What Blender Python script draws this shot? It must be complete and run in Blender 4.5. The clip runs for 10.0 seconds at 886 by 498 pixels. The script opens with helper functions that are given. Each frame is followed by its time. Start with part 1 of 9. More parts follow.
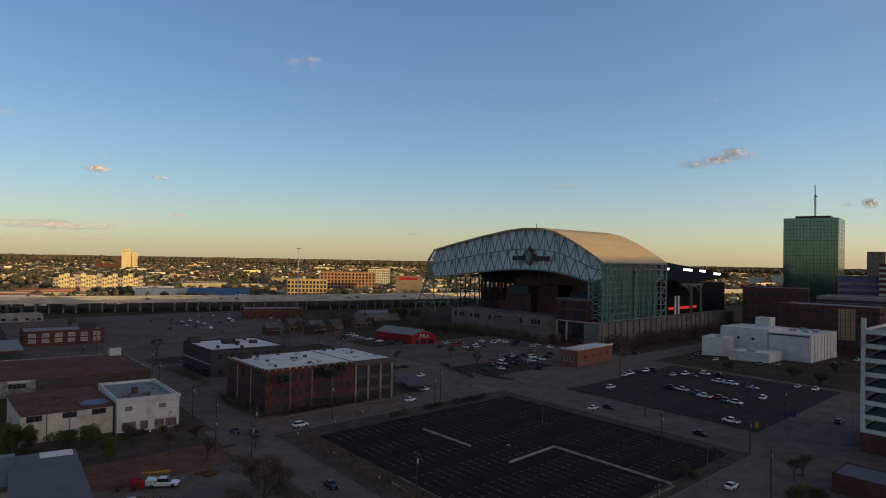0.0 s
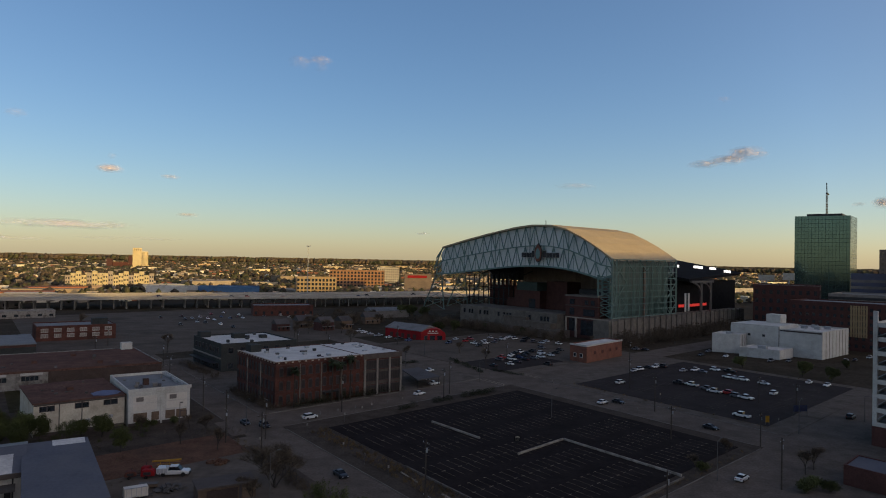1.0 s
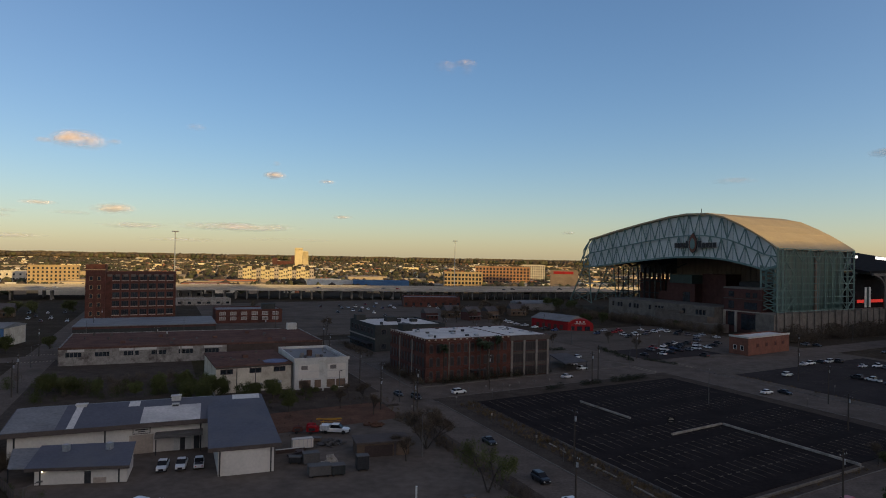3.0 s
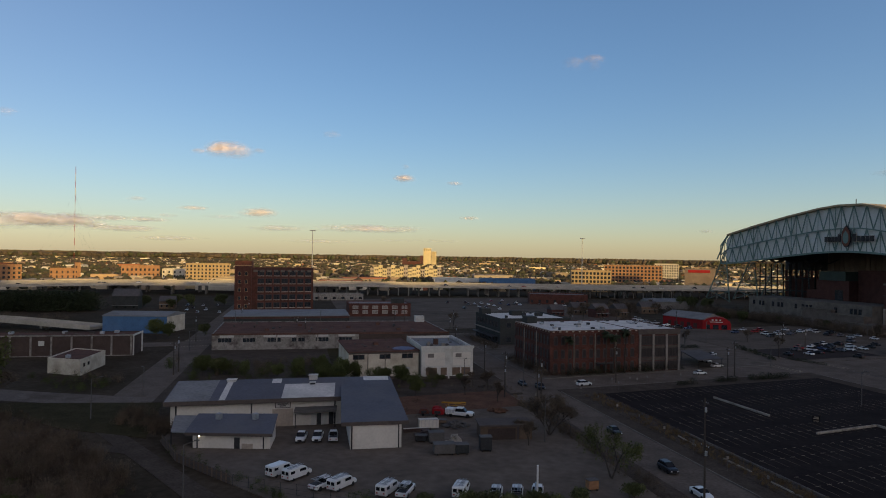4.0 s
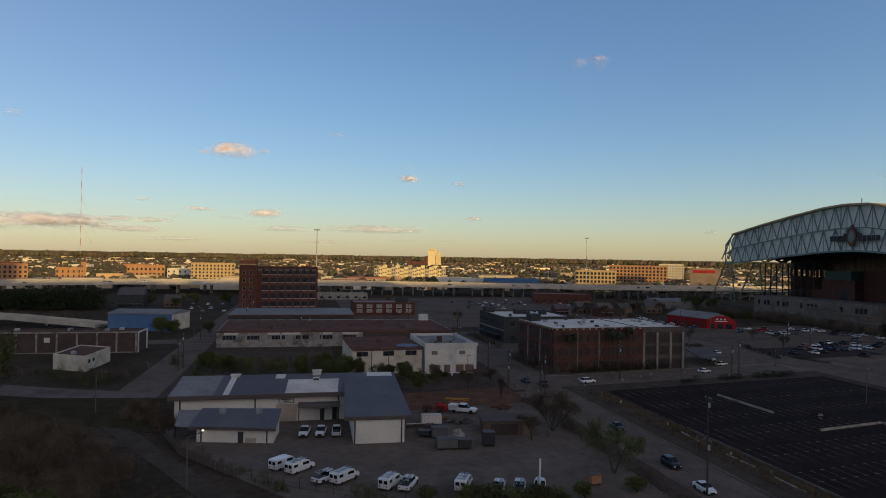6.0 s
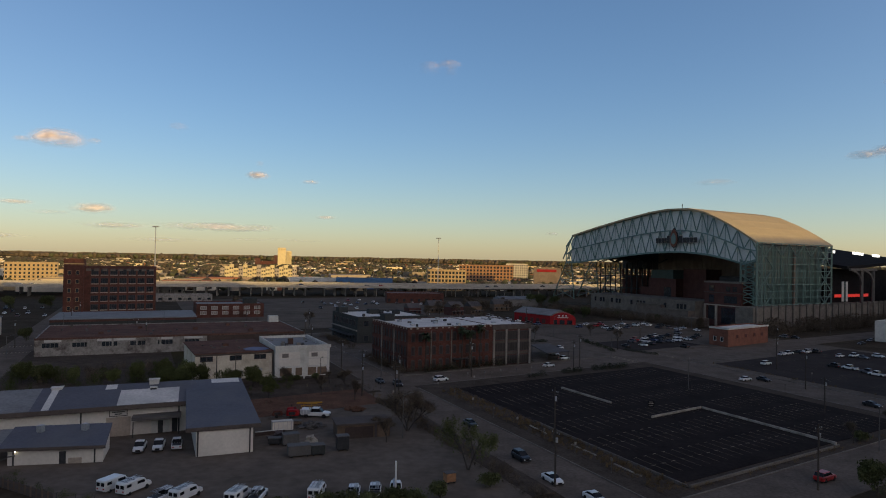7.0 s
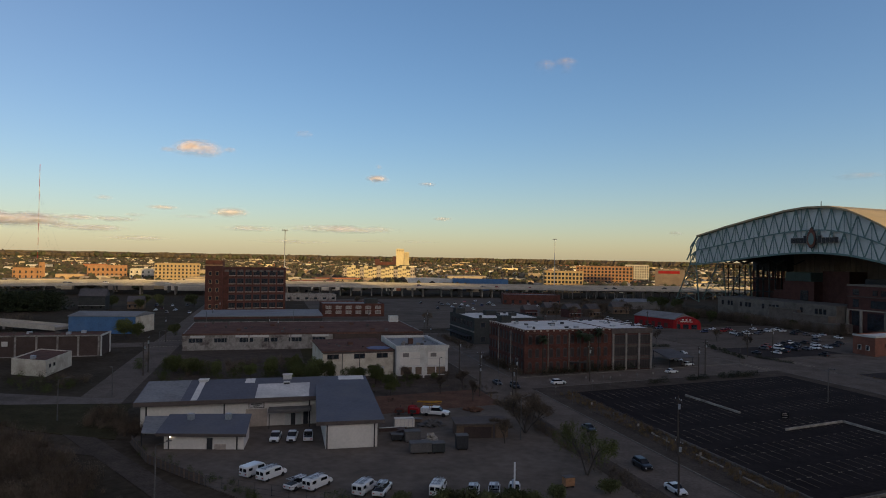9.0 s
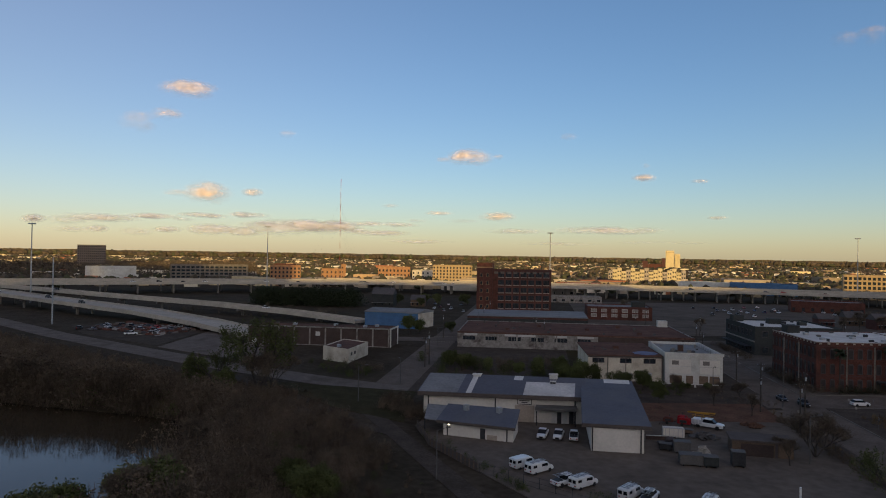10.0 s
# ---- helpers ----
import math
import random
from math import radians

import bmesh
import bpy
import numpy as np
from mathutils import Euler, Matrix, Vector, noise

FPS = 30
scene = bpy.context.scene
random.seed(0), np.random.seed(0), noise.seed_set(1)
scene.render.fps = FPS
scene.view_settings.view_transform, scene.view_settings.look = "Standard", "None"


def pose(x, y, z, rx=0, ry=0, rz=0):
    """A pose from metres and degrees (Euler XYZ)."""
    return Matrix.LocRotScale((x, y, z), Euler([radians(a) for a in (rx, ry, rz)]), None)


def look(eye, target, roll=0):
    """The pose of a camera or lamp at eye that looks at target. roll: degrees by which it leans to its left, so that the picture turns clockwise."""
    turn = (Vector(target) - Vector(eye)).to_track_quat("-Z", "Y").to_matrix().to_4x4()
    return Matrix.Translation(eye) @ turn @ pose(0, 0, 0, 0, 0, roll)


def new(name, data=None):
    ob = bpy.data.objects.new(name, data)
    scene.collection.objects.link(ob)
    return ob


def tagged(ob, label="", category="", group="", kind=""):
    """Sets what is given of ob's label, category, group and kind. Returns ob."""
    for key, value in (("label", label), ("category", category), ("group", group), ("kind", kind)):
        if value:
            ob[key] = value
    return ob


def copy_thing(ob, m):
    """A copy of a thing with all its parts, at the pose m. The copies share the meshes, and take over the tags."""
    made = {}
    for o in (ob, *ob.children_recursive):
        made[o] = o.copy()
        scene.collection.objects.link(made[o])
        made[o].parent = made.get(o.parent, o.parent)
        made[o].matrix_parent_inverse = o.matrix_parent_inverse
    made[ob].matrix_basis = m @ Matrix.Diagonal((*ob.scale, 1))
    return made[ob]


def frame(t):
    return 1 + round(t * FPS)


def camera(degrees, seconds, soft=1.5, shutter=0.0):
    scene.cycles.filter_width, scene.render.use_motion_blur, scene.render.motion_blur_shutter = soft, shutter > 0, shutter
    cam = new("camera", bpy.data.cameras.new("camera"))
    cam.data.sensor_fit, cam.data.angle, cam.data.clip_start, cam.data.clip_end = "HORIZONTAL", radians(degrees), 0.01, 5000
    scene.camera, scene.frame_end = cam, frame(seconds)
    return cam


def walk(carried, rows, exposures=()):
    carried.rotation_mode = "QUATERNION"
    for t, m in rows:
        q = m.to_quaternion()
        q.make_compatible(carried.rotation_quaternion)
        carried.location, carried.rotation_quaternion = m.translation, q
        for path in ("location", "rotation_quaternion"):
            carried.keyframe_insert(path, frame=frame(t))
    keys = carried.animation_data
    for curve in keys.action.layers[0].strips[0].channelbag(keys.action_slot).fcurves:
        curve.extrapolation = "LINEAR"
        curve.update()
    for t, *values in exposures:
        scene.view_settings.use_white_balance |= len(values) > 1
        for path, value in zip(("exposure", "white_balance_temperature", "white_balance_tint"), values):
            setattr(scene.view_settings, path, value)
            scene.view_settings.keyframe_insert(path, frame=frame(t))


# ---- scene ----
cam = camera(67.0, 10.0, 1.0)
PATH = [
    (0.0, pose(-0.01, 0.00, 51.18, 90.90, -1.05, 0.00)),
    (0.5, pose(0.08, -0.08, 50.45, 90.86, -1.04, -0.05)),
    (1.0, pose(-0.05, -0.17, 49.05, 90.87, -1.12, 0.76)),
    (1.5, pose(-0.20, -0.24, 47.50, 90.88, -1.11, 1.39)),
    (2.0, pose(-0.45, -0.45, 45.71, 90.88, -1.11, 2.98)),
    (2.2, pose(-0.55, -0.75, 45.03, 90.83, -1.11, 6.73)),
    (3.3, pose(0.20, -2.25, 41.16, 90.69, -0.98, 16.13)),
    (3.5, pose(0.60, -2.75, 40.52, 90.66, -0.93, 19.69)),
    (4.0, pose(1.47, -3.40, 39.10, 90.61, -0.88, 23.96)),
    (4.5, pose(1.78, -3.47, 37.55, 90.69, -0.86, 23.98)),
    (5.0, pose(1.80, -3.55, 37.20, 90.70, -0.89, 24.47)),
    (5.2, pose(1.72, -3.65, 37.30, 90.66, -0.94, 25.43)),
    (6.3, pose(1.85, -3.10, 38.05, 90.69, -0.97, 22.63)),
    (6.5, pose(1.40, -2.55, 38.04, 90.73, -1.00, 18.74)),
    (7.0, pose(0.45, -1.35, 37.93, 90.85, -1.08, 11.77)),
    (7.5, pose(-0.33, -0.75, 37.79, 90.93, -1.11, 8.49)),
    (8.0, pose(-0.32, -1.30, 37.98, 90.88, -1.10, 11.03)),
    (8.5, pose(-0.05, -2.25, 38.26, 90.80, -1.07, 15.53)),
    (9.0, pose(0.57, -3.38, 38.53, 90.73, -1.03, 21.62)),
    (9.5, pose(1.31, -4.70, 38.80, 90.62, -0.97, 30.20)),
    (10.0, pose(2.30, -5.85, 38.93, 90.51, -0.92, 44.03)),
]
walk(cam, PATH)

# ---- light ----
SUN_AZ, SUN_EL = -36.0, 6.3          # compass angle from +x, height, degrees
world = bpy.data.worlds.new("sky")
scene.world = world
world.use_nodes = True
wn = world.node_tree
sky = wn.nodes.new("ShaderNodeTexSky")
sky.sky_type = "NISHITA"
sky.sun_disc = False
sky.sun_elevation = radians(SUN_EL)
sky.sun_rotation = radians(90.0 - SUN_AZ)
sky.altitude = 20
sky.air_density = 0.9
sky.dust_density = 0.8
sky.ozone_density = 2.6
tex = wn.nodes.new("ShaderNodeTexCoord")


def wmath(op, a, b=None, name=""):
    n = wn.nodes.new("ShaderNodeMath")
    n.operation, n.name = op, name or op
    for k, v in enumerate((a, b)):
        if v is None:
            continue
        if isinstance(v, (int, float)):
            n.inputs[k].default_value = v
        else:
            wn.links.new(v, n.inputs[k])
    return n.outputs[0]


def wvec(op, a, b=None, scale=None, name=""):
    n = wn.nodes.new("ShaderNodeVectorMath")
    n.operation, n.name = op, name or op
    for k, v in enumerate((a, b)):
        if v is None:
            continue
        if isinstance(v, tuple):
            n.inputs[k].default_value = v
        else:
            wn.links.new(v, n.inputs[k])
    if scale is not None:
        wn.links.new(scale, n.inputs["Scale"])
    return n


sep = wn.nodes.new("ShaderNodeSeparateXYZ")
wn.links.new(tex.outputs["Generated"], sep.inputs[0])
# evening haze along the whole horizon, and the wide afterglow round the low sun
haze = wmath("POWER", wmath("SUBTRACT", 1.0, wmath("ABSOLUTE", sep.outputs[2])), 16.0, "haze_power")
sunward = wvec("DOT_PRODUCT", tex.outputs["Generated"], (math.cos(radians(SUN_AZ)), math.sin(radians(SUN_AZ)), 0.15))
glow = wmath("POWER", wmath("MAXIMUM", wmath("ADD", wmath("MULTIPLY", sunward.outputs["Value"], 0.5), 0.5), 0.0), 4.0, "glow_power")
lobe = wmath("MINIMUM", wmath("POWER", wmath("MAXIMUM", wmath("ADD", wmath("MULTIPLY", sunward.outputs["Value"], 0.5), 0.5), 0.0), 2.0), 0.2, "side_light")
gain = wmath("ADD", wmath("MULTIPLY", lobe, 3.1), 1.1, "sky_gain")
tinted = wvec("SCALE", wvec("MULTIPLY", sky.outputs[0], (1.02, 0.97, 1.03), name="sky_tint").outputs[0], None, gain)
hz = wvec("SCALE", (1.62, 1.28, 0.8), None, haze, "haze_colour")
beyond = wvec("DOT_PRODUCT", tex.outputs["Generated"], (-0.985, -0.17, 0.0))
veil = wmath("POWER", wmath("MAXIMUM", beyond.outputs["Value"], 0.0), 3.0, "veil_power")
vl = wvec("SCALE", (0.85, 0.56, 0.36), None, veil, "veil_colour")
gl = wvec("SCALE", (4.1, 2.65, 1.2), None, glow, "glow_colour")
total = wvec("ADD", wvec("ADD", wvec("ADD", tinted.outputs[0], hz.outputs[0]).outputs[0], gl.outputs[0]).outputs[0], vl.outputs[0])
wn.links.new(total.outputs[0], wn.nodes["Background"].inputs[0])
wn.nodes["Background"].inputs[1].default_value = 0.15
sd = Vector((math.cos(radians(SUN_AZ)) * math.cos(radians(SUN_EL)), math.sin(radians(SUN_AZ)) * math.cos(radians(SUN_EL)), math.sin(radians(SUN_EL))))
sun = new("sun", bpy.data.lights.new("sun", "SUN"))
sun.data.energy, sun.data.angle, sun.data.color = 5.0, radians(0.5), (1.0, 0.67, 0.23)
sun.matrix_world = look(sd * 1000, (0, 0, 0))
scene.view_settings.exposure = 0.0

# ---- helpers of the scene ----
rnd = random.Random(7)
UA, VA = -54.0, 45.5                  # the two street directions, degrees


def ang(a):
    return Vector((math.cos(radians(a)), math.sin(radians(a))))


U, V = ang(UA), ang(VA)


def mat(name, color, rough=0.8, metal=0.0, scale=2.0, vary=0.25, bump=0.0, spot=0.0, spot_color=(0.05, 0.05, 0.05), rand=0.0, fine=8.0, spec=0.12):
    m = bpy.data.materials.new(name)
    m.use_nodes = True
    n, l = m.node_tree.nodes, m.node_tree.links
    b = n["Principled BSDF"]
    b.inputs["Roughness"].default_value, b.inputs["Metallic"].default_value = rough, metal
    b.inputs["Specular IOR Level"].default_value = spec
    geo = n.new("ShaderNodeNewGeometry")
    big = n.new("ShaderNodeTexNoise")
    big.inputs["Scale"].default_value, big.inputs["Detail"].default_value = 1.0 / scale, 6
    small = n.new("ShaderNodeTexNoise")
    small.inputs["Scale"].default_value, small.inputs["Detail"].default_value = fine / scale, 3
    for t in (big, small):
        l.new(geo.outputs["Position"], t.inputs["Vector"])
    add = n.new("ShaderNodeMath")
    add.operation = "ADD"
    l.new(big.outputs[0], add.inputs[0])
    l.new(small.outputs[0], add.inputs[1])
    ramp = n.new("ShaderNodeMapRange")
    ramp.inputs[1].default_value, ramp.inputs[2].default_value = 0.65, 1.35
    ramp.inputs[3].default_value, ramp.inputs[4].default_value = 1 - vary, 1 + vary
    l.new(add.outputs[0], ramp.inputs[0])
    val = ramp.outputs[0]
    if rand:
        info = n.new("ShaderNodeObjectInfo")
        r2 = n.new("ShaderNodeMapRange")
        r2.inputs[3].default_value, r2.inputs[4].default_value = 1 - rand, 1 + rand
        l.new(info.outputs["Random"], r2.inputs[0])
        mu = n.new("ShaderNodeMath")
        mu.operation = "MULTIPLY"
        l.new(val, mu.inputs[0])
        l.new(r2.outputs[0], mu.inputs[1])
        val = mu.outputs[0]
    col = n.new("ShaderNodeVectorMath")
    col.operation = "SCALE"
    col.inputs[0].default_value = color
    l.new(val, col.inputs["Scale"])
    out = col.outputs[0]
    if spot:
        st = n.new("ShaderNodeTexNoise")
        st.inputs["Scale"].default_value, st.inputs["Detail"].default_value, st.inputs["Roughness"].default_value = 0.35 / scale, 8, 0.65
        l.new(geo.outputs["Position"], st.inputs["Vector"])
        sr = n.new("ShaderNodeMapRange")
        sr.inputs[1].default_value, sr.inputs[2].default_value = 0.5, 0.68
        sr.inputs[3].default_value, sr.inputs[4].default_value = 0.0, spot
        l.new(st.outputs[0], sr.inputs[0])
        mix = n.new("ShaderNodeMix")
        mix.data_type = "RGBA"
        mix.inputs[7].default_value = (*spot_color, 1)
        l.new(sr.outputs[0], mix.inputs[0])
        l.new(out, mix.inputs[6])
        out = mix.outputs[2]
    l.new(out, b.inputs["Base Color"])
    if bump:
        bp = n.new("ShaderNodeBump")
        bp.inputs["Strength"].default_value, bp.inputs["Distance"].default_value = 0.6, bump
        l.new(small.outputs[0], bp.inputs["Height"])
        l.new(bp.outputs[0], b.inputs["Normal"])
    return m


def glass_mat(name, color=(0.02, 0.025, 0.03), rough=0.08):
    m = mat(name, color, rough, 0.0, 3.0, 0.3, spec=0.8)
    return m


M = {
    "asphalt": mat("asphalt", (0.103, 0.083, 0.067), 0.95, scale=5, vary=0.32, spot=0.75, spot_color=(0.06, 0.048, 0.038), bump=0.01, spec=0.05),
    "lot": mat("fresh_asphalt", (0.0165, 0.0125, 0.0115), 0.95, scale=6, vary=0.35, spot=0.5, spot_color=(0.026, 0.021, 0.019), bump=0.01, spec=0.04),
    "tarp": mat("faded_tarpaulin", (0.1, 0.115, 0.19), 0.7, scale=1.5, vary=0.3, spot=0.5, spot_color=(0.15, 0.16, 0.21), bump=0.05),
    "navy_panel": mat("navy_vinyl", (0.03, 0.036, 0.075), 0.6, scale=1.5, vary=0.3, spot=0.4, spot_color=(0.08, 0.085, 0.11)),
    "stained": mat("stained_concrete", (0.25, 0.225, 0.19), 0.95, scale=1.6, vary=0.4, spot=0.9, spot_color=(0.085, 0.073, 0.06), spec=0.04),
    "car_glass": mat("tinted_car_glass", (0.01, 0.011, 0.013), 0.12, scale=2, vary=0.2, spec=0.22),
    "dusty_glass": mat("dusty_glass", (0.02, 0.018, 0.018), 0.35, scale=1.5, vary=0.4, spec=0.3),
    "leaf_green": mat("fresh_leaves", (0.063, 0.072, 0.026), 0.8, scale=1.2, vary=0.5, spot=0.4, spot_color=(0.05, 0.048, 0.02), rand=0.3, spec=0.05),
    "lot_old": mat("parking_asphalt", (0.031, 0.0255, 0.0235), 0.95, scale=7, vary=0.3, spot=0.5, spot_color=(0.045, 0.038, 0.034), bump=0.01, spec=0.04),
    "pale_lot": mat("pale_asphalt", (0.088, 0.072, 0.058), 0.95, scale=10, vary=0.3, spot=0.7, spot_color=(0.045, 0.037, 0.029), spec=0.04),
    "concrete": mat("concrete", (0.185, 0.168, 0.15), 0.9, scale=4, vary=0.25, spot=0.55, spot_color=(0.1, 0.088, 0.075), bump=0.01),
    "walk": mat("pavement_concrete", (0.098, 0.081, 0.066), 0.95, scale=3, vary=0.32, spot=0.75, spot_color=(0.05, 0.041, 0.031), spec=0.04),
    "dirt": mat("red_dirt", (0.1, 0.056, 0.038), 0.95, scale=4, vary=0.35, spot=0.7, spot_color=(0.065, 0.045, 0.033), bump=0.05, spec=0.02),
    "yard": mat("gravel_yard", (0.108, 0.088, 0.07), 0.95, scale=9, vary=0.28, spot=0.75, spot_color=(0.055, 0.044, 0.036), fine=5.0, spec=0.03),
    "ground": mat("ground_soil", (0.046, 0.036, 0.025), 0.95, scale=14, vary=0.45, spot=0.6, spot_color=(0.028, 0.026, 0.015), bump=0.05, spec=0.02),
    "grass": mat("dry_grass", (0.034, 0.03, 0.015), 0.95, scale=4, vary=0.45, spot=0.6, spot_color=(0.05, 0.038, 0.021), bump=0.1, spec=0.02),
    "brick": mat("red_brick", (0.08, 0.033, 0.025), 0.9, scale=2.5, vary=0.4, spot=0.8, spot_color=(0.04, 0.022, 0.018), bump=0.02),
    "brick_dark": mat("dark_brick", (0.07, 0.033, 0.028), 0.85, scale=3, vary=0.3, spot=0.35, spot_color=(0.04, 0.024, 0.022), bump=0.02),
    "brick_tan": mat("tan_brick", (0.29, 0.21, 0.115), 0.85, scale=3, vary=0.2, spot=0.3, spot_color=(0.19, 0.13, 0.075)),
    "brick_orange": mat("orange_brick", (0.25, 0.135, 0.07), 0.85, scale=3, vary=0.3, spot=0.4, spot_color=(0.19, 0.1, 0.06), bump=0.02),
    "white": mat("white_paint", (0.42, 0.415, 0.385), 0.85, scale=2.5, vary=0.18, spot=0.5, spot_color=(0.23, 0.215, 0.185)),
    "cream": mat("cream_paint", (0.43, 0.39, 0.315), 0.85, scale=2.5, vary=0.22, spot=0.55, spot_color=(0.18, 0.15, 0.11)),
    "stone": mat("limestone", (0.3, 0.255, 0.21), 0.85, scale=4, vary=0.2, spot=0.4, spot_color=(0.18, 0.15, 0.12)),
    "roof_white": mat("white_membrane_roof", (0.47, 0.45, 0.42), 0.85, scale=4, vary=0.2, spot=0.65, spot_color=(0.3, 0.29, 0.27)),
    "roof_grey": mat("grey_metal_roof", (0.155, 0.155, 0.155), 0.75, 0.0, scale=5, vary=0.25, spot=0.5, spot_color=(0.1, 0.092, 0.085)),
    "roof_blue": mat("blue_metal_roof", (0.085, 0.087, 0.103), 0.8, 0.0, scale=5, vary=0.15, spot=0.6, spot_color=(0.11, 0.108, 0.112)),
    "roof_rust": mat("rusty_tar_roof", (0.092, 0.05, 0.038), 0.95, scale=5, vary=0.4, spot=0.6, spot_color=(0.055, 0.036, 0.03), spec=0.04),
    "roof_dark": mat("dark_tar_roof", (0.07, 0.065, 0.065), 0.9, scale=7, vary=0.3, spot=0.4, spot_color=(0.1, 0.09, 0.085)),
    "dark_paint": mat("dark_green_grey_paint", (0.032, 0.035, 0.034), 0.85, scale=4, vary=0.3, spot=0.4, spot_color=(0.05, 0.05, 0.047)),
    "blue_paint": mat("blue_paint", (0.05, 0.11, 0.21), 0.75, scale=4, vary=0.2, spot=0.4, spot_color=(0.09, 0.14, 0.22)),
    "red_paint": mat("red_paint", (0.22, 0.012, 0.014), 0.75, scale=3, vary=0.25, spot=0.5, spot_color=(0.13, 0.011, 0.012)),
    "teal_steel": mat("pale_teal_steel", (0.13, 0.2, 0.185), 0.55, 0.0, scale=3, vary=0.15),
    "truss_panel": mat("pale_grey_panel", (0.56, 0.59, 0.57), 0.7, 0.0, scale=9, vary=0.12),
    "stadium_roof": mat("cream_roof_membrane", (0.33, 0.265, 0.165), 0.7, scale=14, vary=0.12, spot=0.3, spot_color=(0.26, 0.205, 0.12)),
    "dark_steel": mat("dark_steel", (0.035, 0.036, 0.038), 0.6, 0.3, scale=3, vary=0.3),
    "grey_metal": mat("galvanised_metal", (0.3, 0.31, 0.32), 0.5, 0.6, scale=2, vary=0.2),
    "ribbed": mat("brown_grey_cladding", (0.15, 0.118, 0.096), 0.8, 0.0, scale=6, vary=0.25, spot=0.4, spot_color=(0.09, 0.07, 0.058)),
    "wood": mat("weathered_wood", (0.12, 0.085, 0.06), 0.9, scale=1, vary=0.3, rand=0.25),
    "glass": glass_mat("window_glass"),
    "green_glass": mat("green_glass", (0.075, 0.125, 0.115), 0.1, 0.75, 9.0, 0.18, spec=0.6),
    "navy_glass": mat("navy_glass", (0.03, 0.045, 0.11), 0.2, 0.3, 8.0, 0.2, spec=0.5),
    "teal_glass": glass_mat("teal_glass", (0.01, 0.04, 0.034), 0.32),
    "frame": mat("window_frame", (0.14, 0.125, 0.115), 0.7, scale=1, vary=0.15),
    "frame_dark": mat("dark_window_frame", (0.06, 0.05, 0.05), 0.7, scale=1, vary=0.15),
    "line": mat("worn_line_paint", (0.125, 0.1, 0.07), 0.95, scale=0.6, vary=0.5, spot=1.0, spot_color=(0.024, 0.019, 0.017), spec=0.03),
    "line_end": mat("pale_line_paint", (0.22, 0.185, 0.135), 0.9, scale=0.5, vary=0.4, spot=0.8, spot_color=(0.07, 0.058, 0.045), spec=0.03),
    "tyre": mat("rubber", (0.02, 0.02, 0.02), 0.85, scale=0.3, vary=0.2),
    "bark": mat("bark", (0.05, 0.042, 0.035), 0.95, scale=0.8, vary=0.3, bump=0.02),
    "leaf": mat("leaves", (0.062, 0.07, 0.027), 0.8, scale=1.0, vary=0.6, spot=0.4, spot_color=(0.05, 0.042, 0.02), rand=0.35),
    "leaf_dark": mat("dark_leaves", (0.02, 0.026, 0.012), 0.7, scale=1.2, vary=0.45, rand=0.3),
    "peeling": mat("peeling_white_render", (0.2, 0.187, 0.17), 0.95, scale=1.3, vary=0.45, spot=0.95, spot_color=(0.055, 0.044, 0.038)),
    "brown_brick": mat("brown_brick", (0.058, 0.042, 0.036), 0.9, scale=3, vary=0.3, spot=0.5, spot_color=(0.036, 0.028, 0.025)),
    "service_white": mat("white_metal_cladding", (0.48, 0.45, 0.4), 0.8, scale=4, vary=0.1, spot=0.25, spot_color=(0.36, 0.33, 0.28)),
    "fascia": mat("brown_grey_fascia", (0.075, 0.062, 0.055), 0.9, scale=2, vary=0.25),
    "dirt_road": mat("packed_dirt", (0.06, 0.048, 0.038), 0.95, scale=4, vary=0.35, spot=0.6, spot_color=(0.034, 0.028, 0.02), bump=0.04, spec=0.02),
    "trail": mat("pale_dusty_concrete", (0.12, 0.1, 0.085), 0.95, scale=4, vary=0.3, spot=0.6, spot_color=(0.05, 0.041, 0.032), spec=0.02),
    "brush": mat("bare_brush", (0.088, 0.07, 0.052), 0.95, scale=4, vary=0.6, spot=0.6, spot_color=(0.045, 0.04, 0.025), spec=0.02),
    "bank_brush": mat("dark_bare_brush", (0.094, 0.072, 0.051), 0.95, scale=6, vary=0.6, spot=0.6, spot_color=(0.026, 0.022, 0.015), spec=0.02),
    "brush_green": mat("green_brush", (0.052, 0.062, 0.022), 0.9, scale=2.0, vary=0.55, spot=0.4, spot_color=(0.06, 0.048, 0.026), spec=0.03),
    "tuft": mat("dead_grass_tufts", (0.115, 0.08, 0.042), 0.95, scale=1.5, vary=0.5, spot=0.5, spot_color=(0.04, 0.034, 0.018), spec=0.02),
    "pole_paint": mat("dull_pole_paint", (0.085, 0.08, 0.075), 0.7, scale=2, vary=0.25),
    "yellow_paint": mat("yellow_machine_paint", (0.32, 0.17, 0.02), 0.6, scale=1, vary=0.2),
    "stadium_green": mat("dark_green_cladding", (0.045, 0.062, 0.055), 0.7, scale=4, vary=0.2),
    "teal_dark": mat("dark_teal_steel", (0.11, 0.165, 0.148), 0.6, scale=3, vary=0.2),
    "deck": mat("highway_concrete", (0.315, 0.285, 0.24), 0.9, scale=6, vary=0.2, spot=0.5, spot_color=(0.2, 0.18, 0.15)),
    "old_stone": mat("weathered_stone", (0.13, 0.115, 0.098), 0.9, scale=3, vary=0.3, spot=0.7, spot_color=(0.06, 0.052, 0.044)),
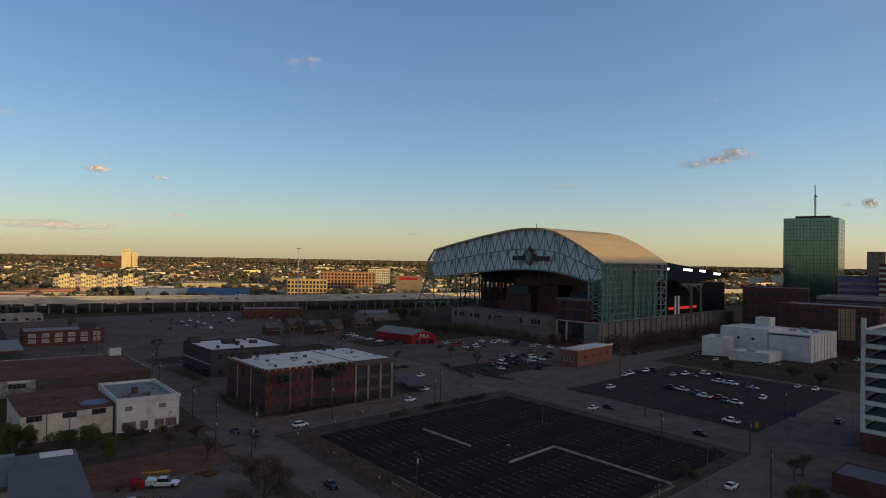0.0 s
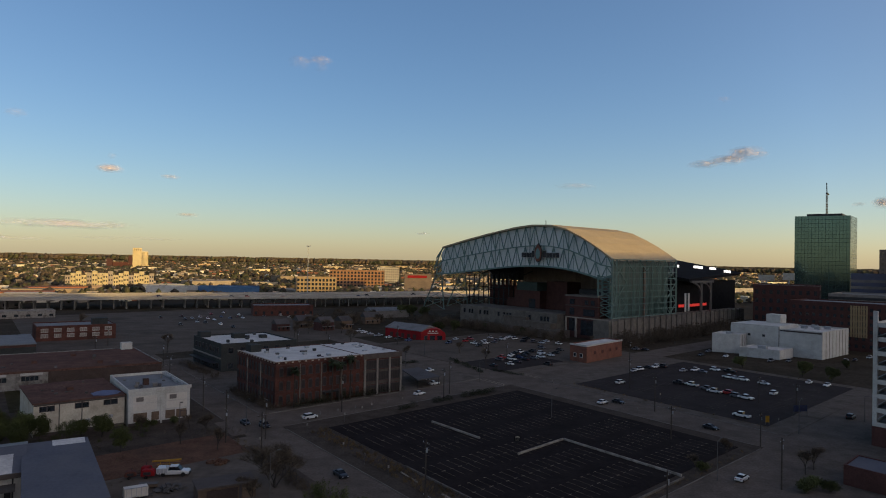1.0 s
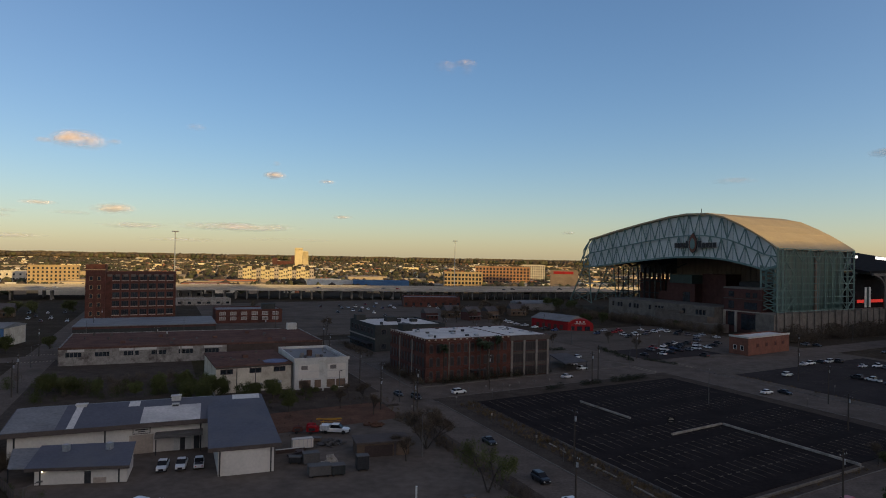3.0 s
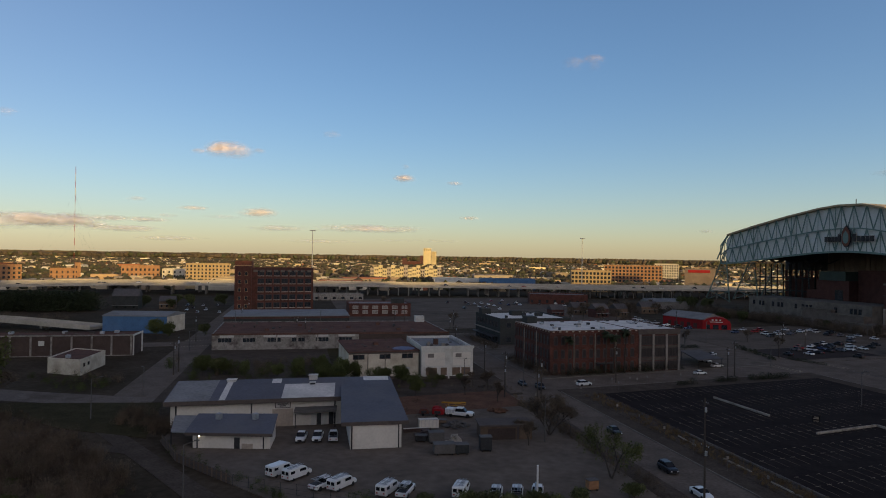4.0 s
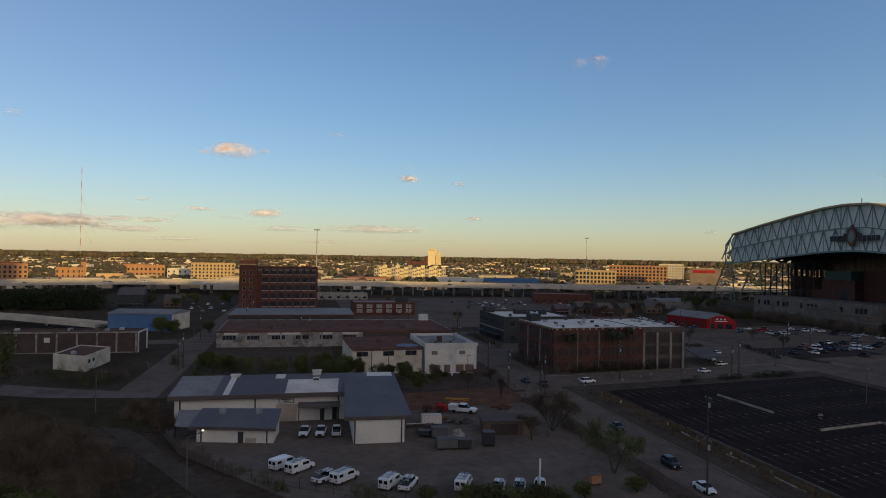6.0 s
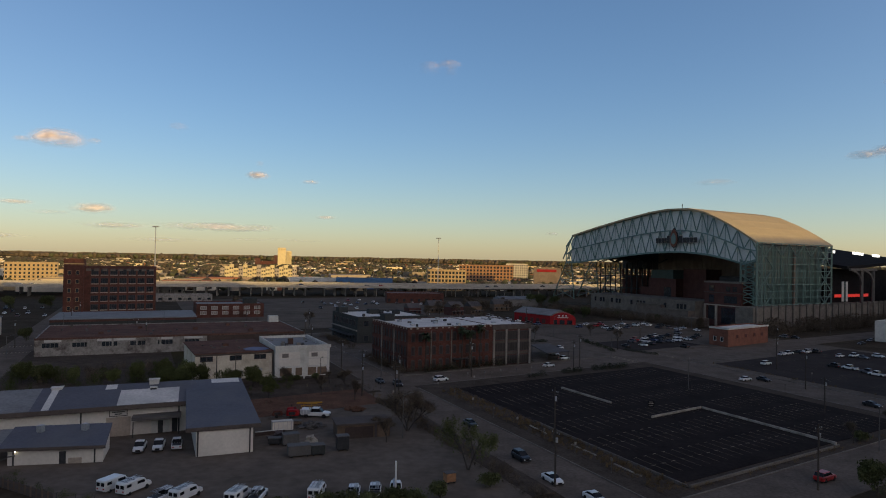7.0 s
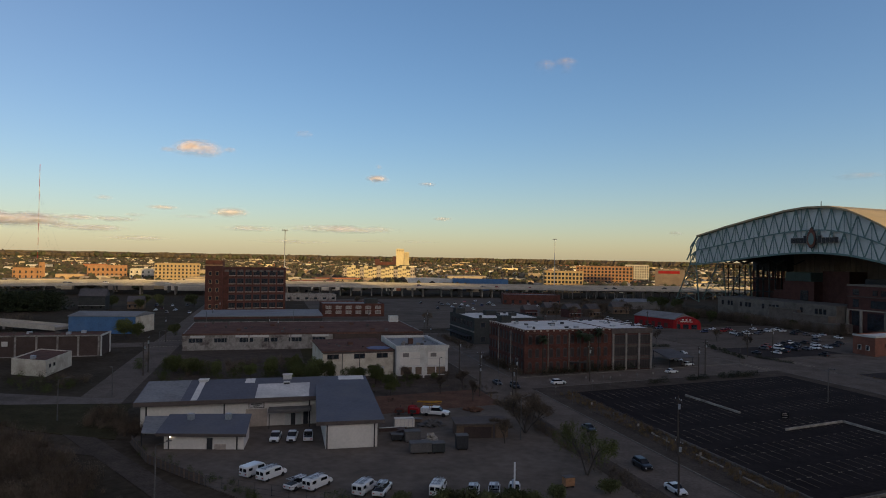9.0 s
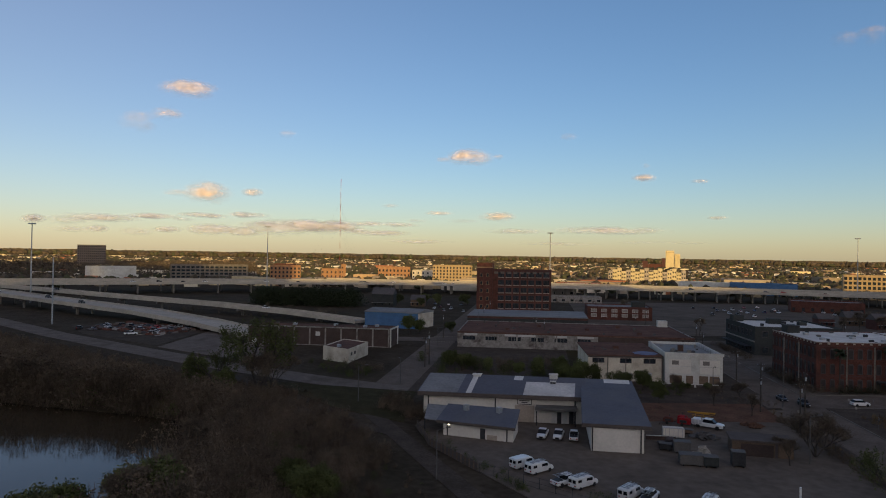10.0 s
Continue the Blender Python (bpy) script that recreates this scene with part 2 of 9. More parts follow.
    "brick_mid": mat("weathered_orange_brick", (0.15, 0.066, 0.046), 0.9, scale=2.5, vary=0.3, spot=0.5, spot_color=(0.09, 0.042, 0.032)),
    "gold_render": mat("pale_yellow_concrete", (0.46, 0.38, 0.22), 0.9, scale=6, vary=0.15, spot=0.3, spot_color=(0.36, 0.29, 0.16)),
    "black_steel": mat("matt_black_steel", (0.014, 0.014, 0.015), 0.95, scale=3, vary=0.3, spec=0.02),
    "tower_frame": mat("dark_green_frame", (0.03, 0.045, 0.042), 0.5, 0.4, scale=4, vary=0.2),
    "palm": mat("palm_fronds", (0.03, 0.04, 0.02), 0.7, scale=0.8, vary=0.3),
}


def part(name, bm, material, parent=None, label="", smooth=False):
    me = bpy.data.meshes.new(name)
    bmesh.ops.recalc_face_normals(bm, faces=bm.faces)
    if smooth:
        for f in bm.faces:
            f.smooth = True
    bm.to_mesh(me)
    bm.free()
    for mm in (material if isinstance(material, (list, tuple)) else [material]):
        me.materials.append(mm)
    ob = new(name, me)
    if parent is not None:
        ob.parent = parent
    return tagged(ob, label)


def thing(name, loc, label, category, group="", kind="", rz=0.0):
    e = new(name)
    e.location, e.rotation_euler = loc, (0, 0, radians(rz))
    return tagged(e, label, category, group, kind)


def box(bm, x0, x1, y0, y1, z0, z1, mi=0):
    v = [bm.verts.new(p) for p in ((x0, y0, z0), (x1, y0, z0), (x1, y1, z0), (x0, y1, z0), (x0, y0, z1), (x1, y0, z1), (x1, y1, z1), (x0, y1, z1))]
    for q in ((3, 2, 1, 0), (4, 5, 6, 7), (0, 1, 5, 4), (1, 2, 6, 5), (2, 3, 7, 6), (3, 0, 4, 7)):
        bm.faces.new([v[i] for i in q]).material_index = mi
    return v


def prism(bm, pts, z0, z1, mi=0):
    lo = [bm.verts.new((p[0], p[1], z0)) for p in pts]
    hi = [bm.verts.new((p[0], p[1], z1)) for p in pts]
    n = len(pts)
    bm.faces.new(lo[::-1]).material_index = mi
    bm.faces.new(hi).material_index = mi
    for i in range(n):
        bm.faces.new((lo[i], lo[(i + 1) % n], hi[(i + 1) % n], hi[i])).material_index = mi


def cyl(bm, x, y, z0, z1, r0, r1=None, seg=10):
    r1 = r0 if r1 is None else r1
    lo = [bm.verts.new((x + r0 * math.cos(2 * math.pi * i / seg), y + r0 * math.sin(2 * math.pi * i / seg), z0)) for i in range(seg)]
    hi = [bm.verts.new((x + r1 * math.cos(2 * math.pi * i / seg), y + r1 * math.sin(2 * math.pi * i / seg), z1)) for i in range(seg)]
    bm.faces.new(lo[::-1])
    bm.faces.new(hi)
    for i in range(seg):
        bm.faces.new((lo[i], lo[(i + 1) % seg], hi[(i + 1) % seg], hi[i]))


def tube(bm, a, b, r0, r1, seg=5):
    a, b = Vector(a), Vector(b)
    q = (b - a).to_track_quat("Z", "Y").to_matrix()
    rings = []
    for p, r in ((a, r0), (b, r1)):
        rings.append([bm.verts.new(p + q @ Vector((r * math.cos(2 * math.pi * i / seg), r * math.sin(2 * math.pi * i / seg), 0))) for i in range(seg)])
    for i in range(seg):
        bm.faces.new((rings[0][i], rings[0][(i + 1) % seg], rings[1][(i + 1) % seg], rings[1][i]))
    bm.faces.new(rings[0][::-1])
    bm.faces.new(rings[1])


def slab(name, pts, z0, z1, material, label, category, kind="structure"):
    bm = bmesh.new()
    prism(bm, pts, z0, z1)
    return tagged(part(name, bm, material), label, category, "", kind)


def strip(a, b, half):
    a, b = Vector(a[:2]), Vector(b[:2])
    n = (b - a).normalized()
    n = Vector((-n.y, n.x)) * half
    return [a - n, b - n, b + n, a + n]


_bar = None


def bar(name, a, b, w, d, material, parent, label=""):
    """A straight steel member between two points, as one part."""
    global _bar
    a, b = Vector(a), Vector(b)
    key = "bar_" + material.name
    me = bpy.data.meshes.get(key)
    if me is None:
        bm = bmesh.new()
        box(bm, -0.5, 0.5, -0.5, 0.5, 0, 1)
        bmesh.ops.recalc_face_normals(bm, faces=bm.faces)
        me = bpy.data.meshes.new(key)
        bm.to_mesh(me)
        bm.free()
        me.materials.append(material)
    ob = new(name, me)
    ob.parent = parent
    q = (b - a).to_track_quat("Z", "Y")
    ob.matrix_basis = Matrix.LocRotScale(a, q, Vector((w, d, (b - a).length)))
    return tagged(ob, label)


class Block:
    """A building on a four-cornered plan: near corner p, one side of length la along angle aa, the other of length lb along angle ab."""

    def __init__(self, name, label, category, p, aa, la, ab, lb, h, wall, roof, parapet=0.6, base=0.0, group=""):
        self.p, self.a, self.b, self.la, self.lb, self.h = Vector(p), ang(aa), ang(ab), la, lb, h
        self.ob = thing(name, (p[0], p[1], base), label, category, group)
        c = [self.xy(0, 0), self.xy(la, 0), self.xy(la, lb), self.xy(0, lb)]
        bm = bmesh.new()
        if parapet:
            t = 0.4
            d = [self.xy(t, t), self.xy(la - t, t), self.xy(la - t, lb - t), self.xy(t, lb - t)]
            v = [[bm.verts.new((q[0], q[1], z)) for q in ring] for ring, z in ((c, 0), (c, h), (d, h), (d, h - parapet))]
            for i in range(4):
                j = (i + 1) % 4
                for k in range(3):
                    bm.faces.new((v[k][i], v[k][j], v[k + 1][j], v[k + 1][i]))
            self.wall = part("wall", bm, wall, self.ob)
            bm = bmesh.new()
            prism(bm, d, h - parapet - 0.3, h - parapet + 0.02)
            self.roof = part("roof", bm, roof, self.ob)
        else:
            prism(bm, c, 0, h)
            self.wall = part("wall", bm, wall, self.ob)
            bm = bmesh.new()
            e = [self.xy(-0.3, -0.3), self.xy(la + 0.3, -0.3), self.xy(la + 0.3, lb + 0.3), self.xy(-0.3, lb + 0.3)]
            prism(bm, e, h, h + 0.35)
            self.roof = part("roof", bm, roof, self.ob)

    def xy(self, s, t):
        return self.a * s + self.b * t

    def face(self, side):
        """Start, direction, outward normal and length of a face: a and b meet in the near corner, A and B lie opposite."""
        o = {"a": self.xy(0, 0), "b": self.xy(0, 0), "A": self.xy(0, self.lb), "B": self.xy(self.la, 0)}[side]
        d, ln = (self.a, self.la) if side in "aA" else (self.b, self.lb)
        n = Vector((-d.y, d.x))
        mid = self.xy(self.la / 2, self.lb / 2)
        if (o + d * ln / 2 - mid).dot(n) < 0:
            n = -n
        return o, d, n, ln

    def on(self, side, s0, s1, z0, z1, d0, d1, material, name, label="", parent=None):
        """A box on a face, from s0 to s1 along it, standing from d0 to d1 out of it."""
        o, d, n, _ = self.face(side)
        bm = bmesh.new()
        prism(bm, [o + d * s0 + n * d0, o + d * s1 + n * d0, o + d * s1 + n * d1, o + d * s0 + n * d1], z0, z1)
        return part(name, bm, material, parent or self.ob, label)

    def windows(self, side, positions, sills, w, h, frame_m=None, glass_m=None, arch=False, bars=0, far=False):
        o, d, n, _ = self.face(side)
        frame_m, glass_m = frame_m or M["frame"], glass_m or M["glass"]
        rot = Matrix(((d.x, n.x, 0), (d.y, n.y, 0), (0, 0, 1))).to_4x4()
        pane_me = pane_mesh(w, h, glass_m)
        for z in sills:
            for s in positions:
                p = o + d * s
                m = Matrix.Translation((p.x, p.y, z)) @ rot
                if far:
                    ob = new("window", pane_me)
                    ob.parent, ob.matrix_basis = self.ob, m
                    continue
                ob = new("window", frame_mesh(w, h, frame_m, arch))
                ob.parent, ob.matrix_basis = self.ob, m
                pane = new("pane", pane_me)
                pane.parent = ob
                for i in range(bars):
                    x = -w / 2 + w * (i + 1) / (bars + 1)
                    bar("mullion", (x, 0.06, 0), (x, 0.06, h), 0.1, 0.1, frame_m, ob)

    def top(self, s, t, ls, lt, z, name, material, label, hz):
        """A thing of a box shape that is part of the roof."""
        bm = bmesh.new()
        prism(bm, [self.xy(s, t), self.xy(s + ls, t), self.xy(s + ls, t + lt), self.xy(s, t + lt)], z, z + hz)
        return part(name, bm, material, self.ob, label)


def kept_mesh(key, bm, material):
    bmesh.ops.recalc_face_normals(bm, faces=bm.faces)
    me = bpy.data.meshes.new(key)
    bm.to_mesh(me)
    bm.free()
    me.materials.append(material)
    return me


def pane_mesh(w, h, glass_m):
    key = "pane_%.1f_%.1f_%s" % (w, h, glass_m.name)
    if bpy.data.meshes.get(key):
        return bpy.data.meshes[key]
    bm = bmesh.new()
    box(bm, -w / 2 - 0.02, w / 2 + 0.02, -0.05, 0.05, -0.02, h + 0.02)
    return kept_mesh(key, bm, glass_m)


def frame_mesh(w, h, frame_m, arch):
    """A window surround in one piece, with a raised sill, and a curved head where it is arched."""
    key = "frame_%.1f_%.1f_%s_%d" % (w, h, frame_m.name, arch)
    if bpy.data.meshes.get(key):
        return bpy.data.meshes[key]
    f = 0.16
    inner = [(-w / 2, 0), (w / 2, 0), (w / 2, h)]
    outer = [(-w / 2 - f, -f), (w / 2 + f, -f), (w / 2 + f, h + (0 if arch else f))]
    if arch:
        for a in range(1, 6):
            c, s = math.cos(a * math.pi / 6), math.sin(a * math.pi / 6)
            inner.append((w / 2 * c, h))
            outer.append(((w / 2 + f) * c, h + 0.5 * s))
    inner.append((-w / 2, h))
    outer.append((-w / 2 - f, h + (0 if arch else f)))
    bm = bmesh.new()
    n = len(inner)
    rings = [[bm.verts.new((x, y, z)) for x, z in ring] for ring, y in ((outer, 0.0), (outer, 0.17), (inner, 0.17), (inner, 0.0))]
    for r, q in zip(rings, rings[1:] + rings[:1]):
        for i in range(n):
            bm.faces.new((r[i], r[(i + 1) % n], q[(i + 1) % n], q[i]))
    return kept_mesh(key, bm, frame_m)


def spread(n, ln, margin):
    return [margin + (ln - 2 * margin) * i / max(n - 1, 1) for i in range(n)]


# ---- ground, bayou and water ----
BAYOU = [Vector(p) for p in ((-900, -160), (-340, -42), (-228, 6), (-166, 40), (-138, 18), (-102, -42), (-60, -150), (-30, -600))]


def bayou_distance(x, y):
    p = Vector((x, y))
    best = 1e9
    for a, b in zip(BAYOU, BAYOU[1:]):
        k = max(0.0, min(1.0, (p - a).dot(b - a) / (b - a).length_squared))
        best = min(best, (p - a - (b - a) * k).length)
    return best


def ground_height(x, y):
    d = bayou_distance(x, y)
    k = max(0.0, min(1.0, (d - 20) / 36))
    k = k * k * (3 - 2 * k)
    return -8.5 * (1 - k) - 0.06


def axis(lo, hi, step, far):
    mid = list(np.arange(lo, hi + 1, step))
    grow, x, g = [], 0.0, step
    while x < far:
        g *= 1.35
        x += g
        grow.append(x)
    return [lo - v for v in reversed(grow)] + mid + [hi + v for v in grow]


def make_ground():
    xs, ys = axis(-420, 220, 8, 4600), axis(-160, 240, 8, 4600)
    bm = bmesh.new()
    g = [[bm.verts.new((x, y, ground_height(x, y))) for x in xs] for y in ys]
    for j in range(len(ys) - 1):
        for i in range(len(xs) - 1):
            bm.faces.new((g[j][i], g[j][i + 1], g[j + 1][i + 1], g[j + 1][i]))
    tagged(part("ground", bm, M["ground"], smooth=True), "flat brown soil and worn grass reaching the horizon", "ground", "", "structure")
    bm = bmesh.new()
    left, right = [], []
    for i, p in enumerate(BAYOU):
        d = (BAYOU[min(i + 1, len(BAYOU) - 1)] - BAYOU[max(i - 1, 0)]).normalized()
        n = Vector((-d.y, d.x)) * 46
        left.append(bm.verts.new((*(p + n), -6.0)))
        right.append(bm.verts.new((*(p - n), -6.0)))
    for i in range(len(BAYOU) - 1):
        bm.faces.new((left[i], left[i + 1], right[i + 1], right[i]))
    wm = mat("bayou_water", (0.04, 0.03, 0.018), 0.05, 0.0, 5, 0.2, bump=0.012, spec=0.2)
    tagged(part("water", bm, wm), "still murky brown bayou water reflecting the sky", "water", "", "structure")


make_ground()

# ---- streets and lots ----
W0 = Vector((-35.6, 193.0))


def G(a, b):
    return W0 + U * a + V * b


def quad(a0, a1, b0, b1):
    return [G(a0, b0), G(a1, b0), G(a1, b1), G(a0, b1)]


def strip_line(pts, half, z0, z1, material, name, label, category):
    """A road or path along a line of points, as one slab."""
    bm = bmesh.new()
    ring = []
    for i, p in enumerate(pts):
        a, b = Vector(pts[max(i - 1, 0)][:2]), Vector(pts[min(i + 1, len(pts) - 1)][:2])
        d = (b - a).normalized()
        n = Vector((-d.y, d.x)) * half
        q = Vector(p[:2])
        zb = p[2] if len(p) > 2 else 0.0
        ring.append([bm.verts.new((*(q + n), zb + z0)), bm.verts.new((*(q - n), zb + z0)), bm.verts.new((*(q - n), zb + z1)), bm.verts.new((*(q + n), zb + z1))])
    for r, s in zip(ring, ring[1:]):
        for k in range(4):
            bm.faces.new((r[k], r[(k + 1) % 4], s[(k + 1) % 4], s[k]))
    bm.faces.new(ring[0])
    bm.faces.new(ring[-1][::-1])
    return tagged(part(name, bm, material), label, category, "", "structure")


# roads, each a sheet of its own, the later ones a little higher
slab("road", quad(-420, 150, -22.5, -10.5), -0.3, 0.02, M["asphalt"], "worn grey asphalt street beside the car park", "road")
slab("road", quad(-25, -8, -34, 420), -0.3, 0.028, M["asphalt"], "wide grey asphalt street in front of the brick building", "road")
slab("road", quad(-420, 150, 92, 110), -0.3, 0.036, M["asphalt"], "grey asphalt street between two car parks", "road")
slab("road", quad(95, 109, -20, 420), -0.3, 0.044, M["asphalt"], "grey asphalt street past the parking tower", "road")
slab("road", quad(-420, -20, -136, -124), -0.3, 0.02, M["asphalt"], "long straight pale asphalt street", "road")
slab("road", quad(-152, -138, -210, 92), -0.3, 0.05, M["asphalt"], "grey asphalt cross street with a crosswalk", "road")
# raised blocks with kerbs
slab("pavement", quad(-8, 95, -10.5, 92), -0.3, 0.12, M["dirt_road"], "worn dusty pavement around the car park", "pavement")
slab("pavement", quad(-138, -25, -10.5, 92), -0.3, 0.12, M["walk"], "concrete pavement around the brick building", "pavement")
slab("pavement", quad(-138, -25, 110, 214), -0.3, 0.12, M["walk"], "concrete pavement around a car park", "pavement")
slab("pavement", quad(-8, 95, 110, 216), -0.3, 0.12, M["walk"], "concrete pavement around the large car park", "pavement")
slab("pavement", quad(-138, -25, -124, -22.5), -0.3, 0.12, M["dirt_road"], "dusty trodden ground round the warehouses", "pavement")
slab("pavement", [(-117, 117), (-108, 100), (-95, 91.5), (-76.5, 86), (-61, 81.5), (-40, 80), (-14, 92), G(80, -22.6), G(-5, -22.6)], -0.3, 0.10, M["yard"], "gravel ground of the service yard", "ground")
slab("pavement", quad(109, 190, 40, 300), -0.3, 0.12, M["walk"], "concrete pavement beside the parking tower", "pavement")
slab("car_park", quad(1.5, 90.3, 0.5, 86), 0.0, 0.2, M["lot"], "empty fresh black asphalt car park", "car park")
slab("car_park", quad(8, 87, 116, 210), 0.0, 0.16, M["lot_old"], "dark asphalt car park", "car park")
slab("car_park", quad(-60, -31, 108, 156), 0.0, 0.16, M["lot_old"], "dark asphalt car park with parked cars", "car park")
slab("car_park", quad(-134, -62, 104, 212), 0.0, 0.16, M["pale_lot"], "grey asphalt car park", "car park")
slab("car_park", quad(-420, -172, -60, 130), -0.2, 0.06, M["pale_lot"], "wide pale car park before the highway", "car park")
slab("verge", quad(2, 93, -6.5, -1.0), 0.0, 0.18, M["dirt_road"], "strip of dry grass beside the street", "verge")
slab("dirt_strip", quad(-12, 8, -72, -27), 0.0, 0.16, M["dirt"], "bare reddish dirt beside the yard", "ground")
slab("lawn", quad(-136, -75, -75, -50), 0.0, 0.18, M["grass"], "overgrown dark courtyard", "grass")
strip_line([(-560, 78), (-430, 86), (-335, 91), (-268, 99), (-215, 106), (-172, 115), (-138, 124)], 5.8, -0.3, 0.05, M["trail"], "road", "wide dusty concrete road along the bayou", "road")
strip_line([(-150, 112), (-112, 95), (-92, 86), (-70, 76), (-40, 62)], 2.2, -1.5, 0.06, M["dirt_road"], "road", "packed dirt lane below the service yard", "road")


slab("dirt_strip", [(-375, 109), (-331, 101), (-272, 110), (-316, 158)], -0.2, 0.04, M["dirt_road"], "reddish dirt of the scrap car yard", "ground")
slab("pavement", [(-268, 109), (-204, 119), (-258, 151), (-312, 157)], -0.2, 0.05, M["trail"], "dusty pale apron before the warehouse", "pavement")
slab("lawn", [(-176, 103), (-135, 97), (-112, 100), (-135, 126), (-150, 118)], -0.3, 0.07, M["grass"], "dark green grass beside the lane", "grass")
slab("dirt_strip", quad(-27.5, -5, -60, -26), -0.2, 0.08, M["dirt_road"], "bare trodden dirt beside the street", "ground")
strip_line([(-190, 100), (-160, 94), (-130, 89), (-106, 92)], 1.8, -0.6, 0.05, M["dirt_road"], "path", "packed dirt trail below the grass", "path")


slab("dirt_strip", quad(4, 82, -27.5, -22.6), -0.2, 0.13, M["dirt_road"], "weedy dirt shoulder between yard and street", "ground")


for a0, a1, b0, b1 in ((-5, 92, -10.7, -10.4), (-120, -27, -10.7, -10.4), (-8.2, -7.9, -8, 90), (-25.1, -24.8, -8, 90), (-5, 92, 91.8, 92.1), (-5, 92, 109.9, 110.2), (-130, -28, -22.7, -22.4), (94.8, 95.1, -8, 90)):
    slab("kerb", quad(a0, a1, b0, b1), -0.1, 0.18, M["old_stone"], "pale worn concrete kerb", "kerb")


def lines(name, rows, z, label, width=0.12, material="line"):
    """Painted bay lines: rows of (a, b, length, along a?, count, step a, step b)."""
    bm = bmesh.new()
    for a, b, ln, da, count, sa, sb in rows:
        for i in range(count):
            p = G(a + sa * i, b + sb * i)
            d = U if da else V
            q = strip(p, p + d * ln, width / 2)
            vs = [bm.verts.new((w.x, w.y, z)) for w in q]
            bm.faces.new(vs)
    tagged(part(name, bm, M[material]), label, "line", "", "structure")


rows1 = []
for a0 in (3, 17.5, 32):
    rows1.append((a0, 4, 4.8, True, 29, 0, 2.75))
    rows1.append((a0 + 5.1, 4, 4.8, True, 29, 0, 2.75))
for a0, b0, n in ((47, 3, 17), (61.5, 3, 17), (76, 3, 17), (50, 58, 10), (64, 56, 10), (78, 54, 11)):
    rows1.append((a0, b0, 4.8, True, n, 0, 2.75))
    rows1.append((a0 + 5.1, b0, 4.8, True, n, 0, 2.75))
ticks = [(a0, 3.4, 1.2, False, 29, 0, 2.75) for a0 in (8.0, 22.5, 37)]
ticks += [(a0, b0 - 0.6, 1.2, False, n, 0, 2.75) for a0, b0, n in ((52, 3, 17), (66.5, 3, 17), (81, 3, 17), (55, 58, 10), (69, 56, 10), (83, 54, 11))]
ticks += [(a0, b0 - 0.6, 0.9, False, n, 0, 2.75) for a0, b0, n in ((47, 3, 17), (61.5, 3, 17), (76, 3, 17), (50, 58, 10), (64, 56, 10), (78, 54, 11))]
lines("bay_ticks", ticks, 0.21, "pale dashes at the ends of the parking bays", 0.16, "line_end")
lines("bay_lines", rows1, 0.206, "worn pale parking bay lines", 0.12)
rows2 = []
for a0 in (14, 30, 46, 62, 76):
    rows2.append((a0, 124, 4.6, True, 28, 0, 2.8))
lines("bay_lines", rows2, 0.166, "worn pale parking bay lines")
lines("crosswalk", [(-24, 88.5, 14, True, 1, 0, 0), (-24, 90.5, 14, True, 1, 0, 0), (-24, 112, 14, True, 1, 0, 0), (-24, 114, 14, True, 1, 0, 0)], 0.06, "worn white crosswalk lines", 0.5, "line_end")
lines("crosswalk", [(-137, -23, 0.6, False, 1, 0, 0)] + [(-136.5, -22 + 1.2 * i, 2.6, True, 1, 0, 0) for i in range(10)] + [(-156, -22 + 1.2 * i, 2.6, True, 1, 0, 0) for i in range(10)], 0.07, "worn white crosswalk bars", 0.5, "line_end")
lines("crosswalk", [(-136.5, -136 + 1.2 * i, 2.6, True, 1, 0, 0) for i in range(11)] + [(-156, -136 + 1.2 * i, 2.6, True, 1, 0, 0) for i in range(11)], 0.07, "worn white crosswalk bars", 0.5, "line_end")
lines("road_line", [(102, 20 + 9 * i, 3.5, False, 1, 0, 0) for i in range(20)] + [(-16.5, 0 + 9 * i, 3.5, False, 1, 0, 0) for i in range(10)], 0.064, "dashed worn lane line")
lines("road_line", [(10 * i, 101, 4, True, 1, 0, 0) for i in range(10)] + [(-60 + 10 * i, -16.5, 4, True, 1, 0, 0) for i in range(14)], 0.064, "dashed worn lane line")


def low_wall(a, b, h, t, material, label):
    bm = bmesh.new()
    a, b = Vector(a), Vector(b)
    prism(bm, strip(a, b, t / 2), 0, h)
    bmesh.ops.bevel(bm, geom=[e for e in bm.edges], offset=0.04, segments=1, affect="EDGES")
    return tagged(part("low_wall", bm, material), label, "wall", "", "structure")


low_wall((-5.0, 200.8), (8.5, 183.5), 0.7, 0.45, M["stained"], "low stained pale concrete wall across the car park")
low_wall((17.6, 169.4), (31.3, 184.4), 0.7, 0.45, M["stained"], "low stained pale concrete wall in the car park")
low_wall((31.6, 184.4), (53.7, 155.2), 0.7, 0.45, M["stained"], "long low stained pale concrete wall in the car park")
low_wall(G(44, -0.3), G(92, -0.3), 0.6, 0.35, M["old_stone"], "low pale concrete kerb wall of the car park")
low_wall(G(92.4, 0), G(92.4, 50), 0.6, 0.35, M["old_stone"], "low pale concrete kerb wall of the car park")
for a, b in (((-10.7, 153.2), (-6.6, 146.6)), ((-1.2, 139.5), (3.7, 132.8)), ((6.8, 128.2), (11.2, 122.0))):
    low_wall(a, b, 0.42, 0.3, M["stained"], "pale painted kerb along the car park")
low_wall((-66.0, 128.4), (-61.2, 132.4), 0.9, 0.3, M["brown_brick"], "low brown brick wall beside the workshop")
